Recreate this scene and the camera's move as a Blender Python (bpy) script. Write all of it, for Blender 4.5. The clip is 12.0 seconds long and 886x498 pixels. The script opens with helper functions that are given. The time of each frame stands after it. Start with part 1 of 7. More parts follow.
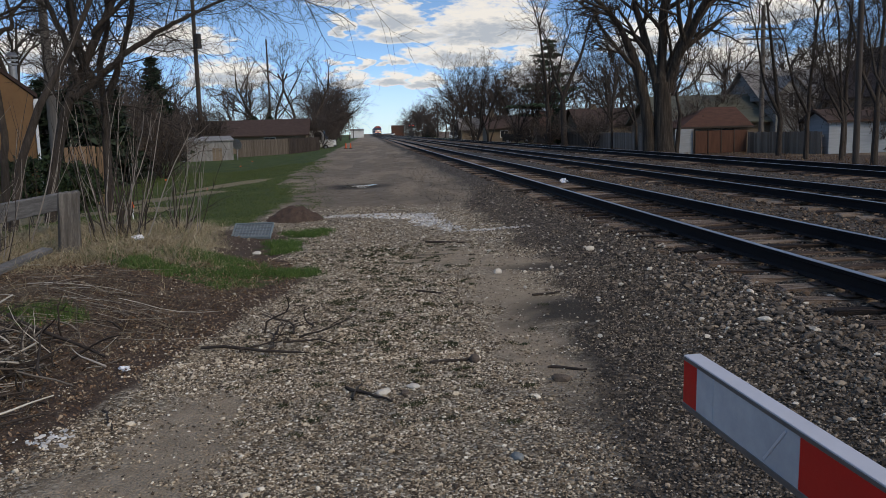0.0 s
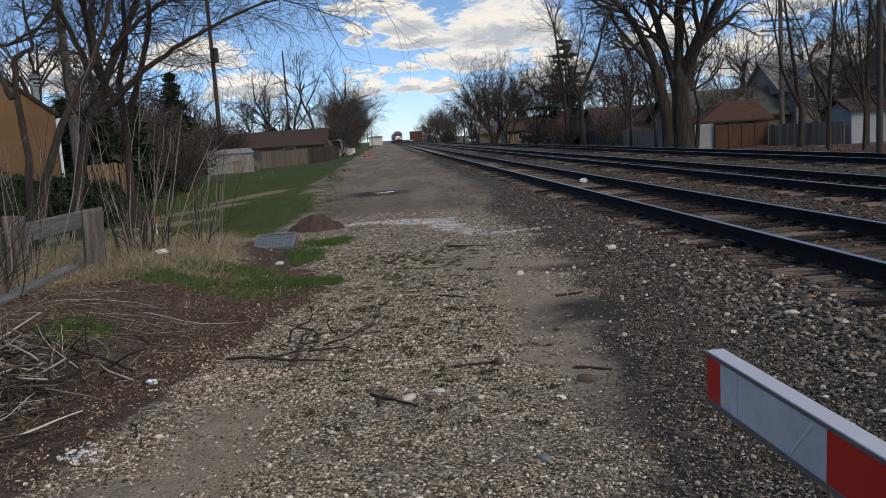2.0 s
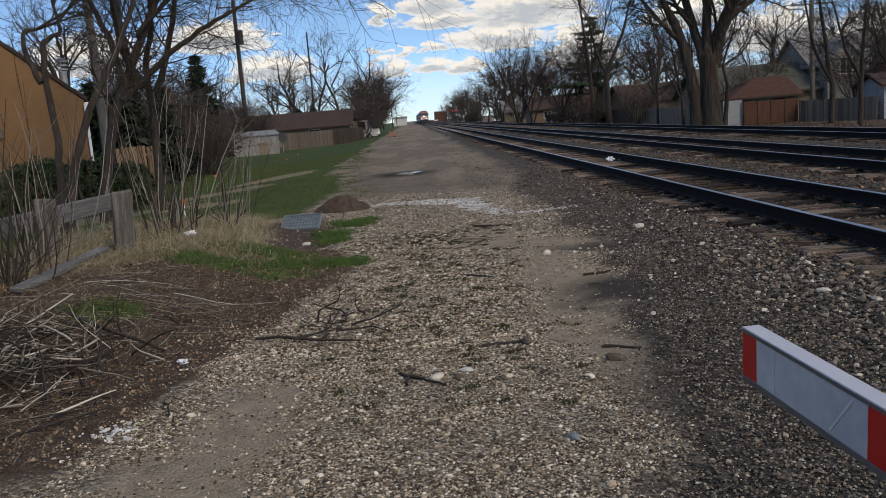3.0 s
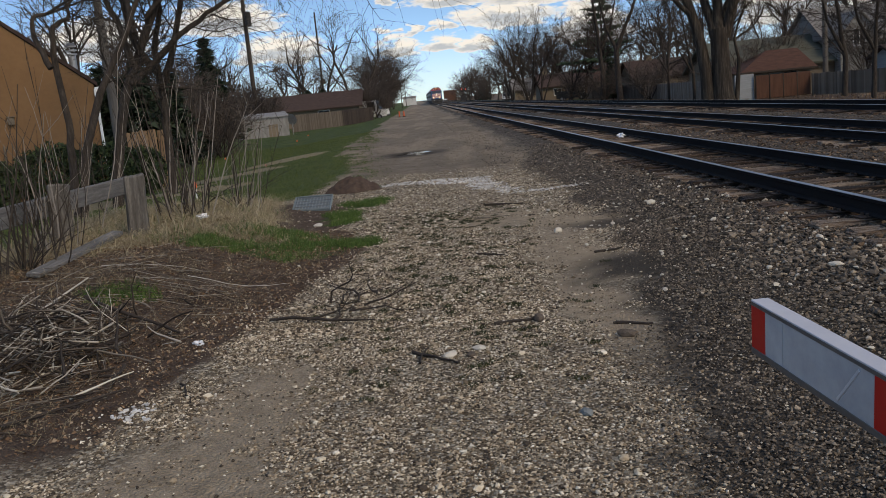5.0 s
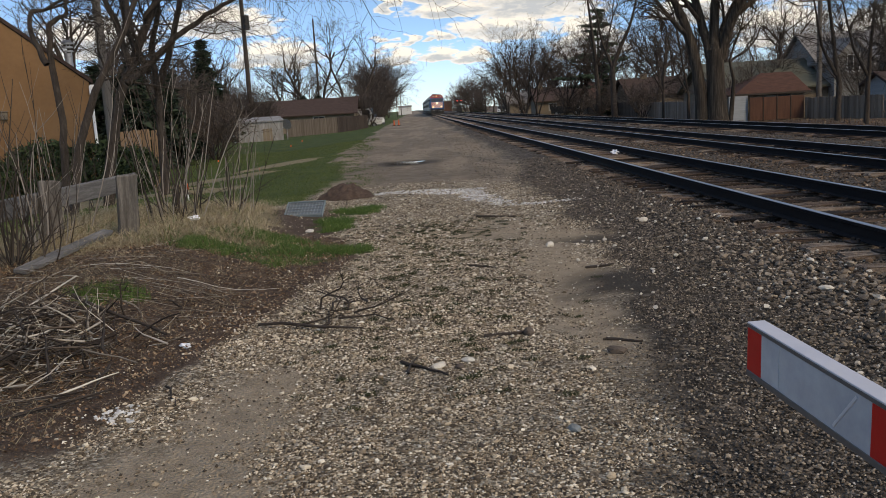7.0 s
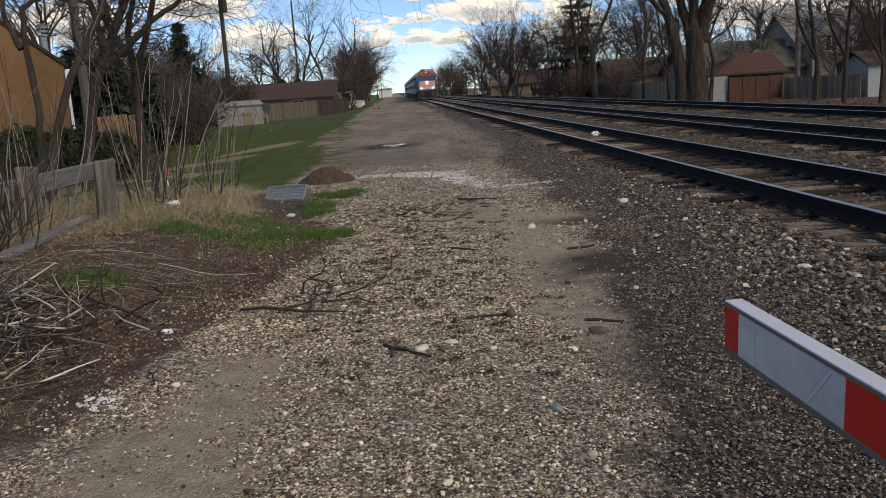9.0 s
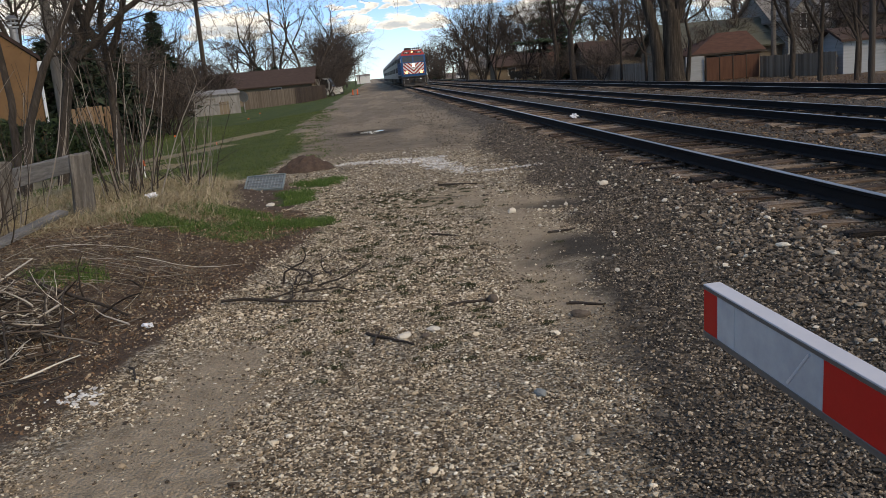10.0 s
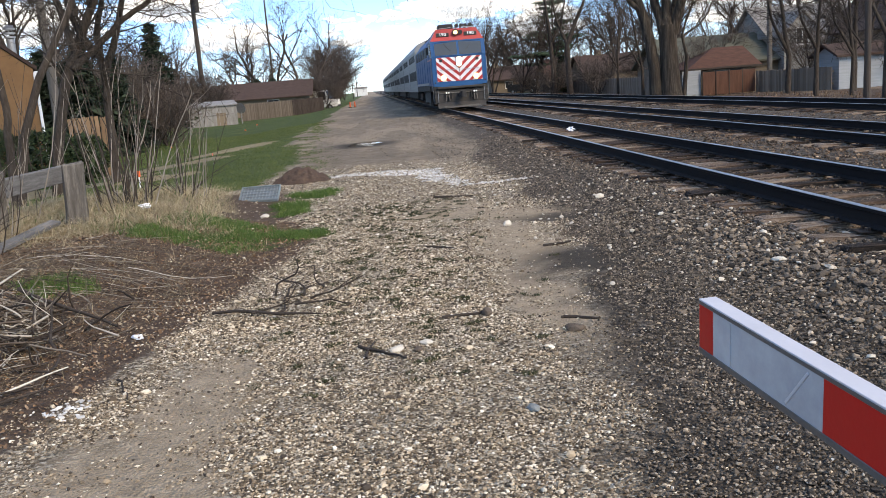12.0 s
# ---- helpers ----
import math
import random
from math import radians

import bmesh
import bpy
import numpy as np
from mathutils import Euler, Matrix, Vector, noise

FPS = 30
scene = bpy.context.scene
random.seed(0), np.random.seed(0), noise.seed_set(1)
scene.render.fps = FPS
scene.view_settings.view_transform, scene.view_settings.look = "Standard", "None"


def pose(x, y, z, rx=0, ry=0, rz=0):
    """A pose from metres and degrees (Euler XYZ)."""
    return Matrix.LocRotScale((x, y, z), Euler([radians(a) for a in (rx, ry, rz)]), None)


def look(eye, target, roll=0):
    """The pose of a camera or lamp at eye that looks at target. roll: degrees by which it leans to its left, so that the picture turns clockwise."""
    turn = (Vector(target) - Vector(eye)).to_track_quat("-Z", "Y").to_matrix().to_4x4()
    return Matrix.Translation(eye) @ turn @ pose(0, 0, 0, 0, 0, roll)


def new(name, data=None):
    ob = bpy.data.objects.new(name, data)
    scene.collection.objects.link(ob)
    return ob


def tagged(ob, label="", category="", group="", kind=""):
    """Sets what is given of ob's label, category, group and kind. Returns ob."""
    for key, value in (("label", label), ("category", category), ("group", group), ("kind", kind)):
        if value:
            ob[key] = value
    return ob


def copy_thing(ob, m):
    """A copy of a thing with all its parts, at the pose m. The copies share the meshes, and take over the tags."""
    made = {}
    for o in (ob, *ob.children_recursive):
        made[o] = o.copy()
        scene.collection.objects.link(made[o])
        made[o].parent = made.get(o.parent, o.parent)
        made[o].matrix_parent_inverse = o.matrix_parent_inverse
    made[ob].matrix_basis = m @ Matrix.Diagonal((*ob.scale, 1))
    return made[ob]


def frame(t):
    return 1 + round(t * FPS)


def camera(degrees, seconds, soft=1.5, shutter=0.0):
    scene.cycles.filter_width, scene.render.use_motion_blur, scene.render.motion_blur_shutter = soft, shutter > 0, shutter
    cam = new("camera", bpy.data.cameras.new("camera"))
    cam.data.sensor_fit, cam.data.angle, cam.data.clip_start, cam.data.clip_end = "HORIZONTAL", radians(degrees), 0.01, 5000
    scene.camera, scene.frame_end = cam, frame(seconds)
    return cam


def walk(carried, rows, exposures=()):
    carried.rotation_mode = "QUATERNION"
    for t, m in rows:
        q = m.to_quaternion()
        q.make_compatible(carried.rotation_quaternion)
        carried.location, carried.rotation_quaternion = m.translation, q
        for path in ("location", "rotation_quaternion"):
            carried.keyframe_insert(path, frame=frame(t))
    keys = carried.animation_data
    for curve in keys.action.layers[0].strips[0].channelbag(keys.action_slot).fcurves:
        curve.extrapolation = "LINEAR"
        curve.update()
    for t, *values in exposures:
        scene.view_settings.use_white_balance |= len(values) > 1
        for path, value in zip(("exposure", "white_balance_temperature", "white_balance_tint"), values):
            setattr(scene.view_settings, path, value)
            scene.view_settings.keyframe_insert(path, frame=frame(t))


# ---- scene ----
cam = camera(55.1, 12.0, soft=0.6)
PATH = [
    (0, (0.1243, -1.2430, 1.7017), (0.2903, 0.7311, 1.4271), -1.77),
    (0.5, (0.1183, -1.2440, 1.6985), (0.2630, 0.7334, 1.4360), -1.16),
    (1, (0.1293, -1.2630, 1.7085), (0.2853, 0.7174, 1.4765), -1.44),
    (1.5, (0.1357, -1.2370, 1.6954), (0.2610, 0.7448, 1.4574), -2.84),
    (2, (0.1370, -1.2420, 1.6976), (0.2514, 0.7375, 1.4359), -3.92),
    (2.5, (0.1383, -1.2420, 1.7015), (0.2335, 0.7356, 1.4183), -4.71),
    (3, (0.1241, -1.2300, 1.6888), (0.1753, 0.7463, 1.3859), -4.54),
    (3.2, (0.1221, -1.2390, 1.6748), (0.1573, 0.7370, 1.3681), -4.64),
    (4.8, (0.1150, -1.2610, 1.6930), (0.1310, 0.7117, 1.3640), -5.40),
    (5, (0.1240, -1.2570, 1.6900), (0.1440, 0.7124, 1.3420), -5.50),
    (5.5, (0.1450, -1.2410, 1.6930), (0.1780, 0.7282, 1.3450), -6.20),
    (6, (0.1274, -1.2310, 1.6889), (0.1524, 0.7445, 1.3810), -5.21),
    (6.5, (0.1100, -1.2460, 1.6910), (0.1540, 0.7319, 1.3980), -3.40),
    (7, (0.1090, -1.2390, 1.6900), (0.1540, 0.7337, 1.3640), -3.40),
    (7.2, (0.1070, -1.2500, 1.6860), (0.1640, 0.7188, 1.3390), -3.80),
    (9, (0.1120, -1.2480, 1.6900), (0.1960, 0.7161, 1.3220), -3.80),
    (9.5, (0.1370, -1.2250, 1.6920), (0.2600, 0.7317, 1.2970), -4.40),
    (10, (0.1240, -1.2330, 1.6970), (0.2470, 0.7217, 1.2920), -4.90),
    (10.5, (0.1290, -1.2140, 1.6890), (0.2280, 0.7427, 1.2870), -5.50),
    (11, (0.1360, -1.2190, 1.6910), (0.2410, 0.7365, 1.2850), -5.80),
    (11.5, (0.1490, -1.2210, 1.6860), (0.2660, 0.7269, 1.2480), -5.70),
    (12, (0.1470, -1.1770, 1.6830), (0.2809, 0.7826, 1.3061), -4.53),
]
walk(cam, [(t, look(e, g, r)) for t, e, g, r in PATH],
     [(0, -0.28, 7150, 10), (0.5, -0.10, 7200, 10), (1, -0.12, 7250, 10), (2, -0.19, 7300, 10), (3, -0.17, 7450, 10), (5, -0.19, 7700, 10), (5.5, -0.16, 7950, 10), (6, 0.09, 7900, 10), (6.5, 0.02, 7950, 10), (9, -0.02, 8000, 10), (9.5, -0.02, 8080, 10), (10.5, 0.30, 8100, 10), (11, 0.40, 8000, 10), (11.5, 0.38, 7650, 10), (12, 0.88, 7500, 10)])

# ---- world and sun ----
SUN_EL, SUN_AZ = 38.0, 138.0   # degrees; azimuth counted clockwise from +y
world = bpy.data.worlds.new("world")
scene.world = world
world.use_nodes = True


def node(tree, kind, **settings):
    n = tree.nodes.new(kind)
    for key, value in settings.items():
        if key == "op":
            n.operation = value
        elif key == "blend":
            n.blend_type = value
        elif key == "dtype":
            n.data_type = value
    return n


def link(tree, a, b):
    tree.links.new(a, b)


def math_node(tree, op, a, b=None, clamp=False):
    n = tree.nodes.new("ShaderNodeMath")
    n.operation, n.use_clamp = op, clamp
    for i, v in enumerate((a, b)):
        if v is None:
            continue
        if isinstance(v, (int, float)):
            n.inputs[i].default_value = v
        else:
            tree.links.new(v, n.inputs[i])
    return n.outputs[0]


def mix_node(tree, fac, a, b, blend="MIX"):
    n = tree.nodes.new("ShaderNodeMix")
    n.data_type, n.blend_type = "RGBA", blend
    for sock, v in ((n.inputs[0], fac), (n.inputs[6], a), (n.inputs[7], b)):
        if isinstance(v, (int, float)):
            sock.default_value = v
        elif isinstance(v, tuple):
            sock.default_value = (*v, 1) if len(v) == 3 else v
        else:
            tree.links.new(v, sock)
    return n.outputs[2]


def noise_node(tree, vec, scale, detail=4.0, rough=0.55, out="Fac"):
    n = tree.nodes.new("ShaderNodeTexNoise")
    n.inputs["Scale"].default_value, n.inputs["Detail"].default_value, n.inputs["Roughness"].default_value = scale, detail, rough
    if vec is not None:
        tree.links.new(vec, n.inputs["Vector"])
    return n.outputs[out]


def ramp_node(tree, fac, stops):
    n = tree.nodes.new("ShaderNodeValToRGB")
    while len(n.color_ramp.elements) < len(stops):
        n.color_ramp.elements.new(0.5)
    for e, (p, c) in zip(n.color_ramp.elements, stops):
        e.position, e.color = p, (*c, 1) if len(c) == 3 else c
    tree.links.new(fac, n.inputs[0])
    return n.outputs[0]


def build_sky():
    t = world.node_tree
    t.nodes.clear()
    out, bg = t.nodes.new("ShaderNodeOutputWorld"), t.nodes.new("ShaderNodeBackground")
    sky = t.nodes.new("ShaderNodeTexSky")
    sky.sky_type, sky.sun_disc = "NISHITA", False
    sky.sun_elevation, sky.sun_rotation = radians(SUN_EL), radians(SUN_AZ)
    sky.air_density, sky.dust_density, sky.ozone_density = 1.0, 0.6, 1.2
    co = t.nodes.new("ShaderNodeTexCoord").outputs["Generated"]
    sep = t.nodes.new("ShaderNodeSeparateXYZ")
    link(t, co, sep.inputs[0])
    x, y, z = sep.outputs
    # the clear sky is taken from a little higher up, as spring air is clean down to the trees
    up = t.nodes.new("ShaderNodeCombineXYZ")
    link(t, x, up.inputs[0])
    link(t, y, up.inputs[1])
    link(t, math_node(t, "ADD", math_node(t, "MULTIPLY", z, 2.6), 0.07), up.inputs[2])
    nrm = t.nodes.new("ShaderNodeVectorMath")
    nrm.operation = "NORMALIZE"
    link(t, up.outputs[0], nrm.inputs[0])
    link(t, nrm.outputs[0], sky.inputs[0])
    # flat-bottomed cumulus: each bank has a middle, a base, a half width and a height
    comb = t.nodes.new("ShaderNodeCombineXYZ")
    link(t, math_node(t, "MULTIPLY", x, 15.0), comb.inputs[0])
    link(t, math_node(t, "MULTIPLY", y, 15.0), comb.inputs[1])
    link(t, math_node(t, "MULTIPLY", z, 42.0), comb.inputs[2])
    n1 = noise_node(t, comb.outputs[0], 1.0, 8.0, 0.62)
    warp = t.nodes.new("ShaderNodeSeparateColor")
    link(t, noise_node(t, comb.outputs[0], 2.1, 3.0, 0.5, "Color"), warp.inputs[0])
    puff = noise_node(t, comb.outputs[0], 5.0, 5.0, 0.58)
    ax0 = math_node(t, "DIVIDE", x, math_node(t, "MAXIMUM", y, 0.05))
    ax = math_node(t, "ADD", ax0, math_node(t, "MULTIPLY", math_node(t, "SUBTRACT", warp.outputs[0], 0.5), 0.075))
    zz = math_node(t, "ADD", z, math_node(t, "MULTIPLY", math_node(t, "SUBTRACT", warp.outputs[1], 0.5), 0.020))

    def square(v):
        return math_node(t, "MULTIPLY", v, v)

    dens, belly = -3.0, -3.0
    for cx, base, half, high in ((-0.013, 0.146, 0.055, 0.016), (0.035, 0.122, 0.044, 0.034), (-0.025, 0.115, 0.018, 0.019), (0.145, 0.104, 0.088, 0.052),
                                 (0.045, 0.105, 0.054, 0.020), (0.105, 0.079, 0.070, 0.030), (0.027, 0.079, 0.014, 0.011), (0.037, 0.057, 0.026, 0.016),
                                 (0.073, 0.052, 0.023, 0.018), (-0.013, 0.056, 0.025, 0.023), (-0.001, 0.078, 0.012, 0.009), (0.205, 0.054, 0.046, 0.052),
                                 (-0.028, 0.081, 0.014, 0.007), (-0.155, 0.062, 0.055, 0.030), (-0.215, 0.098, 0.075, 0.032), (-0.36, 0.082, 0.085, 0.040),
                                 (-0.47, 0.050, 0.09, 0.05), (0.33, 0.086, 0.06, 0.034), (0.43, 0.055, 0.07, 0.042), (0.56, 0.040, 0.09, 0.045), (0.50, 0.108, 0.07, 0.03)):
        dx2 = square(math_node(t, "DIVIDE", math_node(t, "SUBTRACT", ax, cx), half))
        dz = math_node(t, "DIVIDE", math_node(t, "SUBTRACT", zz, base), high)
        up2 = square(math_node(t, "MAXIMUM", dz, math_node(t, "MULTIPLY", dz, -4.0)))
        dens = math_node(t, "MAXIMUM", dens, math_node(t, "SUBTRACT", 1.0, math_node(t, "ADD", dx2, up2)))
        low2 = square(math_node(t, "DIVIDE", math_node(t, "SUBTRACT", dz, 0.10), 0.34))
        belly = math_node(t, "MAXIMUM", belly, math_node(t, "SUBTRACT", 1.0, math_node(t, "ADD", dx2, low2)))
    # scattered cloud over the rest of the sky
    side = math_node(t, "SUBTRACT", 1.0, math_node(t, "DIVIDE", math_node(t, "SUBTRACT", math_node(t, "ABSOLUTE", ax0), 0.62), 0.2), True)
    side = math_node(t, "MULTIPLY", side, math_node(t, "SUBTRACT", 1.0, math_node(t, "DIVIDE", math_node(t, "SUBTRACT", z, 0.2), 0.15), True))
    rest = math_node(t, "SUBTRACT", math_node(t, "MULTIPLY", math_node(t, "SUBTRACT", n1, 0.565), 8.0), math_node(t, "MULTIPLY", side, 4.0))
    ruffle = math_node(t, "MULTIPLY", math_node(t, "SUBTRACT", puff, 0.5), 1.7)
    dens = math_node(t, "MAXIMUM", math_node(t, "ADD", dens, ruffle), rest)
    mask = ramp_node(t, dens, [(0.0, (0, 0, 0)), (0.12, (0.25, 0.25, 0.25)), (0.38, (0.85, 0.85, 0.85)), (0.7, (1, 1, 1))])
    shade = ramp_node(t, math_node(t, "ADD", belly, ruffle), [(0.15, (0, 0, 0)), (0.95, (0.9, 0.9, 0.9))])
    body = mix_node(t, shade, (1.06, 1.04, 1.01), (0.50, 0.57, 0.68))
    clear = mix_node(t, 1.0, sky.outputs[0], (0.19, 0.235, 0.27), "MULTIPLY")
    haze = math_node(t, "SUBTRACT", 1.0, math_node(t, "DIVIDE", math_node(t, "MAXIMUM", z, 0.0), 0.075), True)
    clear = mix_node(t, math_node(t, "MULTIPLY", haze, 0.7), clear, (0.78, 0.90, 0.96))
    link(t, mix_node(t, math_node(t, "MULTIPLY", mask, 0.93), clear, body), bg.inputs[0])
    bg.inputs[1].default_value = 1.0
    link(t, bg.outputs[0], out.inputs[0])


build_sky()
sun = new("sun", bpy.data.lights.new("sun", "SUN"))
sun.data.energy, sun.data.angle, sun.data.color = 2.3, radians(26), (1.0, 0.85, 0.67)
_a, _e = radians(SUN_AZ), radians(SUN_EL)
sun.matrix_world = look((math.sin(_a) * math.cos(_e) * 50, math.cos(_a) * math.cos(_e) * 50, math.sin(_e) * 50), (0, 0, 0))


# ---- materials ----
def material(name, stops, scale=6.0, rough=0.8, bump=0.2, bump_scale=None, metal=0.0, stretch=(1, 1, 1),
             island=0.0, per_object=0.0, fine=0.35, spec=0.3, world_space=False):
    """Noise at two scales through a ramp of colours, with relief; island and per_object vary the value piece by piece."""
    m = bpy.data.materials.new(name)
    m.use_nodes = True
    t = m.node_tree
    b = t.nodes["Principled BSDF"]
    if world_space:
        co = t.nodes.new("ShaderNodeNewGeometry").outputs["Position"]
    else:
        co = t.nodes.new("ShaderNodeTexCoord").outputs["Object"]
    mp = t.nodes.new("ShaderNodeMapping")
    mp.inputs["Scale"].default_value = stretch
    link(t, co, mp.inputs[0])
    big = noise_node(t, mp.outputs[0], scale, 3.0)
    small = noise_node(t, mp.outputs[0], scale * 9, 4.0, 0.65)
    f = math_node(t, "ADD", math_node(t, "MULTIPLY", big, 1 - fine), math_node(t, "MULTIPLY", small, fine))
    if island:
        r = t.nodes.new("ShaderNodeNewGeometry").outputs["Random Per Island"]
        f = math_node(t, "ADD", math_node(t, "MULTIPLY", f, 1 - island), math_node(t, "MULTIPLY", r, island))
    if per_object:
        r = t.nodes.new("ShaderNodeObjectInfo").outputs["Random"]
        f = math_node(t, "ADD", math_node(t, "MULTIPLY", f, 1 - per_object), math_node(t, "MULTIPLY", r, per_object))
    link(t, ramp_node(t, f, stops), b.inputs["Base Color"])
    b.inputs["Roughness"].default_value, b.inputs["Metallic"].default_value = rough, metal
    b.inputs["Specular IOR Level"].default_value = spec
    if bump:
        bp = t.nodes.new("ShaderNodeBump")
        bp.inputs["Strength"].default_value, bp.inputs["Distance"].default_value = bump, 0.02
        link(t, noise_node(t, mp.outputs[0], bump_scale or scale * 6, 5.0, 0.65), bp.inputs["Height"])
        link(t, bp.outputs[0], b.inputs["Normal"])
    return m


def glow(name, colour, strength):
    m = bpy.data.materials.new(name)
    m.use_nodes = True
    b = m.node_tree.nodes["Principled BSDF"]
    b.inputs["Base Color"].default_value = (*colour, 1)
    b.inputs["Emission Color"].default_value = (*colour, 1)
    b.inputs["Emission Strength"].default_value = strength
    return m


def glassy(name, colour, rough=0.08):
    m = bpy.data.materials.new(name)
    m.use_nodes = True
    b = m.node_tree.nodes["Principled BSDF"]
    b.inputs["Base Color"].default_value = (*colour, 1)
    b.inputs["Roughness"].default_value = rough
    b.inputs["Specular IOR Level"].default_value = 0.4
    return m


def two(a, b):
    return [(0.25, a), (0.75, b)]


PEBBLE = [(0.12, (0.050, 0.038, 0.028)), (0.28, (0.105, 0.079, 0.053)), (0.50, (0.255, 0.198, 0.135)), (0.70, (0.43, 0.352, 0.250)), (0.86, (0.63, 0.55, 0.425)), (0.97, (0.84, 0.80, 0.71))]
CRUSHED = [(0.0, (0.014, 0.0115, 0.009)), (0.28, (0.050, 0.041, 0.032)), (0.54, (0.122, 0.098, 0.075)), (0.79, (0.205, 0.165, 0.126)), (0.91, (0.32, 0.262, 0.195)), (0.98, (0.68, 0.64, 0.57))]
RUSTY = [(p, (r * 0.95, g * 0.80, b * 0.68)) for p, (r, g, b) in CRUSHED]
M_PEBBLE = material("pebbles", PEBBLE, 30, 0.85, 0.3, island=0.85)
M_BALLAST = material("ballast", CRUSHED, 22, 0.85, 0.4, island=0.88)
M_BALLASTRUST = material("rust-stained ballast", RUSTY, 22, 0.85, 0.4, island=0.88)
M_RAIL = material("rail steel side", [(0.2, (0.008, 0.008, 0.010)), (0.6, (0.014, 0.013, 0.014)), (0.9, (0.03, 0.022, 0.018))], 3, 0.8, 0.15, spec=0.12, stretch=(4, 0.4, 4))
M_RAILTOP = material("polished rail head", two((0.36, 0.36, 0.37), (0.52, 0.52, 0.53)), 3, 0.34, 0.03, metal=0.9, stretch=(8, 0.3, 8))
M_TIE = material("weathered tie", [(0.40, (0.010, 0.007, 0.005)), (0.47, (0.062, 0.039, 0.026)), (0.54, (0.155, 0.108, 0.076)), (0.63, (0.34, 0.275, 0.215))], 3, 0.9, 1.0, 30, stretch=(0.4, 15, 12), per_object=0.20)
M_PLATE = material("rusty plate", two((0.03, 0.024, 0.021), (0.075, 0.045, 0.03)), 20, 0.8, 0.3)
M_BARK = material("grey brown bark", [(0.3, (0.014, 0.011, 0.009)), (0.5, (0.04, 0.031, 0.025)), (0.72, (0.085, 0.069, 0.056))], 5, 0.9, 1.0, 22, stretch=(3, 3, 0.6))
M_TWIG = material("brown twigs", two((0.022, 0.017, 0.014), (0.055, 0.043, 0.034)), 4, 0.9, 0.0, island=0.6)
# far twigs get a paler colour that paints in the haze
M_TWIGHAZE = material("distant twigs paled for haze", two((0.05, 0.04, 0.035), (0.115, 0.092, 0.078)), 1, 0.95, 0.0, island=0.7)
M_BARKPALE = material("pale shoots", two((0.11, 0.09, 0.075), (0.32, 0.285, 0.245)), 3, 0.85, 0.2, island=0.5)
M_BARKBIG = material("furrowed bark", [(0.3, (0.011, 0.008, 0.006)), (0.5, (0.046, 0.035, 0.026)), (0.7, (0.125, 0.097, 0.071))], 2.2, 0.95, 1.0, 9, stretch=(4, 4, 0.35))
M_NEEDLE = material("dark needles", two((0.010, 0.019, 0.011), (0.026, 0.040, 0.021)), 2, 0.8, 0.0, island=0.7)
M_PINE = material("blue-green pine needles", two((0.030, 0.055, 0.034), (0.075, 0.112, 0.064)), 2, 0.8, 0.0, island=0.7)
M_SHRUB = material("evergreen shrub leaves", two((0.022, 0.034, 0.014), (0.065, 0.085, 0.03)), 4, 0.8, 0.0, island=0.7)
M_GREEN = material("spring grass", [(0.1, (0.03, 0.06, 0.012)), (0.5, (0.055, 0.105, 0.022)), (0.85, (0.115, 0.165, 0.042))], 1.2, 0.8, 0.0, island=0.55)
M_LAWN = material("mown lawn", [(0.1, (0.032, 0.050, 0.012)), (0.5, (0.066, 0.096, 0.024)), (0.85, (0.135, 0.150, 0.050))], 0.5, 0.8, 0.0, island=0.45)
M_STRAW = material("dry grass", [(0.1, (0.13, 0.10, 0.06)), (0.5, (0.29, 0.235, 0.145)), (0.9, (0.48, 0.405, 0.27))], 3, 0.85, 0.0, island=0.7)
M_LEAF = material("dead leaves", [(0.1, (0.06, 0.033, 0.019)), (0.45, (0.17, 0.10, 0.055)), (0.7, (0.22, 0.142, 0.085)), (0.92, (0.31, 0.235, 0.158))], 3, 0.85, 0.0, island=0.85)
M_STICK = material("dead sticks", [(0.1, (0.025, 0.018, 0.014)), (0.4, (0.08, 0.06, 0.045)), (0.65, (0.20, 0.17, 0.138)), (0.9, (0.52, 0.48, 0.41))], 3, 0.9, 0.3, island=0.8)
M_DARKSTICK = material("dark fallen wood", two((0.018, 0.014, 0.012), (0.06, 0.047, 0.038)), 12, 0.9, 0.5)
M_BONE = material("bleached stick", two((0.36, 0.33, 0.28), (0.55, 0.51, 0.44)), 12, 0.85, 0.3)
M_WOODGREY = material("grey weathered wood", [(0.25, (0.034, 0.030, 0.026)), (0.5, (0.105, 0.094, 0.083)), (0.75, (0.24, 0.218, 0.192))], 3, 0.92, 0.6, 24, stretch=(7, 7, 0.7))
M_WOODLONG = material("grey weathered board", [(0.25, (0.045, 0.043, 0.042)), (0.5, (0.125, 0.120, 0.116)), (0.75, (0.25, 0.243, 0.236))], 3, 0.92, 0.6, 24, stretch=(7, 0.7, 7))
M_FENCE = material("brown fence boards", [(0.2, (0.03, 0.022, 0.017)), (0.5, (0.068, 0.052, 0.041)), (0.8, (0.13, 0.105, 0.085))], 1.5, 0.92, 0.4, 20, stretch=(3, 3, 0.5), per_object=0.4)
M_FENCEDARK = material("dark stained fence boards", two((0.028, 0.021, 0.018), (0.06, 0.046, 0.038)), 1.5, 0.9, 0.4, 20, stretch=(3, 3, 0.5), per_object=0.4)
M_FENCELEFT = material("weathered brown-grey boards", two((0.075, 0.06, 0.048), (0.15, 0.125, 0.10)), 1.5, 0.92, 0.4, 20, stretch=(3, 3, 0.5), per_object=0.4)
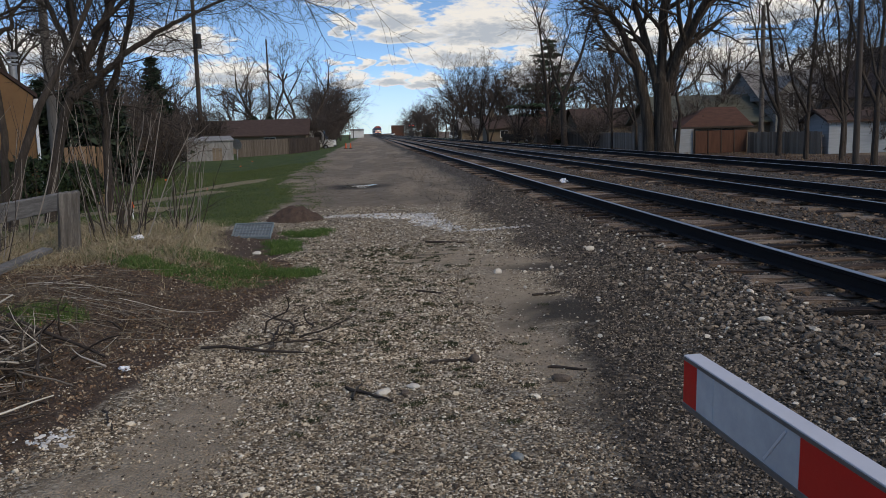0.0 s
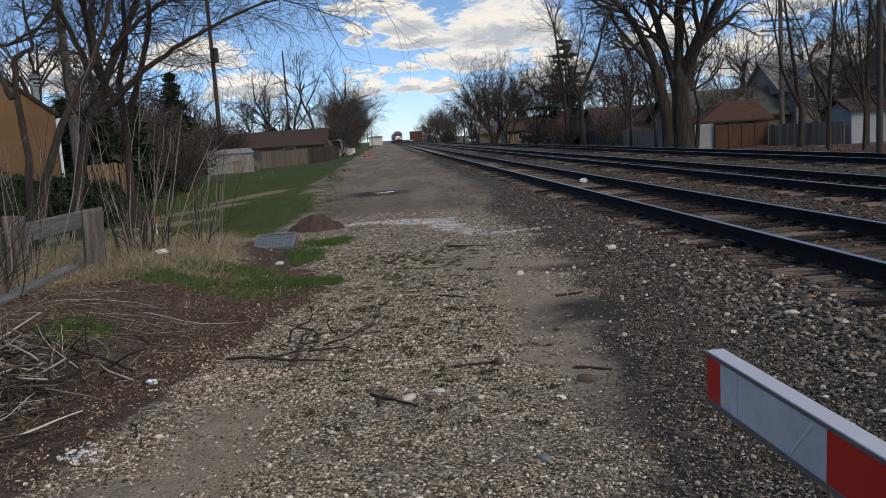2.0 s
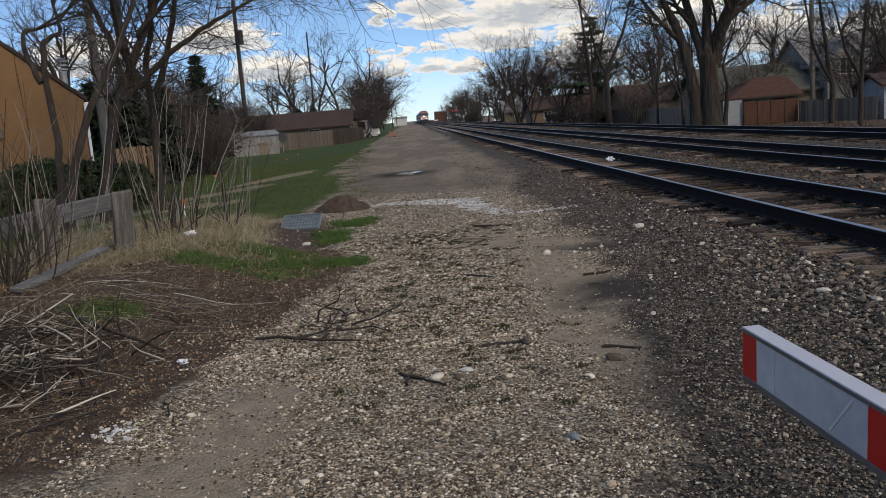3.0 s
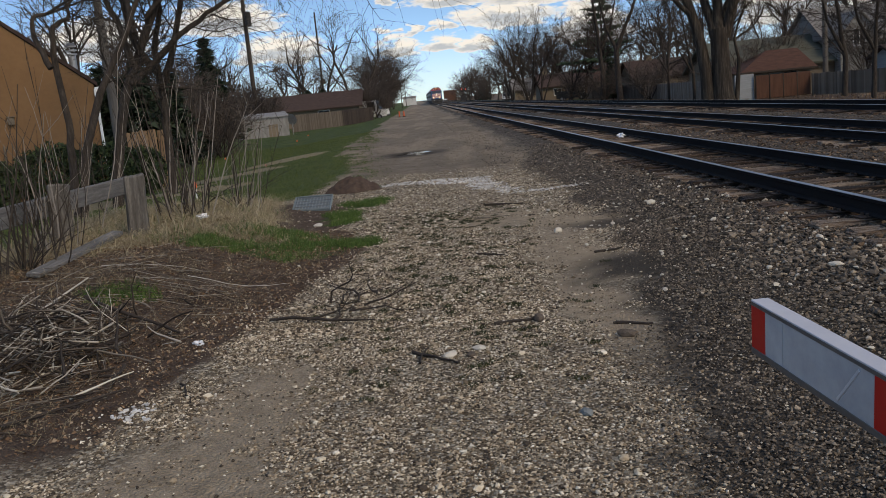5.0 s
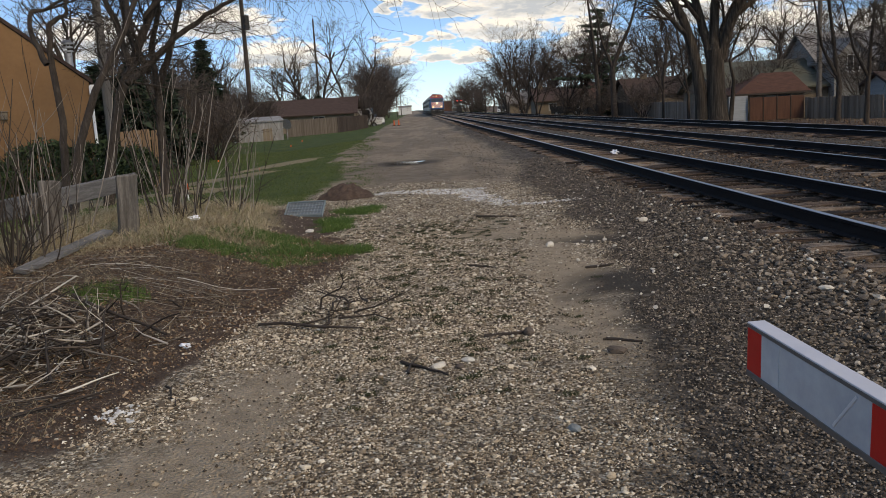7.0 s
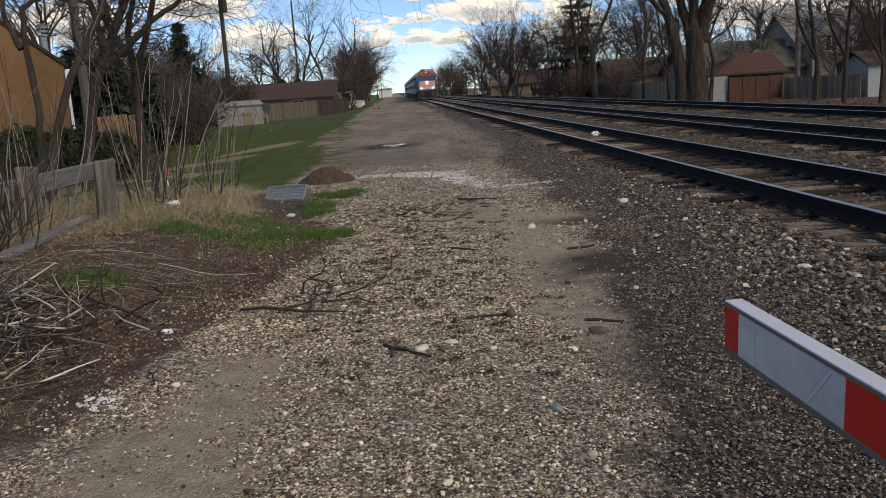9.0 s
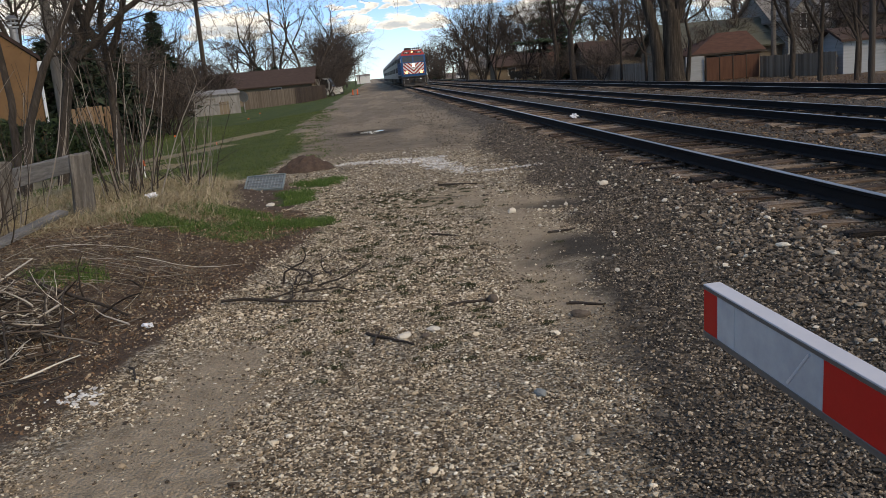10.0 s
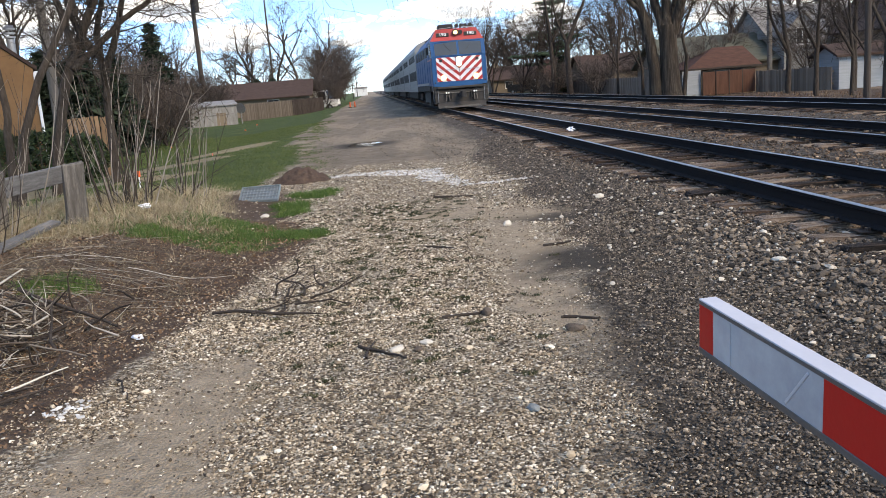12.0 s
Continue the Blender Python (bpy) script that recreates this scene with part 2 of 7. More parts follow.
M_PICKET = material("brown-grey pickets", two((0.125, 0.098, 0.076), (0.265, 0.215, 0.172)), 1.5, 0.92, 0.4, 20, stretch=(3, 3, 0.5), per_object=0.5)
M_PANEL = material("tan fence boards", two((0.15, 0.095, 0.055), (0.27, 0.175, 0.105)), 2, 0.9, 0.4, 20, stretch=(3, 3, 0.5), per_object=0.3)
M_POLE = material("utility pole wood", two((0.03, 0.024, 0.02), (0.075, 0.06, 0.05)), 2, 0.9, 0.5, 20, stretch=(5, 5, 0.4))
M_POLEPALE = material("pale utility pole wood", two((0.09, 0.078, 0.068), (0.17, 0.15, 0.13)), 2, 0.9, 0.5, 20, stretch=(5, 5, 0.4))
M_STUCCO = material("ochre stucco", [(0.2, (0.165, 0.090, 0.041)), (0.55, (0.225, 0.125, 0.058)), (0.85, (0.275, 0.155, 0.073))], 0.8, 0.9, 0.35, 60)
M_ROOFBROWN = material("brown shingles", two((0.034, 0.021, 0.017), (0.07, 0.045, 0.036)), 2, 0.9, 0.5, 12, stretch=(1, 1, 4))
M_ROOFRUST = material("rust shingles", two((0.036, 0.016, 0.011), (0.10, 0.046, 0.029)), 2, 0.9, 0.5, 12, stretch=(1, 1, 4))
M_ROOFGREY = material("grey shingles", two((0.14, 0.13, 0.12), (0.24, 0.225, 0.21)), 2, 0.9, 0.5, 12, stretch=(1, 1, 4))
M_ROOFGREEN = material("mossy shingles", two((0.055, 0.06, 0.042), (0.11, 0.108, 0.085)), 1, 0.9, 0.5, 12, stretch=(1, 1, 4))
M_SIDEWHITE = material("white siding", two((0.45, 0.45, 0.44), (0.62, 0.62, 0.60)), 1.2, 0.7, 0.15, 10, stretch=(0.5, 0.5, 8))
M_SIDETAN = material("tan siding", two((0.13, 0.10, 0.07), (0.21, 0.17, 0.125)), 1.2, 0.8, 0.15, 10, stretch=(0.5, 0.5, 8))
M_SIDEGREY = material("grey siding", two((0.17, 0.17, 0.165), (0.27, 0.27, 0.26)), 1.2, 0.8, 0.15, 10, stretch=(0.5, 0.5, 8))
M_BRICK = material("reddish garage boards", two((0.055, 0.026, 0.018), (0.115, 0.056, 0.037)), 2, 0.9, 0.4, 20, stretch=(4, 4, 0.5))
M_SHEDMETAL = material("stained pale shed metal", [(0.25, (0.10, 0.09, 0.075)), (0.5, (0.19, 0.187, 0.18)), (0.75, (0.30, 0.30, 0.30))], 1.3, 0.6, 0.1, 10, stretch=(3, 3, 0.5))
M_BLUEWHITE = material("weathered bluish white boards", two((0.20, 0.22, 0.235), (0.33, 0.35, 0.37)), 1.2, 0.75, 0.2, 10, stretch=(0.5, 0.5, 8))
M_WINDOW = glassy("dark window glass", (0.02, 0.025, 0.03), 0.15)
M_WHITE = material("white paint", two((0.62, 0.62, 0.61), (0.78, 0.78, 0.77)), 3, 0.5, 0.05)
M_DARK = material("dark metal", two((0.012, 0.012, 0.013), (0.035, 0.033, 0.032)), 6, 0.6, 0.2)
M_GREYMETAL = material("galvanised metal", two((0.20, 0.21, 0.22), (0.34, 0.35, 0.36)), 8, 0.45, 0.08, metal=0.6)
M_ORANGE = material("faded orange plastic", two((0.62, 0.10, 0.03), (0.75, 0.16, 0.05)), 6, 0.6, 0.05)
M_RED = material("red sheeting", two((0.40, 0.006, 0.006), (0.50, 0.010, 0.009)), 5, 0.4, 0.03, spec=0.25)
# broad bluish gradient paints the mirrored sky into the sheet's colour
M_SILVERSHEET = material("white sheeting with painted sky sheen", [(0.34, (0.25, 0.275, 0.32)), (0.66, (0.42, 0.45, 0.485))], 2.0, 0.22, 0.02, spec=0.6)
M_ARM = material("pale painted arm", two((0.40, 0.40, 0.43), (0.48, 0.48, 0.51)), 6, 0.45, 0.04)
M_ARMEDGE = material("grey aluminium trim", two((0.09, 0.09, 0.095), (0.15, 0.15, 0.155)), 10, 0.4, 0.05, metal=0.5)
M_SOIL = material("dark crumbly soil", [(0.1, (0.032, 0.021, 0.016)), (0.5, (0.07, 0.046, 0.034)), (0.9, (0.13, 0.09, 0.065))], 9, 0.95, 1.0, 60)
M_WATER = glassy("puddle water", (0.03, 0.028, 0.026), 0.03)
M_PAPER = material("white litter", two((0.6, 0.62, 0.66), (0.8, 0.8, 0.82)), 12, 0.7, 0.2)
M_CREAM = material("cream stone", two((0.42, 0.37, 0.30), (0.62, 0.58, 0.5)), 18, 0.85, 0.4)
M_BROWNSTONE = material("brown lump", two((0.06, 0.045, 0.035), (0.14, 0.11, 0.085)), 18, 0.9, 0.6)
M_CHALK = material("white crushed stone", two((0.38, 0.37, 0.35), (0.66, 0.65, 0.63)), 25, 0.9, 0.3, island=0.7)


def ground_material():
    m = bpy.data.materials.new("ground")
    m.use_nodes = True
    t = m.node_tree
    b = t.nodes["Principled BSDF"]
    co = t.nodes.new("ShaderNodeNewGeometry").outputs["Position"]
    big, mid, fine = noise_node(t, co, 0.6, 4), noise_node(t, co, 7, 5, 0.6), noise_node(t, co, 70, 4, 0.7)
    vor = t.nodes.new("ShaderNodeTexVoronoi")
    vor.inputs["Scale"].default_value = 55
    link(t, co, vor.inputs["Vector"])
    vsep = t.nodes.new("ShaderNodeSeparateColor")
    link(t, vor.outputs["Color"], vsep.inputs[0])
    cell = vsep.outputs[0]
    vor2 = t.nodes.new("ShaderNodeTexVoronoi")
    vor2.inputs["Scale"].default_value = 17
    link(t, co, vor2.inputs["Vector"])
    vsep2 = t.nodes.new("ShaderNodeSeparateColor")
    link(t, vor2.outputs["Color"], vsep2.inputs[0])
    grain = math_node(t, "ADD", math_node(t, "MULTIPLY", mid, 0.5), math_node(t, "MULTIPLY", fine, 0.5))
    gravel = ramp_node(t, math_node(t, "ADD", math_node(t, "MULTIPLY", cell, 0.7), math_node(t, "MULTIPLY", grain, 0.3)),
                       [(0.15, (0.075, 0.057, 0.040)), (0.40, (0.175, 0.138, 0.096)), (0.62, (0.31, 0.256, 0.185)), (0.85, (0.56, 0.495, 0.39))])
    ballast = ramp_node(t, math_node(t, "ADD", math_node(t, "MULTIPLY", vsep2.outputs[0], 0.7), math_node(t, "MULTIPLY", grain, 0.3)),
                        [(0.1, (0.026, 0.022, 0.018)), (0.5, (0.072, 0.060, 0.048)), (0.8, (0.145, 0.119, 0.093)), (0.95, (0.32, 0.28, 0.23))])
    dirt = ramp_node(t, math_node(t, "ADD", math_node(t, "MULTIPLY", grain, 0.55), math_node(t, "MULTIPLY", noise_node(t, co, 1.7, 5, 0.65), 0.45)), [(0.3, (0.100, 0.077, 0.056)), (0.5, (0.205, 0.165, 0.122)), (0.7, (0.345, 0.285, 0.215))])
    sand = ramp_node(t, grain, [(0.28, (0.19, 0.150, 0.105)), (0.5, (0.34, 0.270, 0.190)), (0.72, (0.49, 0.40, 0.295))])
    grass = ramp_node(t, math_node(t, "ADD", math_node(t, "MULTIPLY", big, 0.5), math_node(t, "MULTIPLY", fine, 0.5)),
                      [(0.3, (0.028, 0.042, 0.011)), (0.5, (0.055, 0.080, 0.020)), (0.68, (0.105, 0.120, 0.036))])
    soil = ramp_node(t, grain, [(0.3, (0.036, 0.024, 0.017)), (0.5, (0.088, 0.060, 0.043)), (0.7, (0.18, 0.128, 0.092))])
    straw_tone = ramp_node(t, grain, [(0.3, (0.12, 0.095, 0.055)), (0.5, (0.24, 0.20, 0.12)), (0.7, (0.40, 0.335, 0.215))])
    chalk = ramp_node(t, grain, [(0.3, (0.25, 0.24, 0.22)), (0.7, (0.52, 0.51, 0.49))])
    oil_shade = ramp_node(t, grain, [(0.3, (0.030, 0.025, 0.019)), (0.7, (0.078, 0.065, 0.05))])
    za, zb = t.nodes.new("ShaderNodeAttribute"), t.nodes.new("ShaderNodeAttribute")
    za.attribute_name, zb.attribute_name = "zone_a", "zone_b"
    sa, sb = t.nodes.new("ShaderNodeSeparateColor"), t.nodes.new("ShaderNodeSeparateColor")
    link(t, za.outputs["Color"], sa.inputs[0])
    link(t, zb.outputs["Color"], sb.inputs[0])

    def edge(w, a=0.34, b=0.66):   # ragged borders
        r = math_node(t, "ADD", w, math_node(t, "MULTIPLY", math_node(t, "SUBTRACT", grain, 0.5), 1.1))
        return ramp_node(t, r, [(a, (0, 0, 0)), (b, (1, 1, 1))])

    c = gravel
    for w, colour in ((sa.outputs[1], dirt), (sa.outputs[2], ballast), (sb.outputs[0], soil), (sb.outputs[1], chalk),
                      (zb.outputs["Alpha"], sand), (sa.outputs[0], grass), (za.outputs["Alpha"], straw_tone), (sb.outputs[2], oil_shade)):
        c = mix_node(t, edge(w, 0.12, 0.95) if colour in (oil_shade, sand, dirt) else edge(w), c, colour)
    link(t, c, b.inputs["Base Color"])
    b.inputs["Roughness"].default_value, b.inputs["Specular IOR Level"].default_value = 0.92, 0.2
    bp = t.nodes.new("ShaderNodeBump")
    bp.inputs["Strength"].default_value, bp.inputs["Distance"].default_value = 0.9, 0.03
    link(t, math_node(t, "ADD", math_node(t, "MULTIPLY", vor.outputs["Distance"], -1.0), fine), bp.inputs["Height"])
    link(t, bp.outputs[0], b.inputs["Normal"])
    return m


M_GROUND = ground_material()


# ---- mesh tools ----
def fast_mesh(name, verts, faces, smooth=False):
    """A mesh from numpy arrays; all faces have the same number of corners."""
    verts, faces = np.asarray(verts, np.float32), np.asarray(faces, np.int32)
    me = bpy.data.meshes.new(name)
    k = faces.shape[1]
    me.vertices.add(len(verts))
    me.vertices.foreach_set("co", verts.ravel())
    me.loops.add(faces.size)
    me.loops.foreach_set("vertex_index", faces.ravel())
    me.polygons.add(len(faces))
    me.polygons.foreach_set("loop_start", np.arange(0, faces.size, k, dtype=np.int32))
    me.polygons.foreach_set("loop_total", np.full(len(faces), k, np.int32))
    me.polygons.foreach_set("use_smooth", np.full(len(faces), smooth))
    me.update(calc_edges=True)
    return me


def part(name, data, mat, parent=None, label="", m=None):
    """Links a bmesh or a mesh as one object, under a thing or a part."""
    if isinstance(data, bmesh.types.BMesh):
        me = bpy.data.meshes.new(name)
        data.to_mesh(me)
        data.free()
        data = me
    if mat is not None and not data.materials:
        data.materials.append(mat)
    ob = new(name, data)
    if parent is not None:
        ob.parent = parent
    if m is not None:
        ob.matrix_basis = m
    return tagged(ob, label)


def thing(name, label, category, m=None, group="", kind=""):
    ob = new(name)
    ob.empty_display_size = 0.1
    if m is not None:
        ob.matrix_basis = m
    return tagged(ob, label, category, group, kind)


def add_box(bm, x0, x1, y0, y1, z0, z1, bevel=0.0, turn=None):
    r = bmesh.ops.create_cube(bm, size=1)
    m = Matrix.Translation(((x0 + x1) / 2, (y0 + y1) / 2, (z0 + z1) / 2)) @ Matrix.Diagonal((x1 - x0, y1 - y0, z1 - z0, 1))
    bmesh.ops.transform(bm, matrix=(turn @ m) if turn is not None else m, verts=r["verts"])
    if bevel:
        es = list({e for v in r["verts"] for e in v.link_edges})
        bmesh.ops.bevel(bm, geom=es, offset=bevel, segments=1, affect="EDGES", profile=0.5)
    return bm


def box(x0, x1, y0, y1, z0, z1, bevel=0.0):
    return add_box(bmesh.new(), x0, x1, y0, y1, z0, z1, bevel)


def add_cyl(bm, p, q, r0, r1=None, n=12):
    p, q = Vector(p), Vector(q)
    d = q - p
    r = bmesh.ops.create_cone(bm, cap_ends=True, segments=n, radius1=r0, radius2=r0 if r1 is None else r1, depth=d.length)
    bmesh.ops.transform(bm, matrix=Matrix.Translation((p + q) / 2) @ d.to_track_quat("Z", "Y").to_matrix().to_4x4(), verts=r["verts"])
    return bm


def cyl(p, q, r0, r1=None, n=12):
    return add_cyl(bmesh.new(), p, q, r0, r1, n)


def add_prism(bm, ring, axis, a, b):
    """A polygon in two coordinates, drawn out along an axis from a to b."""
    def at(u, v, w):
        return {"x": (w, u, v), "y": (u, w, v), "z": (u, v, w)}[axis]
    lo, hi = [bm.verts.new(at(u, v, a)) for u, v in ring], [bm.verts.new(at(u, v, b)) for u, v in ring]
    bm.faces.new(lo)
    bm.faces.new(hi)
    for i in range(len(ring)):
        j = (i + 1) % len(ring)
        bm.faces.new((lo[i], lo[j], hi[j], hi[i]))
    bmesh.ops.recalc_face_normals(bm, faces=bm.faces)
    return bm


def prism(ring, axis, a, b):
    return add_prism(bmesh.new(), ring, axis, a, b)


# value noise on arrays
def vnoise(x, y, seed=0):
    xi, yi = np.floor(x), np.floor(y)
    fx, fy = x - xi, y - yi
    fx, fy = fx * fx * (3 - 2 * fx), fy * fy * (3 - 2 * fy)

    def h(a, b):
        v = np.sin(a * 127.1 + b * 311.7 + seed * 74.7) * 43758.5453
        return v - np.floor(v)
    return (h(xi, yi) * (1 - fx) + h(xi + 1, yi) * fx) * (1 - fy) + (h(xi, yi + 1) * (1 - fx) + h(xi + 1, yi + 1) * fx) * fy


def fbm(x, y, seed=0):
    return 0.5 * vnoise(x, y, seed) + 0.3 * vnoise(2.1 * x, 2.1 * y, seed + 3) + 0.2 * vnoise(4.3 * x, 4.3 * y, seed + 7)


def step(a, b, v):
    s = np.clip((v - a) / (b - a), 0, 1)
    return s * s * (3 - 2 * s)


def blob(x, y, cx, cy, rx, ry, soft=0.5):
    return 1 - step(1 - soft, 1 + soft, np.hypot((x - cx) / rx, (y - cy) / ry))


# ---- ground ----
RAIL_Z, GAUGE = 0.32, 1.505
TRACKS = (5.2525, 9.25, 14.15)


def ballast_edge(y):
    return np.interp(y, [0, 2.5, 4.5, 6, 9, 12, 27, 60, 200], [0.95, 1.15, 1.5, 1.95, 2.3, 2.3, 2.75, 3.0, 3.0])


def soil_edge(y):
    return np.interp(y, [0, 3, 4.4, 5.6, 7, 8.3, 9.5, 11, 13, 16], [-1.9, -1.75, -1.6, -1.35, -1.0, -0.75, -0.75, -1.1, -1.3, -1.6])


def lawn_edge(y):
    return np.interp(y, [14, 17, 20, 31, 60, 120, 200], [-2.4, -2.0, -1.9, -2.9, -3.2, -3.6, -3.6])


def ground_z(x, y):
    x, y = np.asarray(x, float), np.asarray(y, float)
    z = 0.085 * step(ballast_edge(y) + 0.1, 3.5, x) * (1 - step(16.2, 20.5, x))
    for c in TRACKS:
        z = z - 0.010 * (1 - step(1.3, 1.75, np.abs(x - c)))
    z = z - 0.45 * step(16.4, 21, x)
    z = z - 0.45 * step(-3.0, -9, x) * step(16, 34, y) - 0.3 * step(-5.5, -9, x) * (1 - step(16, 34, y))
    # the bank beside the lane
    z = z + 0.36 * step(soil_edge(y) - 0.3, soil_edge(y) - 2.0, x) * (1 - step(4.6, 6.2, -x)) * step(3.5, 8, y) * (1 - step(11.5, 15.5, y))
    far = step(25, 60, np.hypot(x, y))
    z = z + (fbm(x * 0.9, y * 0.9, 1) - 0.5) * 0.07 * (1 - step(3.2, 3.8, x)) * (1 - far)
    z = z + (fbm(x * 5, y * 5, 2) - 0.5) * 0.022 * (1 - far)
    return z


def zones(x, y):
    w = (fbm(x * 1.3, y * 1.3, 11) - 0.5) * 1.0
    w2 = (fbm(x * 4.0, y * 4.0, 13) - 0.5) * 0.5
    n = w * 0.5 + w2 * 0.5
    far_n = (fbm(x * 0.7, y * 0.22, 19) - 0.5) * 1.6 * step(12, 22, y)
    ballast = step(-0.25, 0.35, x - ballast_edge(y) + n + far_n) * (1 - step(16.5, 18.5, x + n))
    ballast = ballast * (1 - 0.45 * step(15, 24, y) * (1 - step(3.0, 4.0, x)))   # worn thin beside the lane
    soil = step(-0.2, 0.3, soil_edge(y) - x + n * 0.8) * (1 - step(13, 16, y)) * step(2.2, 4.0, y + 0.6 * w)
    soil = np.maximum(soil, step(17, 19, x + n) * 0.8)
    grass = step(-0.4, 0.5, lawn_edge(y) - x + n * 1.2 + 1.4 * (fbm(x * 0.5, y * 0.22, 17) - 0.5)) * step(14.6, 16.2, y + n)
    grass = np.maximum(grass, step(6.0, 7.0, -x + n) * step(8, 11, y))
    for cx, cy, rx, ry in ((-1.9, 8.6, 0.9, 0.45), (-1.0, 9.2, 0.55, 0.35), (-1.6, 9.6, 0.8, 0.5), (-2.75, 6.35, 0.3, 0.22), (-1.25, 11.8, 0.35, 0.7), (-1.0, 13.6, 0.4, 0.5)):
        grass = np.maximum(grass, blob(x + w2, y + w2, cx, cy, rx, ry))
    grass = np.maximum(grass, step(17.5, 18.5, x + n) * step(110, 125, y) * (1 - step(24, 26, x)))
    straw_tone = step(0.5, 1.6, soil_edge(y) - x + n) * step(7.2, 9.0, y + n - 0.9 * step(-3.4, -2.4, x)) * (1 - step(14.5, 16, y)) * (1 - step(5.2, 6.4, -x))
    straw_tone = straw_tone * (0.45 + 0.55 * step(0.42, 0.6, fbm(x * 2.2, y * 2.2, 21)))
    # pale yellow patches on the lawn
    for cx, cy, rx, ry in ((-5.6, 33.0, 1.8, 2.4), (-6.9, 27.4, 2.3, 2.3), (-8.4, 22.5, 2.4, 1.9), (-5.4, 20.5, 1.0, 1.2)):
        straw_tone = np.maximum(straw_tone, blob(x + w, y + w, cx, cy, rx, ry, 0.6))
    dirt = step(16.5, 20, y + w * 3) * (1 - ballast) * (0.55 + 0.5 * fbm(x * 0.8, y * 0.25, 5))
    dirt = np.clip(dirt * 1.25, 0, 1)
    sand = np.maximum.reduce([blob(x + w2, y, 1.35, 5.2, 0.28, 1.3, 0.6), blob(x + w2, y, 1.55, 7.4, 0.42, 1.5, 0.6), blob(x + w2, y + w2, 1.15, 10.3, 0.95, 0.8, 0.6),
                              blob(x + w2, y + w2, -1.02, 3.5, 0.34, 0.95, 0.6), blob(x + w2, y, -1.2, 2.4, 0.48, 0.8, 0.6), blob(x, y + w2, 1.9, 9.4, 0.6, 0.5, 0.6)])
    lane = step(16.5, 19, y) * (1 - ballast) * (1 - grass)
    sand = np.maximum(sand, 0.55 * lane * step(0.48, 0.64, fbm(x * 0.9, y * 0.2, 23)))
    soil = np.maximum(soil, 0.36 * lane * step(0.5, 0.68, fbm(x * 0.8 + 9, y * 0.24, 29)))
    chalk = np.maximum.reduce([blob(x + w2, y + w2, -0.1, 16.6, 0.85, 0.40, 0.6), blob(x + w2, y + w2, 0.75, 16.0, 0.65, 0.55, 0.6), blob(x + w2, y + w2, 1.2, 15.0, 0.30, 0.9, 0.6), blob(x + w2, y + w2, 1.5, 13.8, 0.2, 0.6, 0.7) * 0.8, blob(x + w2, y + w2, 2.2, 13.2, 0.7, 0.2, 0.8) * 0.75])
    # dark ground; the last blob paints the shadow beside the soil mound
    oil_shade = np.maximum.reduce([blob(x + w2, y + w2, 1.95, 6.4, 0.52, 0.6, 0.7), blob(x + w2, y + w2, 2.3, 9.0, 0.6, 0.3, 0.8) * 0.85, blob(x + w2, y + w2, 1.72, 4.9, 0.2, 0.8, 0.9) * 0.6,
                             blob(x + w2, y + w2, 1.42, 3.4, 0.2, 0.9, 0.9) * 0.4, blob(x + w2, y + w, -0.3, 26.6, 1.0, 1.4, 0.6), blob(x + w2, y, -0.45, 15.6, 0.5, 0.3, 0.6) * 0.5])
    oil_shade = np.maximum(oil_shade, 0.20 * step(0.52, 0.75, fbm(x * 0.55 + 3, y * 0.16, 15)) * step(17, 22, y) * (1 - step(2.2, 3.0, x)) * (1 - grass))
    return grass, dirt, ballast, straw_tone, soil, chalk, oil_shade, sand


def graded(dense, lo, hi, fine, grow, far):
    a = list(np.arange(dense[0], dense[1] + 1e-6, fine))
    s, v = fine, a[-1]
    while v < hi:
        s = min(s * grow, far)
        v += s
        a.append(v)
    s, v = fine, a[0]
    while v > lo:
        s = min(s * grow, far)
        v -= s
        a.insert(0, v)
    return np.array(a)


def build_ground():
    xs = graded((-5.5, 4.0), -3500, 3500, 0.075, 1.07, 300)
    ys = graded((1.0, 13.0), -3500, 3500, 0.085, 1.04, 300)
    X, Y = np.meshgrid(xs, ys)
    Z = ground_z(X, Y)
    nx, ny = len(xs), len(ys)
    i = (np.arange(ny - 1)[:, None] * nx + np.arange(nx - 1)[None]).ravel()
    me = fast_mesh("ground", np.stack([X, Y, Z], -1).reshape(-1, 3), np.stack([i, i + 1, i + nx + 1, i + nx], -1), True)
    g, d, b, st, so, ch, oi, sd = (np.clip(v, 0, 1).ravel() for v in zones(X, Y))
    for name, chans in (("zone_a", (g, d, b, st)), ("zone_b", (so, ch, oi, sd))):
        at = me.color_attributes.new(name, "FLOAT_COLOR", "POINT")
        at.data.foreach_set("color", np.stack(chans, -1).astype(np.float32).ravel())
    me.materials.append(M_GROUND)
    tagged(new("ground", me), "gravel lane, bare dirt, ballast and spring lawn", "ground", kind="structure")


build_ground()


# ---- railway tracks ----
RAIL_RING = [(-0.07, 0.0), (0.07, 0.0), (0.07, 0.012), (0.012, 0.03), (0.010, 0.125), (0.036, 0.137), (0.036, 0.165), (-0.036, 0.165), (-0.036, 0.137), (-0.010, 0.125), (-0.012, 0.03), (-0.07, 0.012)]
HEAD_RING = [(-0.034, 0.164), (0.034, 0.164), (0.034, 0.168), (0.028, 0.171), (-0.028, 0.171), (-0.034, 0.168)]


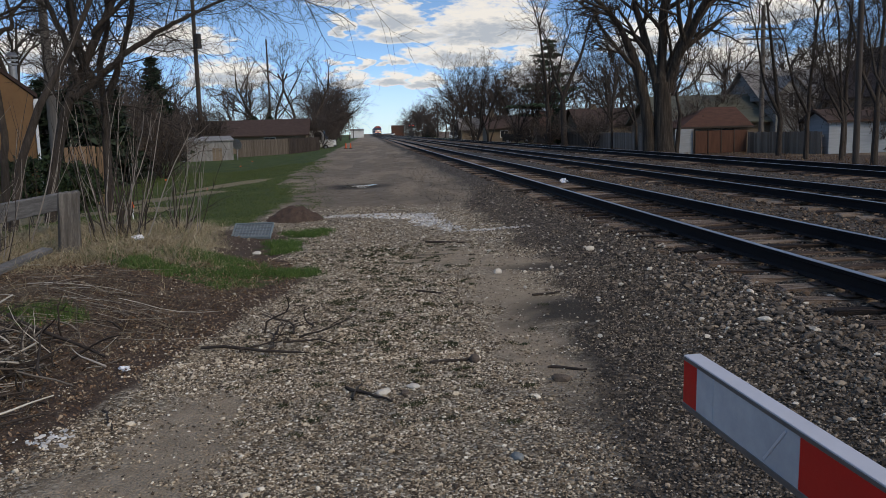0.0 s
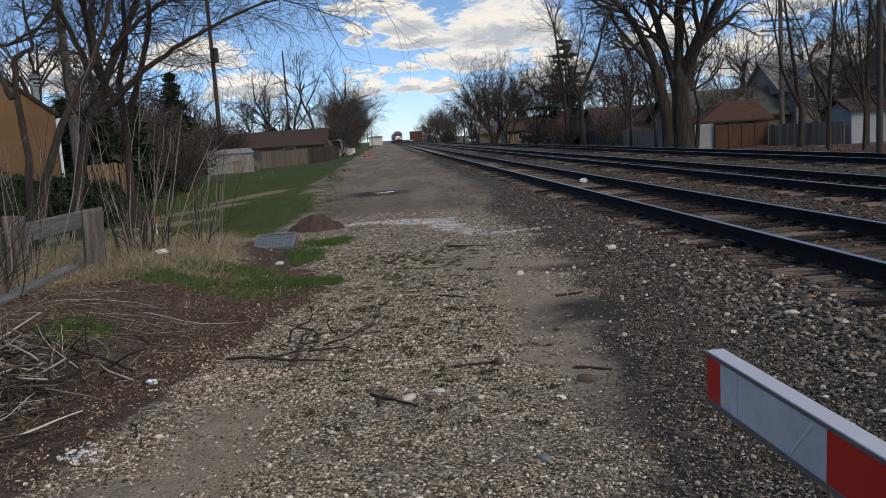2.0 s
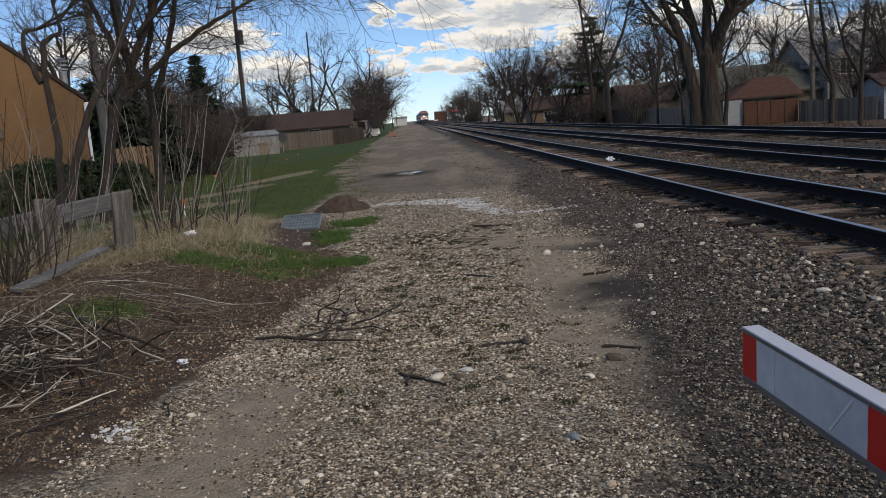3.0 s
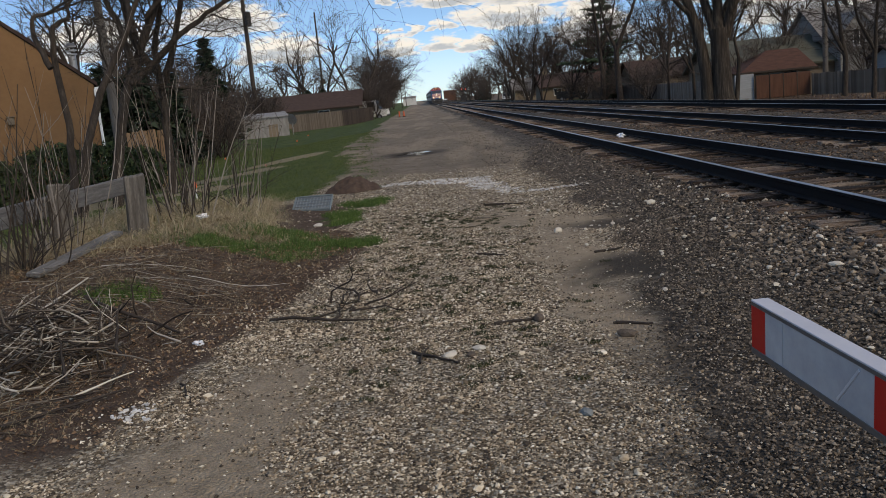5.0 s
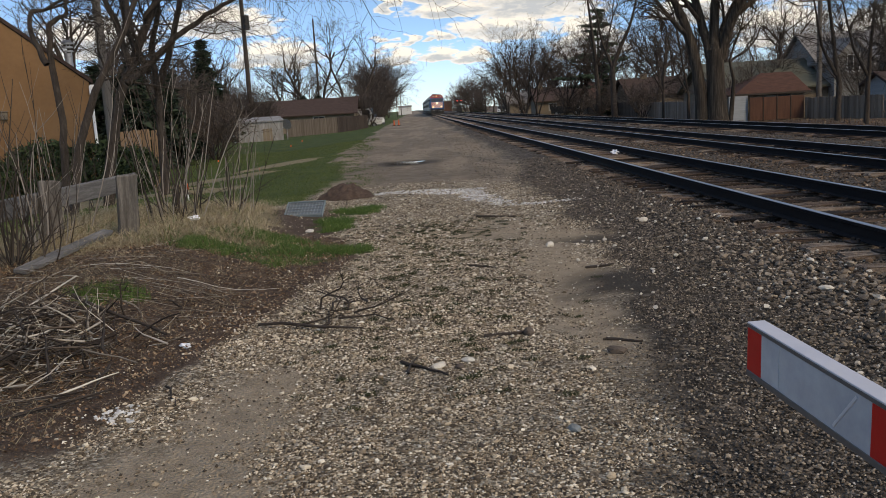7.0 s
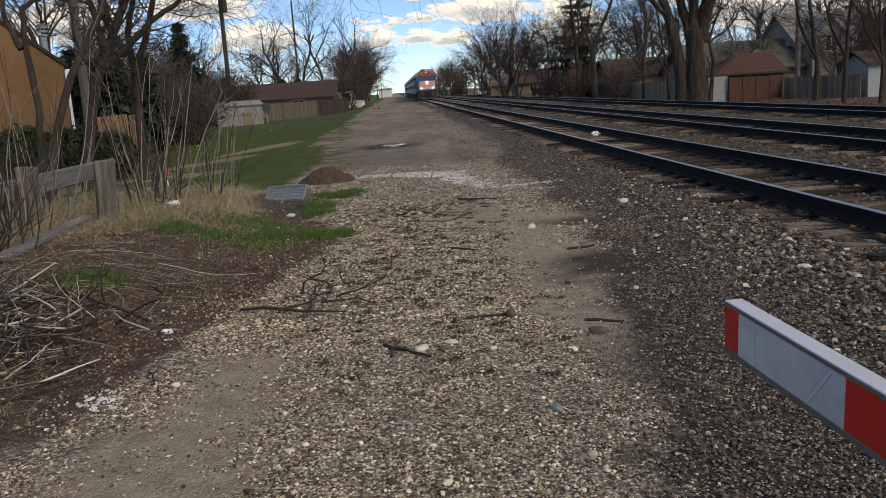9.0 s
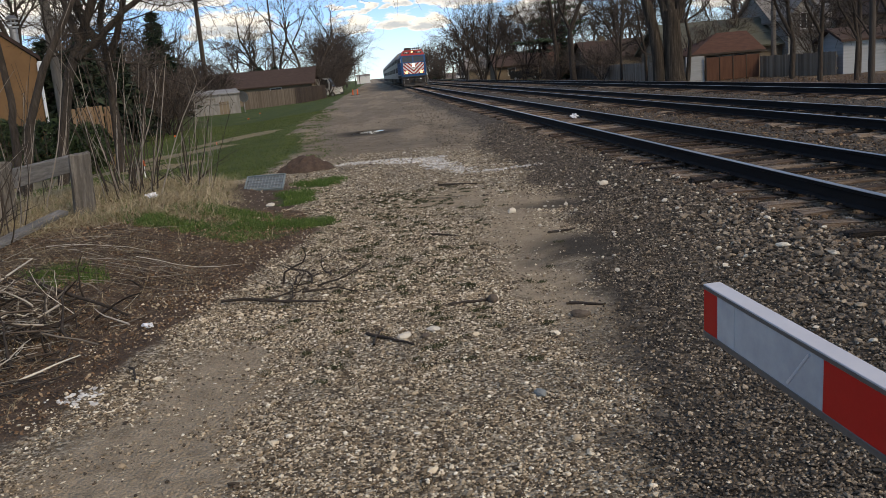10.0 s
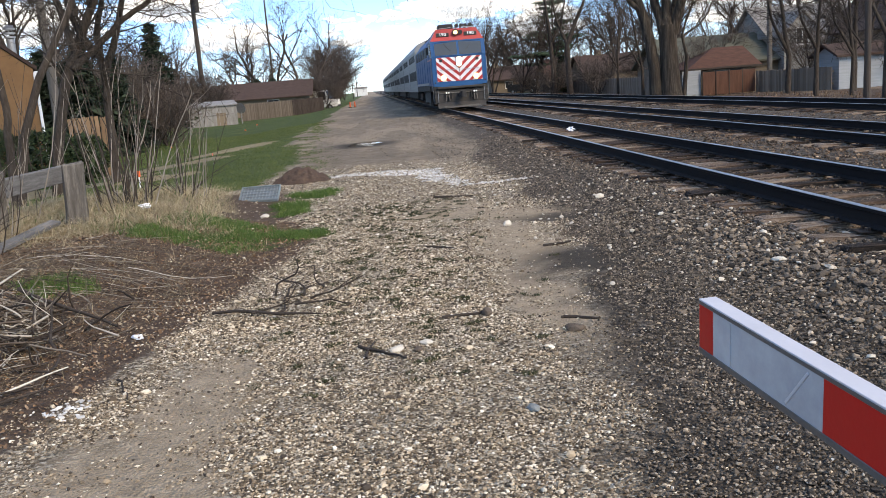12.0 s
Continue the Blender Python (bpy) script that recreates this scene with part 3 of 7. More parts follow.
def tie_mesh(seed):
    rng = random.Random(seed)
    bm = box(-1.3, 1.3, -0.112, 0.112, -0.17, 0.0, 0.02)
    bmesh.ops.subdivide_edges(bm, edges=[e for e in bm.edges if abs(e.verts[0].co.x - e.verts[1].co.x) > 2], cuts=5)
    for v in bm.verts:
        v.co += Vector((rng.uniform(-0.02, 0.02), rng.uniform(-0.014, 0.014), rng.uniform(-0.02, 0.004)))
    me = bpy.data.meshes.new("tie")
    bm.to_mesh(me)
    bm.free()
    me.materials.append(M_TIE)
    return me


def build_tracks():
    ties = [tie_mesh(i) for i in range(5)]
    plate = bpy.data.meshes.new("tie_plate")
    bm = box(-0.17, 0.17, -0.09, 0.09, 0.0, 0.014, 0.003)
    for sx in (-0.09, 0.09):
        for sy in (-0.05, 0.05):
            add_box(bm, sx - 0.014, sx + 0.014, sy - 0.014, sy + 0.014, 0.012, 0.045, 0.003)
    bm.to_mesh(plate)
    bm.free()
    plate.materials.append(M_PLATE)
    rng = random.Random(5)
    base = RAIL_Z - 0.171
    for k, cx in enumerate(TRACKS):
        track = thing("railway_track", "dark steel rails spiked to weathered wooden ties", "railway track", pose(cx, 0, base), group="parallel tracks")
        for s in (-GAUGE / 2, GAUGE / 2):
            r = part("rail", prism([(s + u, v) for u, v in RAIL_RING], "y", -60, 900), M_RAIL, track)
            part("rail_head", prism([(s + u, v) for u, v in HEAD_RING], "y", -60, 900), M_RAILTOP, r, "polished running surface")
        y0, y1 = ((-2.0, 95) if k == 0 else (6.0, 95))
        n = int((y1 - y0) / 0.53)
        for i in range(n):
            y = y0 + i * 0.53 + rng.uniform(-0.03, 0.03)
            m = pose(rng.uniform(-0.06, 0.06), y, -0.014 + rng.uniform(-0.03, 0.0), 0, rng.uniform(-0.4, 0.4), rng.uniform(-1.3, 1.3))
            t = part("tie", rng.choice(ties), None, track, m=m)
            if (k == 0 and y < 26) or (k == 1 and y < 22):
                for s in (-GAUGE / 2, GAUGE / 2):
                    part("tie_plate", plate, None, t, m=pose(s - m.translation.x, 0, 0.001))
        bm = bmesh.new()
        for i in range(int(480 / 0.53)):
            add_box(bm, -1.3, 1.3, y1 + i * 0.53, y1 + i * 0.53 + 0.23, -0.15, -0.012) if i < 220 else None
        tagged(part("distant_ties", bm, M_TIE, track), kind="stuff")


build_tracks()


# ---- crossing gate arm beside the camera ----
def build_gate():
    yaw = math.degrees(math.atan2(0.035, 0.45))
    pitch = math.degrees(math.atan2(0.016, 0.45))
    gate = thing("crossing_gate", "lowered gate arm with red and white reflective panels", "crossing gate", pose(0.826, 0.60, 1.177, pitch, 0, yaw))
    L = 5.6
    # local: y = 0 at the tip, negative towards the mast; the striped face looks to -x
    arm = part("arm", prism([(0.004, -0.004), (0.036, -0.004), (0.040, 0.0), (0.040, -0.122), (0.004, -0.122)], "y", -L, 0), M_ARM, gate, "pale painted hollow arm")
    part("top_cap", box(0.0, 0.041, -L, 0.0, -0.004, 0.0, 0.001), M_ARM, arm)
    part("edge_trim", box(0.0, 0.006, -L, 0.001, -0.0125, -0.0035, 0.001), M_ARMEDGE, arm, "grey aluminium edge trim")
    part("edge_trim", box(0.0, 0.006, -L, 0.001, -0.126, -0.112, 0.001), M_ARMEDGE, arm, "grey aluminium edge trim")
    y, i, w = -0.0, 0, 0.065
    while y > -L + 0.1:
        y2 = y - w
        part("reflective_panel", box(0.0015, 0.0045, y2 + 0.0004, y, -0.1125, -0.012), M_RED if i % 2 == 0 else M_SILVERSHEET, arm,
             "red reflective panel" if i % 2 == 0 else "silver white reflective panel")
        y, i = y2, i + 1
        w = 0.40
    # a crease in the first white sheet
    bm = bmesh.new()
    add_box(bm, -0.002, 0.002, -0.0035, 0.0035, -0.055, 0.055, 0.001, pose(0.0018, -0.385, -0.062, 40, 0, 0))
    part("crease", bm, M_ARM, arm)
    part("seam", box(0.0005, 0.0016, -0.143, -0.140, -0.111, -0.013), M_SILVERSHEET, arm)
    part("end_cap", box(0.003, 0.0395, -0.002, 0.002, -0.124, -0.0045, 0.001), M_ARMEDGE, arm)
    part("mast", cyl((0.02, -5.75, -1.25), (0.02, -5.75, 1.6), 0.06, n=16), M_GREYMETAL, gate, "galvanised mast")
    part("mechanism_box", box(-0.2, 0.24, -5.95, -5.55, -0.28, 0.2, 0.02), M_GREYMETAL, gate)
    part("foundation", box(-0.3, 0.34, -6.1, -5.4, -1.45, -1.1, 0.02), M_CHALK, gate)


build_gate()

# ---- train ----
M_BLUE = material("railway blue paint", two((0.012, 0.062, 0.165), (0.020, 0.088, 0.225)), 2, 0.5, 0.05, spec=0.2)
M_TRAINRED = material("railway red paint", two((0.30, 0.018, 0.015), (0.40, 0.03, 0.024)), 2, 0.4, 0.04, spec=0.5)
M_TRAINWHITE = material("railway white paint", two((0.60, 0.60, 0.61), (0.74, 0.74, 0.75)), 2, 0.4, 0.04, spec=0.5)
M_STEEL = material("ribbed stainless steel", two((0.20, 0.205, 0.205), (0.34, 0.345, 0.34)), 0.6, 0.5, 0.3, 14, metal=0.35, stretch=(1, 0.15, 9))
M_UNDER = material("grimy underframe", two((0.02, 0.019, 0.018), (0.06, 0.055, 0.05)), 3, 0.8, 0.3)
M_COACHGLASS = material("tinted coach glass", two((0.008, 0.009, 0.010), (0.02, 0.022, 0.024)), 2, 0.55, 0.0, spec=0.08)
M_PILOT = material("grey pilot plate", two((0.020, 0.019, 0.019), (0.058, 0.054, 0.051)), 3, 0.8, 0.3)
M_LAMP = glow("headlight", (1.0, 0.74, 0.42), 6.0)
M_DITCH = glow("ditch light", (1.0, 0.55, 0.20), 3.2)
M_LAMPTOP = glow("upper headlight", (1.0, 0.58, 0.24), 2.6)
# grey-blue base paints in the sky mirrored by the windscreen
M_SCREEN = glassy("windscreen glass with sky tone", (0.055, 0.065, 0.075), 0.18)
M_FIGURE = material("number figures", two((0.7, 0.7, 0.68), (0.8, 0.8, 0.78)), 5, 0.5, 0.0)
M_FLANGE = material("wheel steel", two((0.06, 0.055, 0.05), (0.12, 0.11, 0.10)), 4, 0.6, 0.2)


def clip_ring(ring, keep):
    """The part of a polygon for which keep(p) >= 0, keep being linear."""
    out = []
    for i, p in enumerate(ring):
        q = ring[(i + 1) % len(ring)]
        a, b = keep(p), keep(q)
        if a >= 0:
            out.append(p)
        if (a >= 0) != (b >= 0):
            s = a / (a - b)
            out.append((p[0] + s * (q[0] - p[0]), p[1] + s * (q[1] - p[1])))
    return out


def wheelset(parent, y, r=0.5):
    ax = part("axle", cyl((-0.9, y, r), (0.9, y, r), 0.08, n=10), M_FLANGE, parent)
    for s in (-1, 1):
        part("wheel", cyl((s * 0.69, y, r), (s * 0.82, y, r), r, n=24), M_FLANGE, ax)


def truck_frame(parent, y, half):
    bm = bmesh.new()
    for s in (-1, 1):
        add_prism(bm, [(y - half, 0.55), (y - half + 0.5, 0.35), (y + half - 0.5, 0.35), (y + half, 0.55), (y + half, 0.85), (y - half, 0.85)], "x", s * 1.0 - 0.09, s * 1.0 + 0.09)
    f = part("truck_frame", bm, M_UNDER, parent)
    for d in (-half * 0.62, half * 0.62):
        wheelset(f, y + d)


def build_locomotive():
    # local: front face at y = 0, body towards +y, rail top at z = 0
    loco = thing("locomotive", "blue and red diesel locomotive with striped front and lit headlights", "locomotive")
    W = 1.52
    part("frame", box(-1.5, 1.5, 0.25, 16.9, 1.12, 1.5, 0.03), M_UNDER, loco)
    # cab: lower front upright, windscreen raked back, red brow
    cab = part("cab", prism([(0.0, 1.45), (3.2, 1.45), (3.2, 4.09), (0.33, 4.09), (0.02, 3.15)], "x", -W, W), M_BLUE, loco, "blue cab")
    # red brow, with sloping cheeks
    bm = bmesh.new()
    lo, hi = [(-1.5, 0.31, 4.07), (1.5, 0.31, 4.07), (1.5, 1.3, 4.07), (-1.5, 1.3, 4.07)], [(-1.12, 0.52, 4.76), (1.12, 0.52, 4.76), (1.12, 1.3, 4.76), (-1.12, 1.3, 4.76)]
    vs = [bm.verts.new(p) for p in lo + hi]
    for f in ((0, 1, 5, 4), (1, 2, 6, 5), (2, 3, 7, 6), (3, 0, 4, 7), (4, 5, 6, 7)):
        bm.faces.new([vs[i] for i in f])
    bmesh.ops.recalc_face_normals(bm, faces=bm.faces)
    brow = part("brow", bm, M_TRAINRED, cab, "red brow over the windscreen")
    part("cab_roof", prism([(-1.5, 4.095), (-1.12, 4.74), (1.12, 4.74), (1.5, 4.095)], "y", 1.31, 3.29), M_BLUE, loco, "blue cab roof")
    tilt = math.degrees(math.atan2(0.32, 1.0))
    rake = pose(0, 0.165, 3.6, -tilt, 0, 0)
    for s in (-1, 1):
        bm = bmesh.new()
        add_prism(bm, [(s * 0.06, -0.44), (s * 1.30, -0.40), (s * 1.33, 0.30), (s * 0.06, 0.40)], "y", -0.025, -0.012)
        bmesh.ops.transform(bm, matrix=rake, verts=bm.verts)
        part("windscreen", bm, M_SCREEN, cab, "dark windscreen pane")
        bm = bmesh.new()
        for z in (-0.46, 0.40):
            add_box(bm, min(s * 0.03, s * 1.34), max(s * 0.03, s * 1.34), -0.035, -0.01, z, z + 0.035, 0.005)
        add_box(bm, s * 1.33 - 0.02, s * 1.33 + 0.02, -0.035, -0.01, -0.44, 0.42, 0.005)
        bmesh.ops.transform(bm, matrix=rake, verts=bm.verts)
        part("screen_frame", bm, M_BLUE, cab)
        bm = bmesh.new()
        add_box(bm, -0.012, 0.012, -0.05, -0.03, -0.3, 0.3, 0.0, pose(s * 0.6, 0, 0.05, 0, s * 40, 0))
        bmesh.ops.transform(bm, matrix=rake, verts=bm.verts)
        part("wiper", bm, M_DARK, cab)
        # number boards on the brow
        slope = math.degrees(math.atan2(0.21, 0.69))
        m = pose(s * 0.78, 0.40, 4.42, -slope, 0, 0)
        bd = part("number_board", box(-0.36, 0.36, -0.04, 0.03, -0.12, 0.12, 0.02), M_DARK, cab, "black number board", m)
        cu = bpy.data.curves.new("figures", "FONT")
        cu.body, cu.size, cu.extrude, cu.align_x, cu.align_y = "190", 0.27, 0.004, "CENTER", "CENTER"
        tmp = new("figures", cu)
        deps = bpy.context.evaluated_depsgraph_get()
        me = bpy.data.meshes.new_from_object(tmp.evaluated_get(deps))
        bpy.data.objects.remove(tmp)
        me.materials.clear()
        part("figures", me, M_FIGURE, bd, "white figures", pose(0, -0.046, 0, 90, 0, 0))
        # side of the cab
        part("side_window", box(s * W - 0.012, s * W + 0.012, 0.8, 1.7, 3.2, 3.95, 0.01), M_WINDOW, cab)
        part("cab_door", box(s * W - 0.015, s * W + 0.015, 2.1, 2.8, 1.6, 3.9, 0.01), M_BLUE, cab)
        part("grab_rail", cyl((s * (W + 0.05), 0.25, 1.5), (s * (W + 0.05), 0.25, 3.0), 0.018, n=8), M_GREYMETAL, cab)
        # ditch lights and class lights; ditch lenses are oversized to stand for bloom
        part("ditch_light", cyl((s * 0.92, -0.05, 1.88), (s * 0.92, 0.0, 1.88), 0.165, n=20), M_DITCH, cab, "glowing ditch light")
        part("ditch_rim", cyl((s * 0.92, -0.045, 1.88), (s * 0.92, 0.0, 1.88), 0.18, n=20), M_ARMEDGE, cab)
        part("class_light", cyl((s * 1.02, -0.05, 2.9), (s * 1.02, 0.0, 2.9), 0.09, n=16), M_DARK, cab)
        part("nose_handrail", cyl((s * 0.15, -0.07, 2.32), (s * 1.1, -0.07, 2.36), 0.016, n=8), M_GREYMETAL, cab)
        part("mirror", box(s * 1.62, s * 1.62 + s * 0.12 if s > 0 else -1.62, 0.6, 0.66, 3.3, 3.75, 0.01) if s > 0 else box(-1.74, -1.62, 0.6, 0.66, 3.3, 3.75, 0.01), M_DARK, cab)
    # chevrons: a white panel with red bars that meet in a point
    hw, z0, z1 = 1.27, 1.66, 3.08
    part("nose_panel", box(-hw, hw, -0.012, 0.0, z0, z1), M_TRAINWHITE, cab, "white nose panel")
    k, period = 0.95, 0.46
    for s in (-1, 1):
        for i in range(-4, 6):
            c0 = z0 - 1.22 + i * period + 0.55
            ring = [(0.0, z0), (hw, z0), (hw, z1), (0.0, z1)]
            ring = clip_ring(ring, lambda p: p[1] - k * p[0] - c0)
            ring = clip_ring(ring, lambda p: c0 + period * 0.48 - p[1] + k * p[0]) if len(ring) > 2 else ring
            if len(ring) > 2:
                part("chevron_bar", prism([(s * u, v) for u, v in ring], "y", -0.018, -0.011), M_TRAINRED, cab, "red diagonal bar")
    # headlight discs are oversized, bloom put into their shape
    for z in (2.92, 2.68):
        part("headlight", cyl((0, -0.10, z), (0, -0.03, z), 0.15, n=20), M_LAMP, cab, "glowing headlight")
    part("headlight_case", box(-0.17, 0.17, -0.085, 0.0, 2.5, 3.1, 0.03), M_GREYMETAL, cab, "grey headlight housing")
    part("brow_light", cyl((-0.05, 0.25, 4.52), (-0.05, 0.42, 4.52), 0.11, n=20), M_LAMPTOP, cab, "glowing upper headlight")
    part("brow_light_case", cyl((-0.05, 0.29, 4.52), (-0.05, 0.7, 4.52), 0.19, n=20), M_DARK, cab)
    part("beacon", cyl((0.22, 0.3, 4.52), (0.22, 0.6, 4.52), 0.13, n=16), M_DARK, cab)
    # pilot
    part("end_sheet", box(-1.5, 1.5, 0.05, 0.3, 1.05, 1.5, 0.03), M_UNDER, loco)
    pilot = part("pilot", prism([(-1.46, 1.12), (-1.50, 0.62), (-1.34, 0.30), (-1.05, 0.12), (1.05, 0.12), (1.34, 0.30), (1.50, 0.62), (1.46, 1.12)], "y", -0.12, 0.02), M_PILOT, loco, "grey steel pilot plate")
    part("plow_lip", prism([(-0.35, 0.1), (-0.1, 0.1), (-0.1, 0.45)], "x", -1.35, 1.35), M_PILOT, pilot)
    cp = part("coupler", box(-0.16, 0.16, -0.62, 0.0, 0.72, 1.0, 0.05), M_UNDER, loco)
    part("knuckle", cyl((0.06, -0.62, 0.68), (0.06, -0.62, 1.04), 0.17, n=14), M_DARK, cp)
    for s in (-1, 1):
        for x, z in ((0.55, 0.78), (0.72, 0.62)):
            part("air_hose", cyl((s * x, -0.16, z + 0.2), (s * x * 1.02, -0.26, z - 0.15), 0.035, n=8), M_DARK, pilot)
        part("step_well", box(s * 1.42 - 0.09, s * 1.42 + 0.09, 0.02, 0.5, 0.35, 1.45, 0.02), M_PILOT, loco)
        part("corner_rail", cyl((s * 1.3, -0.16, 0.45), (s * 1.3, -0.16, 1.3), 0.016, n=8), M_GREYMETAL, pilot)
        part("lower_lamp", cyl((s * 1.4, -0.06, 1.62), (s * 1.4, 0.02, 1.62), 0.045, n=10), M_DARK, loco)
    # pale fittings on the pilot: lifting rods, cable boxes, steps, lower blade
    part("uncoupling_bar", cyl((-1.25, -0.2, 0.98), (1.25, -0.2, 0.98), 0.022, n=8), M_FLANGE, pilot)
    part("blade_edge", box(-1.02, 1.02, -0.38, -0.33, 0.08, 0.2, 0.01), M_FLANGE, pilot, "worn steel blade edge")
    part("anticlimber", box(-1.35, 1.35, -0.24, -0.02, 1.22, 1.36, 0.03), M_UNDER, pilot)
    for s in (-1, 1):
        bx_ = part("cable_box", box(s * 0.78 - 0.13, s * 0.78 + 0.13, -0.24, -0.11, 0.78, 1.08, 0.03), M_DARK, pilot)
        for dx in (-0.06, 0.06):
            part("socket", cyl((s * 0.78 + dx, -0.27, 0.99), (s * 0.78 + dx, -0.235, 0.99), 0.05, n=10), M_FIGURE, bx_, "pale socket cover")
            part("hose_end", cyl((s * 0.78 + dx, -0.26, 0.86), (s * 0.78 + dx * 1.6, -0.34, 0.52), 0.03, n=8), M_FLANGE, bx_)
        for z in (0.42, 0.72, 1.02):
            part("corner_step", box(s * 1.36 - 0.14, s * 1.36 + 0.14, -0.2, 0.0, z, z + 0.035, 0.005), M_FLANGE, pilot, "worn step edge")
        part("side_handrail", cyl((s * 1.56, 0.06, 0.5), (s * 1.56, 0.06, 1.5), 0.014, n=8), M_GREYMETAL, pilot, "grey handrail")
        part("brow_grab", cyl((s * 1.0, 0.33, 4.78), (s * 0.3, 0.33, 4.82), 0.018, n=8), M_GREYMETAL, cab)
        part("cheek_panel", prism([(0.05, 3.12), (0.34, 4.08), (0.62, 4.08), (0.62, 3.12)], "x", s * 1.525 - 0.012, s * 1.525 + 0.012), M_WINDOW, cab, "dark quarter window")
        part("sill_line", box(s * 1.53 - 0.01, s * 1.53 + 0.01, 0.05, 3.2, 2.98, 3.05, 0.004), M_TRAINRED, cab, "red stripe along the cab")
        part("side_ladder", box(s * 1.56 - 0.02, s * 1.56 + 0.02, 2.0, 2.9, 0.45, 1.45, 0.01), M_UNDER, loco)
    part("nose_seam", box(-0.012, 0.012, -0.021, -0.017, 1.68, 2.5), M_ARMEDGE, cab)
    part("lower_blue_lip", prism([(-1.52, 1.5), (-1.52, 1.42), (-0.9, 1.34), (0.9, 1.34), (1.52, 1.42), (1.52, 1.5)], "y", -0.03, 0.28), M_BLUE, cab)
    # hood
    hood = part("hood", prism([(-1.5, 1.5), (-1.5, 3.98), (-1.05, 4.6), (1.05, 4.6), (1.5, 3.98), (1.5, 1.5)], "y", 3.3, 16.8), M_BLUE, loco, "blue full-width hood")
    for s in (-1, 1):
        for i in range(5):
            y = 4.2 + i * 2.5
            part("grille", box(s * 1.51 - 0.015, s * 1.51 + 0.015, y, y + 1.8, 3.3, 3.92, 0.01), M_DARK, hood)
            part("hood_door", box(s * 1.51 - 0.012, s * 1.51 + 0.012, y, y + 1.1, 1.7, 3.2, 0.01), M_BLUE, hood)
        part("silver_band", box(s * 1.512 - 0.01, s * 1.512 + 0.01, 3.4, 16.7, 1.52, 1.66), M_STEEL, hood)
    for y, w in ((3.6, 0.55), (6.0, 0.8), (9.0, 0.9), (12.5, 0.9)):
        part("roof_box", box(-w, w, y, y + 1.6, 4.6, 4.86, 0.05), M_UNDER, hood)
    horn = part("horn_cluster", box(-0.95, -0.1, 1.0, 1.9, 4.74, 5.08, 0.05), M_DARK, loco, "black roof horns")
    for x in (0.1, 0.35, 0.6, 0.85):
        part("horn", cyl((x, 0.95, 4.95), (x, 1.6, 4.86), 0.12, 0.05, 10), M_DARK, horn)
    part("fuel_tank", prism([(-1.35, 1.15), (-1.3, 0.35), (1.3, 0.35), (1.35, 1.15)], "y", 6.2, 10.8), M_UNDER, loco)
    truck_frame(loco, 3.3, 1.7)
    truck_frame(loco, 13.6, 1.7)
    for ob in loco.children:   # the body is a little lower than it is drawn above
        ob.matrix_basis = Matrix.Diagonal((1.02, 1.0, 0.945, 1.0)) @ ob.matrix_basis
    return loco


def build_coach():
    # local: front end at y = 0, rail top at z = 0
    car = thing("passenger_coach", "ribbed stainless steel double-deck commuter coach", "train coach", group="coaches of the train")
    L = 25.6
    ring = [(-1.5, 1.0), (-1.52, 1.4), (-1.52, 4.1), (-1.32, 4.55), (-0.7, 4.82), (0.7, 4.82), (1.32, 4.55), (1.52, 4.1), (1.52, 1.4), (1.5, 1.0)]
    body = part("body", prism(ring, "y", 0.25, L - 0.25), M_STEEL, car)
    part("end_diaphragm", box(-0.6, 0.6, 0.0, L, 1.2, 3.3, 0.02), M_DARK, body)
    for s in (-1, 1):
        part("window_band", box(s * 1.52 - 0.006, s * 1.52 + 0.006, 0.5, L - 0.5, 1.88, 2.62), M_DARK, body, "dark window band")
        for i in range(12):
            if i in (5, 6):
                continue
            y = 1.6 + i * 1.9
            part("lower_window", box(s * 1.52 - 0.012, s * 1.52 + 0.012, y, y + 1.5, 1.95, 2.55, 0.01), M_COACHGLASS, body)
        for i in range(14):
            if i in (6, 7):
                continue
            y = 1.6 + i * 1.62
            part("upper_window", box(s * 1.52 - 0.012, s * 1.52 + 0.012, y, y + 1.2, 3.35, 3.85, 0.01), M_COACHGLASS, body)
        for y in (L / 2 - 1.0, L / 2 + 0.1):
            part("door", box(s * 1.53 - 0.015, s * 1.53 + 0.015, y, y + 0.9, 1.15, 3.2, 0.01), M_GREYMETAL, body)
        for z in (1.25, 1.7, 2.75, 3.2, 4.0):
            part("side_rib", box(s * 1.53 - 0.012, s * 1.53 + 0.012, 0.4, L - 0.4, z, z + 0.05), M_STEEL, body)
    part("underframe", box(-1.3, 1.3, 4.5, L - 4.5, 0.45, 1.0, 0.03), M_UNDER, car)
    for y in (2.9, L - 2.9):
        truck_frame(car, y, 1.45)
    return car


LOCO = build_locomotive()
_first = build_coach()
COACHES = [_first] + [copy_thing(_first, Matrix.Identity(4)) for _ in range(6)]


# ---- stones ----
PHI = (1 + 5 ** 0.5) / 2
ICO_V = np.array([(-1, PHI, 0), (1, PHI, 0), (-1, -PHI, 0), (1, -PHI, 0), (0, -1, PHI), (0, 1, PHI), (0, -1, -PHI), (0, 1, -PHI), (PHI, 0, -1), (PHI, 0, 1), (-PHI, 0, -1), (-PHI, 0, 1)]) / (1 + PHI * PHI) ** 0.5
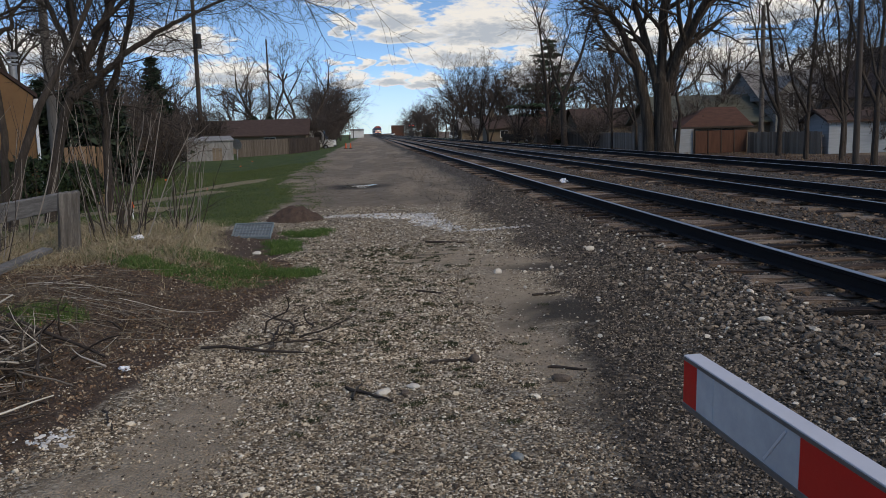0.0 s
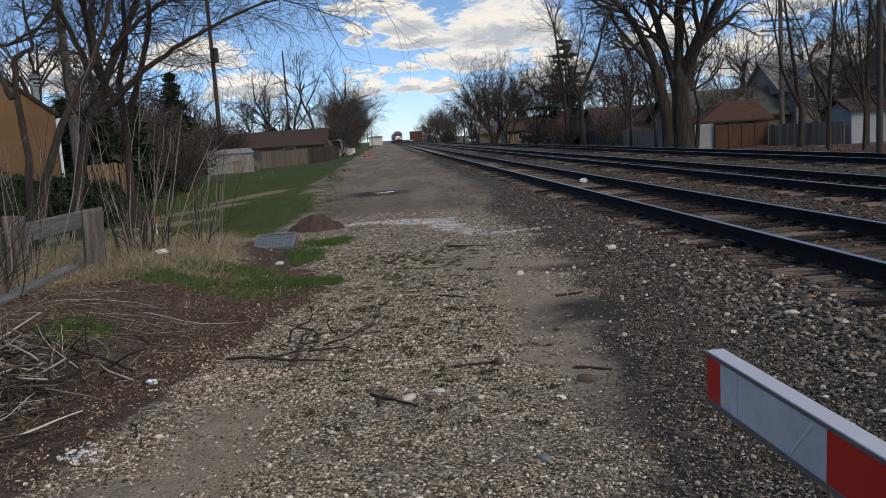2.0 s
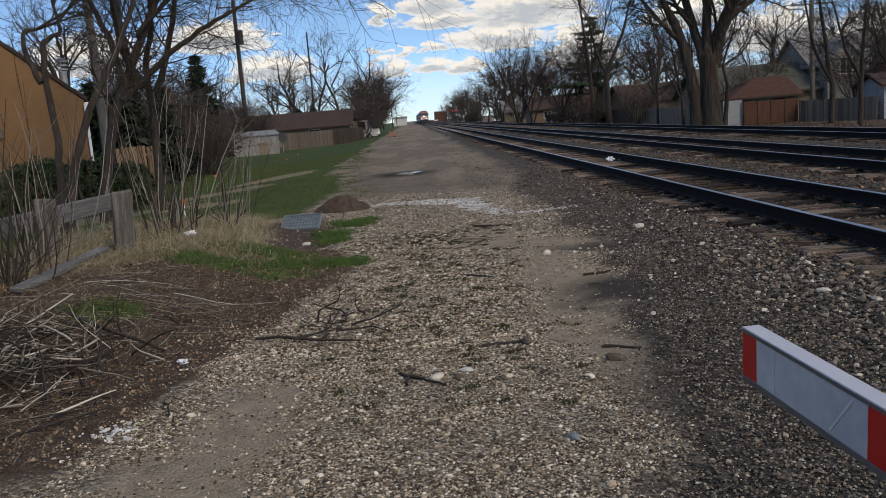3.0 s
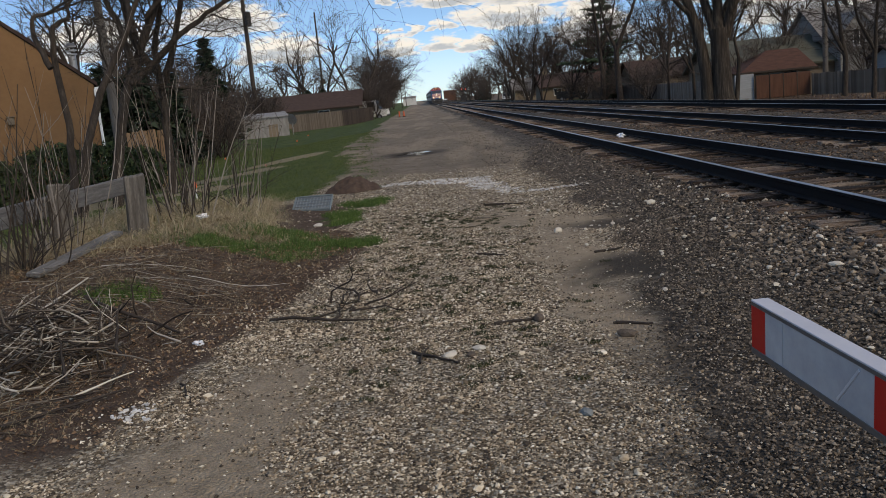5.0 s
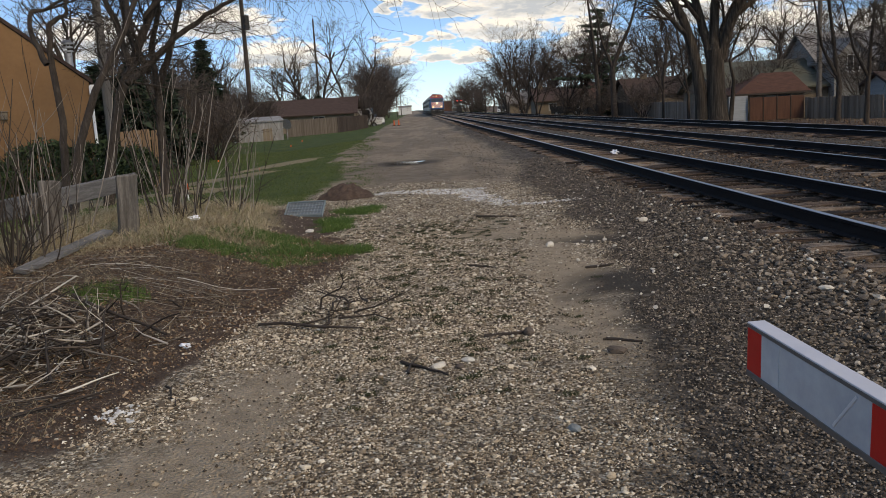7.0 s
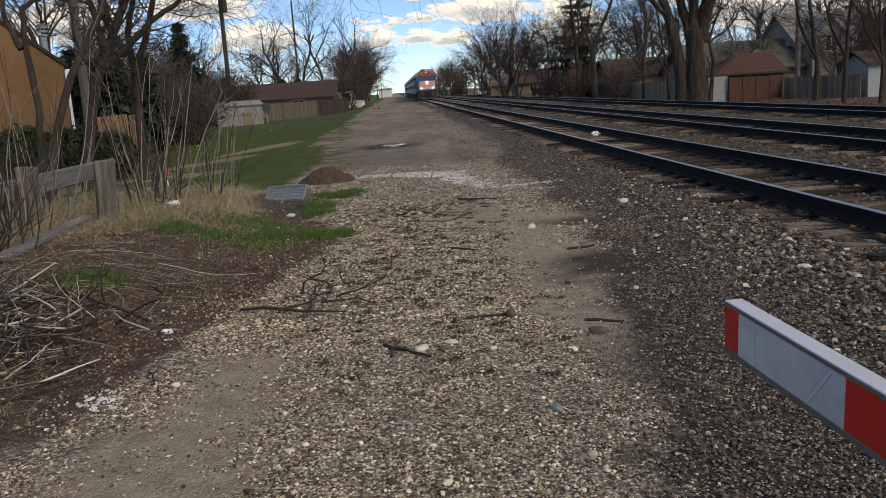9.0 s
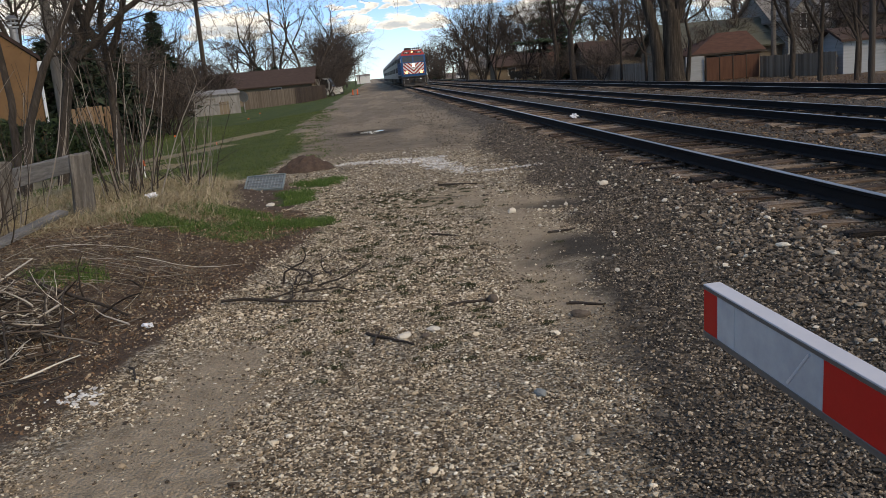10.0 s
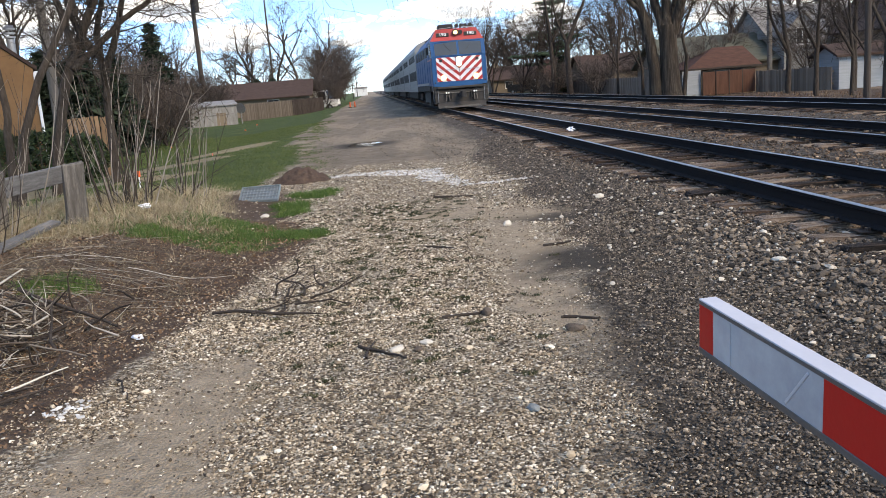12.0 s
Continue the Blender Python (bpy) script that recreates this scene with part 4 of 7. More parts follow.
ICO_F = np.array([(0, 11, 5), (0, 5, 1), (0, 1, 7), (0, 7, 10), (0, 10, 11), (1, 5, 9), (5, 11, 4), (11, 10, 2), (10, 7, 6), (7, 1, 8), (3, 9, 4), (3, 4, 2), (3, 2, 6), (3, 6, 8), (3, 8, 9), (4, 9, 5), (2, 4, 11), (6, 2, 10), (8, 6, 7), (9, 8, 1)])


OCT_V = np.array([(1, 0, 0), (-1, 0, 0), (0, 1, 0), (0, -1, 0), (0, 0, 1), (0, 0, -1)], float)
OCT_F = np.array([(0, 2, 4), (2, 1, 4), (1, 3, 4), (3, 0, 4), (2, 0, 5), (1, 2, 5), (3, 1, 5), (0, 3, 5)])


def stones(name, x, y, size, mat, label, rough=0.2, flat=0.6, sink=0.25, smooth=False, lift=0.0, seed=0, chip=False):
    """Many stones in one mesh, each an irregular squashed pebble that rests in the ground."""
    rng = np.random.default_rng(seed)
    n = len(x)
    BV, BF = (OCT_V, OCT_F) if chip else (ICO_V, ICO_F)
    k = len(BV)
    v = BV[None] * (1 + rng.uniform(-rough, rough, (n, k, 1))) + rng.uniform(-rough, rough, (n, k, 3)) * (0.9 if chip else 0.5)
    s = size[:, None, None] * np.stack([rng.uniform(0.8, 1.35, n), rng.uniform(0.7, 1.1, n), rng.uniform(flat * 0.7, flat * 1.25, n)], -1)[:, None]
    v = v * s * 0.5
    a, b = rng.uniform(0, 2 * np.pi, (n, 1)), rng.normal(0, 0.3, (n, 1))
    vy, vz = v[..., 1] * np.cos(b) - v[..., 2] * np.sin(b), v[..., 1] * np.sin(b) + v[..., 2] * np.cos(b)
    vx, vy = v[..., 0] * np.cos(a) - vy * np.sin(a), v[..., 0] * np.sin(a) + vy * np.cos(a)
    z = ground_z(x, y) + lift + size * flat * (0.5 - sink)
    P = np.stack([vx + x[:, None], vy + y[:, None], vz + z[:, None]], -1).reshape(-1, 3)
    F = (BF[None] + k * np.arange(n)[:, None, None]).reshape(-1, 3)
    me = fast_mesh(name, P, F, smooth)
    return tagged(part(name, me, mat), label, "stones", kind="stuff")


def spread(n, x0, x1, y0, y1, seed, near=1.0):
    """Points that thin out with the distance."""
    rng = np.random.default_rng(seed)
    u = rng.uniform(0, 1, n) ** near
    return rng.uniform(x0, x1, n), y0 + (y1 - y0) * u, rng


def build_stones():
    # lane gravel: fine chips, then larger pebbles
    for k, (n, y0, y1, near, med, chip) in enumerate(((118000, 1.3, 5.2, 1.1, 0.0122, True), (88000, 5.0, 10.5, 1.15, 0.0148, True), (26000, 10.0, 19.0, 1.2, 0.024, True),
                                                      (8500, 1.3, 5.2, 1.1, 0.0185, False), (7500, 5.0, 11, 1.2, 0.021, False))):
        x, y, rng = spread(n, -2.1, 3.2, y0, y1, 40 + k, near)
        g, d, b, st, so, ch, oi, sd = zones(x, y)
        keep = rng.uniform(0, 1, n) > np.clip(np.maximum(0.72 * d, 0.86 * sd) + 0.85 * so + 0.9 * g + b * 0.9 + 0.75 * oi + 0.6 * step(0.5, 0.65, fbm(x * 3, y * 3, 31)), 0, 0.97)
        x, y = x[keep], y[keep]
        size = np.clip(rng.lognormal(math.log(med), 0.35, len(x)), 0.006, 0.055)
        stones("lane_gravel", x, y, size, M_PEBBLE, "loose cream, brown and grey pebbles of the lane", 0.2 if chip else 0.27, 0.6, 0.2, False, seed=50 + k, chip=chip)
    # small chips among the ballast
    for k, (n, x0, x1, y0, y1) in enumerate(((40000, 0.9, 4.0, 1.5, 8), (20000, 1.8, 4.2, 8, 18), (26000, 3.9, 6.7, 4, 17))):
        x, y, rng = spread(n, x0, x1, y0, y1, 90 + k, 1.15)
        zz = zones(x, y)
        keep = rng.uniform(0, 1, n) < zz[2] * (1 - 0.75 * step(2.2, 3.4, x) * (k < 2)) - 0.7 * zz[6]
        if k == 2:
            keep &= (((y + 2.13) % 0.53) > 0.25) | (rng.uniform(0, 1, n) < 0.03)
        x, y = x[keep], y[keep]
        stones("ballast_chips", x, y, rng.uniform(0.008, 0.022, len(x)), M_BALLAST, "small dark chips among the ballast", 0.25, 0.7, 0.05, False, seed=95 + k, chip=True, lift=0.004 if k < 2 else 0.012)
    # ballast shoulder and the beds between the rails
    for k, (n, x0, x1, y0, y1, near) in enumerate(((36000, 0.9, 4.4, 1.5, 9, 1.2), (14000, 1.9, 4.4, 9, 24, 1.3), (9000, 3.7, 6.7, 3.5, 20, 1.3), (9000, 6.3, 8.4, 5, 30, 1.4), (4500, 8.2, 12.4, 9, 40, 1.4), (4000, 11.5, 16.5, 14, 50, 1.4))):
        x, y, rng = spread(n, x0, x1, y0, y1, 60 + k, near)
        zz = zones(x, y)
        keep = rng.uniform(0, 1, n) < zz[2] * 1.1 - 0.85 * zz[6] * (x < 2.6)
        for c in TRACKS:   # clear of the rails, thin over the ties
            on = np.abs(x - c) < 1.3
            keep &= ~(on & (np.abs(np.abs(x - c) - GAUGE / 2) < 0.14))
            keep &= ~(on & (((y + 2.13 if c == TRACKS[0] else y - 5.87) % 0.53) < 0.23) & (rng.uniform(0, 1, n) > 0.02))
        x, y = x[keep], y[keep]
        size = np.clip(rng.lognormal(math.log(0.0235), 0.42, len(x)), 0.010, 0.072)
        size = size * (0.45 + 0.58 * step(1.6, 3.8, x)) * np.where((x < 4) & (y > 8), 0.82, 1.0)
        stones("ballast_stones", x, y, size, M_BALLAST if k < 2 else M_BALLASTRUST, "dark crushed ballast with scattered pale stones" if k < 2 else "rust-stained crushed ballast between the rails", 0.42, 0.68, 0.12, False, seed=70 + k)
    # white crushed stone across the lane, and a spill beside the soil
    rng = np.random.default_rng(80)
    x, y = rng.uniform(-0.9, 3.0, 5200), rng.uniform(12.6, 16.8, 5200)
    keep = zones(x, y)[5] > rng.uniform(0.2, 0.9, 5200)
    x, y = x[keep], y[keep]
    stones("white_stone_spill", x, y, rng.uniform(0.015, 0.05, len(x)), M_CHALK, "white crushed stone spilled across the lane", 0.3, 0.6, 0.2, seed=81)
    x, y = rng.normal(-1.8, 0.07, 60), rng.normal(3.68, 0.08, 60)
    stones("plaster_crumbs", x, y, rng.uniform(0.008, 0.04, 60), M_CHALK, "broken white crumbs on the bare soil", 0.3, 0.5, 0.2, seed=82)
    x, y = 4.0 - 2.3 * rng.uniform(0, 1, 210) ** 1.6, rng.uniform(2.0, 14, 210)
    stones("pale_ballast_stones", x, y, 0.014 + 0.045 * rng.uniform(0, 1, 210) ** 2, M_CREAM, "scattered pale stones on the ballast", 0.28, 0.6, 0.0, lift=0.015, seed=83)
    x, y = rng.uniform(-2.6, 2.9, 6000), 17 + 30 * rng.uniform(0, 1, 6000) ** 1.5
    keep = (zones(x, y)[0] < 0.4) & (fbm(x * 0.9, y * 0.3, 41) > rng.uniform(0.25, 0.75, 6000))
    x, y = x[keep], y[keep]
    stones("lane_gravel", x, y, rng.uniform(0.012, 0.035, len(x)), M_BALLAST, "sparse gravel on the bare dirt lane", 0.25, 0.5, 0.25, seed=85)
    # far gravel at the lane's margin
    x, y = rng.uniform(1.6, 3.6, 3200), 19 + 50 * rng.uniform(0, 1, 3200) ** 1.6
    stones("margin_gravel", x, y, rng.uniform(0.012, 0.042, 3200), M_BALLAST, "crushed stone along the edge of the lane", 0.3, 0.6, 0.2, seed=84)


build_stones()


def single_stone(name, x, y, size, mat, label, flat=0.55, seed=0):
    rng = random.Random(seed)
    bm = bmesh.new()
    bmesh.ops.create_icosphere(bm, subdivisions=2, radius=0.5)
    for v in bm.verts:
        d = 1 + 0.28 * (noise.noise(v.co * 2.3 + Vector((seed, 0, 0))))
        v.co = Vector((v.co.x * size * d * 1.25, v.co.y * size * d * 0.8, v.co.z * size * d * flat))
    bmesh.ops.rotate(bm, verts=bm.verts, matrix=Euler((0, 0, rng.uniform(0, 6))).to_matrix())
    ob = part(name, bm, mat, m=pose(x, y, float(ground_z(x, y)) + size * flat * 0.3))
    return tagged(ob, label, "stone")


for args in (("stone", 0.16, 4.2, 0.095, M_CREAM, "pale flat stone lying on the gravel", 0.45, 1),
             ("stone", 0.36, 4.28, 0.085, M_CREAM, "tan stone lying on the gravel", 0.4, 2),
             ("stone", 0.30, 4.16, 0.07, M_BROWNSTONE, "small brown stone on the gravel", 0.5, 3),
             ("stone", 0.85, 4.88, 0.10, M_BROWNSTONE, "rounded brown stone beside a stick", 0.75, 4),
             ("stone", 1.60, 8.62, 0.10, M_CREAM, "cream stone on the bare dirt", 0.8, 5),
             ("stone", -1.55, 11.2, 0.17, M_CREAM, "pale flat stone at the edge of the grass", 0.28, 6),
             ("stone", 0.83, 2.93, 0.075, material("bluish stone", two((0.12, 0.13, 0.128), (0.21, 0.228, 0.225)), 18, 0.85, 0.3), "bluish grey stone in the gravel", 0.5, 7),
             ("stone", 3.68, 6.4, 0.09, M_CREAM, "white stone on the ballast", 0.6, 8),
             ("stone", 3.3, 5.3, 0.10, M_CREAM, "long pale stone on the ballast", 0.45, 9),
             ("stone", 3.05, 9.9, 0.11, M_CREAM, "white stone on the ballast", 0.7, 10),
             ("stone", 1.35, 4.2, 0.11, M_BROWNSTONE, "dark clod on the sandy strip", 0.5, 11)):
    single_stone(*args)


# ---- tubes, sticks and trees ----
class Tubes:
    """Gathers tapered tubes into arrays."""
    def __init__(self):
        self.v, self.f, self.n = [], [], 0

    def add(self, pts, radii, sides=4):
        pts, radii = np.asarray(pts, float), np.asarray(radii, float)
        k = len(pts)
        d = np.gradient(pts, axis=0)
        d /= np.linalg.norm(d, axis=1, keepdims=True) + 1e-9
        ref = np.array((0.0, 0.0, 1.0)) if abs(d[0][2]) < 0.8 else np.array((1.0, 0.0, 0.0))
        u = np.cross(d, ref)
        u /= np.linalg.norm(u, axis=1, keepdims=True) + 1e-9
        w = np.cross(d, u)
        a = np.arange(sides) * 2 * np.pi / sides
        ring = pts[:, None] + radii[:, None, None] * (np.cos(a)[None, :, None] * u[:, None] + np.sin(a)[None, :, None] * w[:, None])
        self.v.append(ring.reshape(-1, 3))
        i = np.arange(k - 1)[:, None] * sides
        j, j2 = np.arange(sides)[None], (np.arange(sides)[None] + 1) % sides
        self.f.append((np.stack([i + j, i + j2, i + sides + j2, i + sides + j], -1).reshape(-1, 4)) + self.n)
        self.n += k * sides

    def mesh(self, name, smooth=True):
        if not self.v:
            return None
        return fast_mesh(name, np.concatenate(self.v), np.concatenate(self.f), smooth)


def grow(rng, wood, twigs, p, d, length, r, level, spec):
    """A limb with its side limbs. spec: levels, kids per level, spread (degrees), ratio, bend, up, droop, thin."""
    steps = max(3, min(9, int(length / spec["seg"]))) if level < spec["levels"] - 1 else 3
    pts, q, dd = [p], np.array(p, float), np.array(d, float)
    for i in range(steps):
        dd = dd + np.array([rng.gauss(0, spec["bend"]) for _ in range(3)])
        dd[2] += spec["up"] if level < 2 else (spec["up"] * 0.5 - spec["droop"] * i / steps)
        dd /= np.linalg.norm(dd)
        q = q + dd * length / steps
        pts.append(q)
    last = level >= spec["levels"] - 1
    tip = r * (0.25 if last else 0.45)
    radii = np.linspace(r, max(tip, spec["thin"] * 0.6), steps + 1)
    if level == 0:
        radii[0] *= 1.35
    (wood if level <= spec["woody"] else twigs).add(pts, radii, (9 if level == 0 else 6 if level == 1 else 4) if level <= spec["woody"] else 3)
    if last:
        return
    kids = spec["kids"][level]
    for k in range(kids):
        s = spec["first"][level] + (1 - spec["first"][level]) * (k + rng.random()) / kids
        i = min(int(s * steps), steps - 1)
        fr = s * steps - i
        base = pts[i] * (1 - fr) + pts[i + 1] * fr
        axis = pts[i + 1] - pts[i]
        axis = axis / np.linalg.norm(axis)
        side = np.cross(axis, [rng.gauss(0, 1) for _ in range(3)])
        side /= np.linalg.norm(side) + 1e-9
        ang = radians(spec["spread"][level] * rng.uniform(0.65, 1.3))
        nd = axis * math.cos(ang) + side * math.sin(ang)
        rr = max(radii[i] * rng.uniform(0.42, 0.68), spec["thin"])
        grow(rng, wood, twigs, base, nd, length * spec["ratio"][level] * rng.uniform(0.65, 1.2) * (1.15 - 0.55 * s if level == 0 else 1), rr, level + 1, spec)


def tree_spec(**over):
    s = dict(levels=5, kids=[7, 5, 5, 4], spread=[42, 45, 45, 50], ratio=[0.62, 0.6, 0.55, 0.5], first=[0.35, 0.25, 0.2, 0.15], bend=0.09, up=0.05, droop=0.0, thin=0.012, woody=2, seg=0.9)
    s.update(over)
    return s


def bare_tree(name, seed, height, r, spec, bark, twig_mat, label, stems=1, lean=0.0, fan=0.0):
    rng = random.Random(seed)
    wood, twigs = Tubes(), Tubes()
    for k in range(stems):
        a = 2 * math.pi * k / stems + rng.random()
        d = np.array((math.cos(a) * fan + lean, math.sin(a) * fan, 1.0))
        grow(rng, wood, twigs, np.array((math.cos(a) * r * 0.8 * (stems > 1), math.sin(a) * r * 0.8 * (stems > 1), -0.25)), d / np.linalg.norm(d), height * rng.uniform(0.85, 1.05), r * (1 if stems == 1 else 0.7), 0, spec)
    tree = thing(name, label, "tree" if name != "shrub" else "shrub")
    part("trunk", wood.mesh("trunk"), bark, tree)
    me = twigs.mesh("crown")
    if me:
        part("crown", me, twig_mat, tree, "bare twigs")
    return tree


def put(tree, x, y, turn=0.0, first=False, label="", group="", dz=0.0):
    m = pose(x, y, float(ground_z(x, y)) + dz, 0, 0, turn)
    if first:
        tree.matrix_basis = m
    else:
        tree = copy_thing(tree, m)
    return tagged(tree, label, group=group)


FAN = tree_spec(kids=[8, 6, 6, 4], spread=[27, 31, 38, 46], ratio=[0.60, 0.56, 0.50, 0.45], first=[0.22, 0.2, 0.15, 0.1], bend=0.12, up=0.045, thin=0.010)
ELM = tree_spec(kids=[8, 6, 6, 4], spread=[46, 42, 45, 50], ratio=[0.66, 0.60, 0.52, 0.46], first=[0.32, 0.25, 0.2, 0.1], bend=0.17, up=0.06, thin=0.012)
SCRUB = tree_spec(levels=4, kids=[8, 6, 5], spread=[35, 38, 42], ratio=[0.6, 0.55, 0.5], first=[0.08, 0.1, 0.1], bend=0.12, up=0.05, thin=0.012, woody=1)


def build_far_trees():
    fan_a = bare_tree("tree", 11, 9.6, 0.2, FAN, M_BARK, M_TWIGHAZE, "bare upright multi-stemmed tree beside the railway", 5, fan=0.22)
    fan_b = bare_tree("tree", 12, 9.0, 0.17, FAN, M_BARK, M_TWIGHAZE, "bare upright tree with dense fine twigs", 3, fan=0.2)
    elm_a = bare_tree("tree", 13, 9.5, 0.33, ELM, M_BARK, M_TWIGHAZE, "tall bare spreading tree behind the fences")
    elm_b = bare_tree("tree", 14, 8.0, 0.27, ELM, M_BARK, M_TWIGHAZE, "bare spreading tree in a back garden")
    elm_c = bare_tree("tree", 15, 10.5, 0.36, ELM, M_BARK, M_TWIGHAZE, "tall bare tree with crooked limbs", 2, fan=0.2)
    elm_d = bare_tree("tree", 18, 12.5, 0.36, dict(ELM, kids=[7, 5, 5, 5], thin=0.013), M_BARK, M_TWIGHAZE, "tall open-crowned bare tree behind a low house", 2, fan=0.16)
    scrub_a = bare_tree("shrub", 16, 3.6, 0.06, SCRUB, M_BARK, M_TWIGHAZE, "tangled leafless thicket shrub", 6, fan=0.5)
    scrub_b = bare_tree("shrub", 17, 4.8, 0.07, SCRUB, M_BARK, M_TWIGHAZE, "tall leafless thicket shrub", 7, fan=0.35)
    first = {}
    plan = [
        # right of the tracks
        (fan_a, 15.6, 121, 20), (fan_b, 18.5, 128, 80), (fan_b, 21, 118, 10), (fan_a, 22, 150, 130), (fan_b, 17.5, 160, 200), (fan_b, 18.5, 240, 15), (fan_a, 19, 290, 55),
        (elm_c, 25.5, 118, 30), (elm_a, 29.5, 104, 100), (elm_b, 33, 92, 10), (elm_b, 29, 84, 210), (elm_a, 38, 98, 250), (elm_b, 36, 80, 300), (elm_c, 47, 90, 70), 
        (elm_b, 27, 96, 140), (elm_a, 41.5, 66, 33), (elm_c, 37, 132, 220), (fan_b, 27, 175, 90), (elm_a, 23, 205, 60), (fan_a, 20, 340, 250),
        (fan_b, 24, 330, 0), (elm_b, 27, 400, 30), (fan_a, 22, 430, 70), (fan_b, 20, 480, 10),
        (elm_a, 30, 150, 20), (elm_c, 36, 160, 80), (elm_b, 42, 140, 140), (elm_a, 50, 150, 200), (elm_c, 55, 120, 260), (elm_a, 64, 110, 40), 
        (elm_b, 31, 190, 160), (elm_c, 40, 200, 220), (elm_a, 27, 230, 280), (elm_b, 33, 250, 340), (elm_a, 48, 190, 60), (elm_c, 29, 285, 120), (elm_b, 24, 262, 180), (elm_a, 60, 160, 240), (elm_b, 70, 130, 10),
        (elm_a, 34, 560, 15), (elm_c, 29, 640, 75), (elm_b, 40, 700, 5), (elm_b, 26, 158, 205), (elm_c, 22.5, 185, 35), (fan_b, 21, 310, 65), (elm_b, 25, 370, 95),
        # left of the lane
        (elm_b, -19.0, 50, 250),
        (elm_c, -20, 158, 50), (elm_b, -11, 185, 170), (elm_a, -24, 160, 230), (elm_b, -30, 130, 290), (elm_c, -36, 112, 350), (elm_a, -27, 78, 15),
        (elm_d, -14.2, 130, 10), (elm_d, -10.0, 129, 190), (elm_b, -7.0, 139, 60), (fan_b, -6.3, 146, 250), (fan_b, -6.5, 152, 0), (fan_a, -7.5, 166, 40), (fan_b, -7.0, 182, 100),
        (fan_b, -8, 205, 60), (elm_b, -10, 150, 100), (elm_a, -20, 140, 130), (elm_b, -26, 118, 20), (elm_b, -24, 92, 80), (elm_a, -31, 100, 220), (fan_b, -9, 240, 30), (fan_b, -9, 290, 130), (fan_a, -12, 330, 30), (elm_b, -15, 410, 60), (elm_a, -19, 490, 20), (elm_c, -26, 570, 200), (elm_b, -22, 660, 110), (elm_a, -34, 620, 300),
    ]
    for tree, x, y, turn in plan:
        put(tree, x, y, turn, tree.name not in first, group="bare trees")
        first[tree.name] = 1
    rng = random.Random(3)
    for i in range(15):   # thicket along the right fence line and gardens
        t = rng.choice((scrub_a, scrub_b))
        put(t, rng.uniform(27, 36), 52 + i * 9.6 + rng.uniform(-2, 2), rng.uniform(0, 360), t.name not in first, group="thicket")
        first[t.name] = 1
    for i in range(6):
        put(scrub_a, rng.uniform(21.5, 24.0), 64 + i * 18 + rng.uniform(-3, 3), rng.uniform(0, 360), group="thicket")
    for i in range(16):   # thicket behind the left trees
        d = rng.uniform(44, 78)
        put(rng.choice((scrub_a, scrub_b)), -d * rng.uniform(0.245, 0.40), d, rng.uniform(0, 360), group="thicket")
    for x, y in ((-11.4, 48), (-12.6, 51), (-13.6, 54), (-15.0, 52), (-13.2, 46)):
        put(rng.choice((scrub_a, scrub_b)), x, y, rng.uniform(0, 360), group="thicket")
    for i in range(9):   # behind the shed
        put(rng.choice((scrub_a, scrub_b)), rng.uniform(-23, -14.5), rng.uniform(89, 98), rng.uniform(0, 360), group="thicket")
    for i in range(12):
        put(rng.choice((scrub_a, scrub_b)), rng.uniform(-13, -6.0), 118 + i * 7, rng.uniform(0, 360), group="thicket")
    for i in range(10):
        put(rng.choice((scrub_a, scrub_b)), rng.uniform(17.5, 24), 150 + i * 28, rng.uniform(0, 360), group="thicket")


build_far_trees()


def build_cottonwood():
    rng = random.Random(21)
    wood, twigs = Tubes(), Tubes()
    spec = tree_spec(levels=5, kids=[7, 6, 5, 3], spread=[42, 45, 48, 48], ratio=[0.55, 0.55, 0.55, 0.5], first=[0.25, 0.2, 0.15, 0.1], bend=0.13, up=0.05, thin=0.013, woody=2, seg=0.8)
    wood.add([(0.1, 0, -0.3), (0.1, 0, 0.5), (0.06, 0, 2.0), (0.0, 0, 3.4), (-0.05, 0, 4.3)], [0.82, 0.62, 0.54, 0.52, 0.50], 14)
    wood.add([(-0.70, 0.2, -0.3), (-0.80, 0.2, 1.6), (-1.05, 0.2, 3.4), (-1.45, 0.2, 5.0), (-1.95, 0.1, 6.4)], [0.44, 0.36, 0.33, 0.30, 0.26], 9)
    wood.add([(0.8, -0.2, -0.3), (0.95, -0.2, 1.2), (1.05, -0.2, 2.4), (0.8, -0.2, 3.6), (1.1, -0.2, 4.6)], [0.16, 0.13, 0.1, 0.08, 0.05], 6)
    for p, d, L, r in (((-0.2, 0, 3.9), (-0.30, 0.1, 1), 8, 0.30), ((0.0, 0, 4.1), (0.04, 0.1, 1), 9, 0.32), ((0.22, 0, 3.8), (0.40, -0.1, 1), 8.5, 0.32), ((0.1, 0.1, 4.1), (0.18, 0.3, 1), 7, 0.24),
                      ((-1.95, 0.1, 6.3), (-0.30, -0.1, 1), 6, 0.22), ((-1.5, 0.1, 5.2), (-0.9, 0, 0.6), 4.5, 0.15), ((1.1, -0.2, 4.5), (0.5, 0, 1), 3, 0.05)):
        d = np.array(d, float)
        grow(rng, wood, twigs, np.array(p, float), d / np.linalg.norm(d), L, r, 0, spec)
    tree = thing("tree", "huge bare cottonwood with furrowed bark and forked trunk", "tree", pose(18.15, 50, float(ground_z(18.15, 50))))
    part("trunk", wood.mesh("trunk"), M_BARKBIG, tree, "deeply furrowed brown trunk")
    part("crown", twigs.mesh("crown"), M_TWIG, tree, "bare twigs")


build_cottonwood()


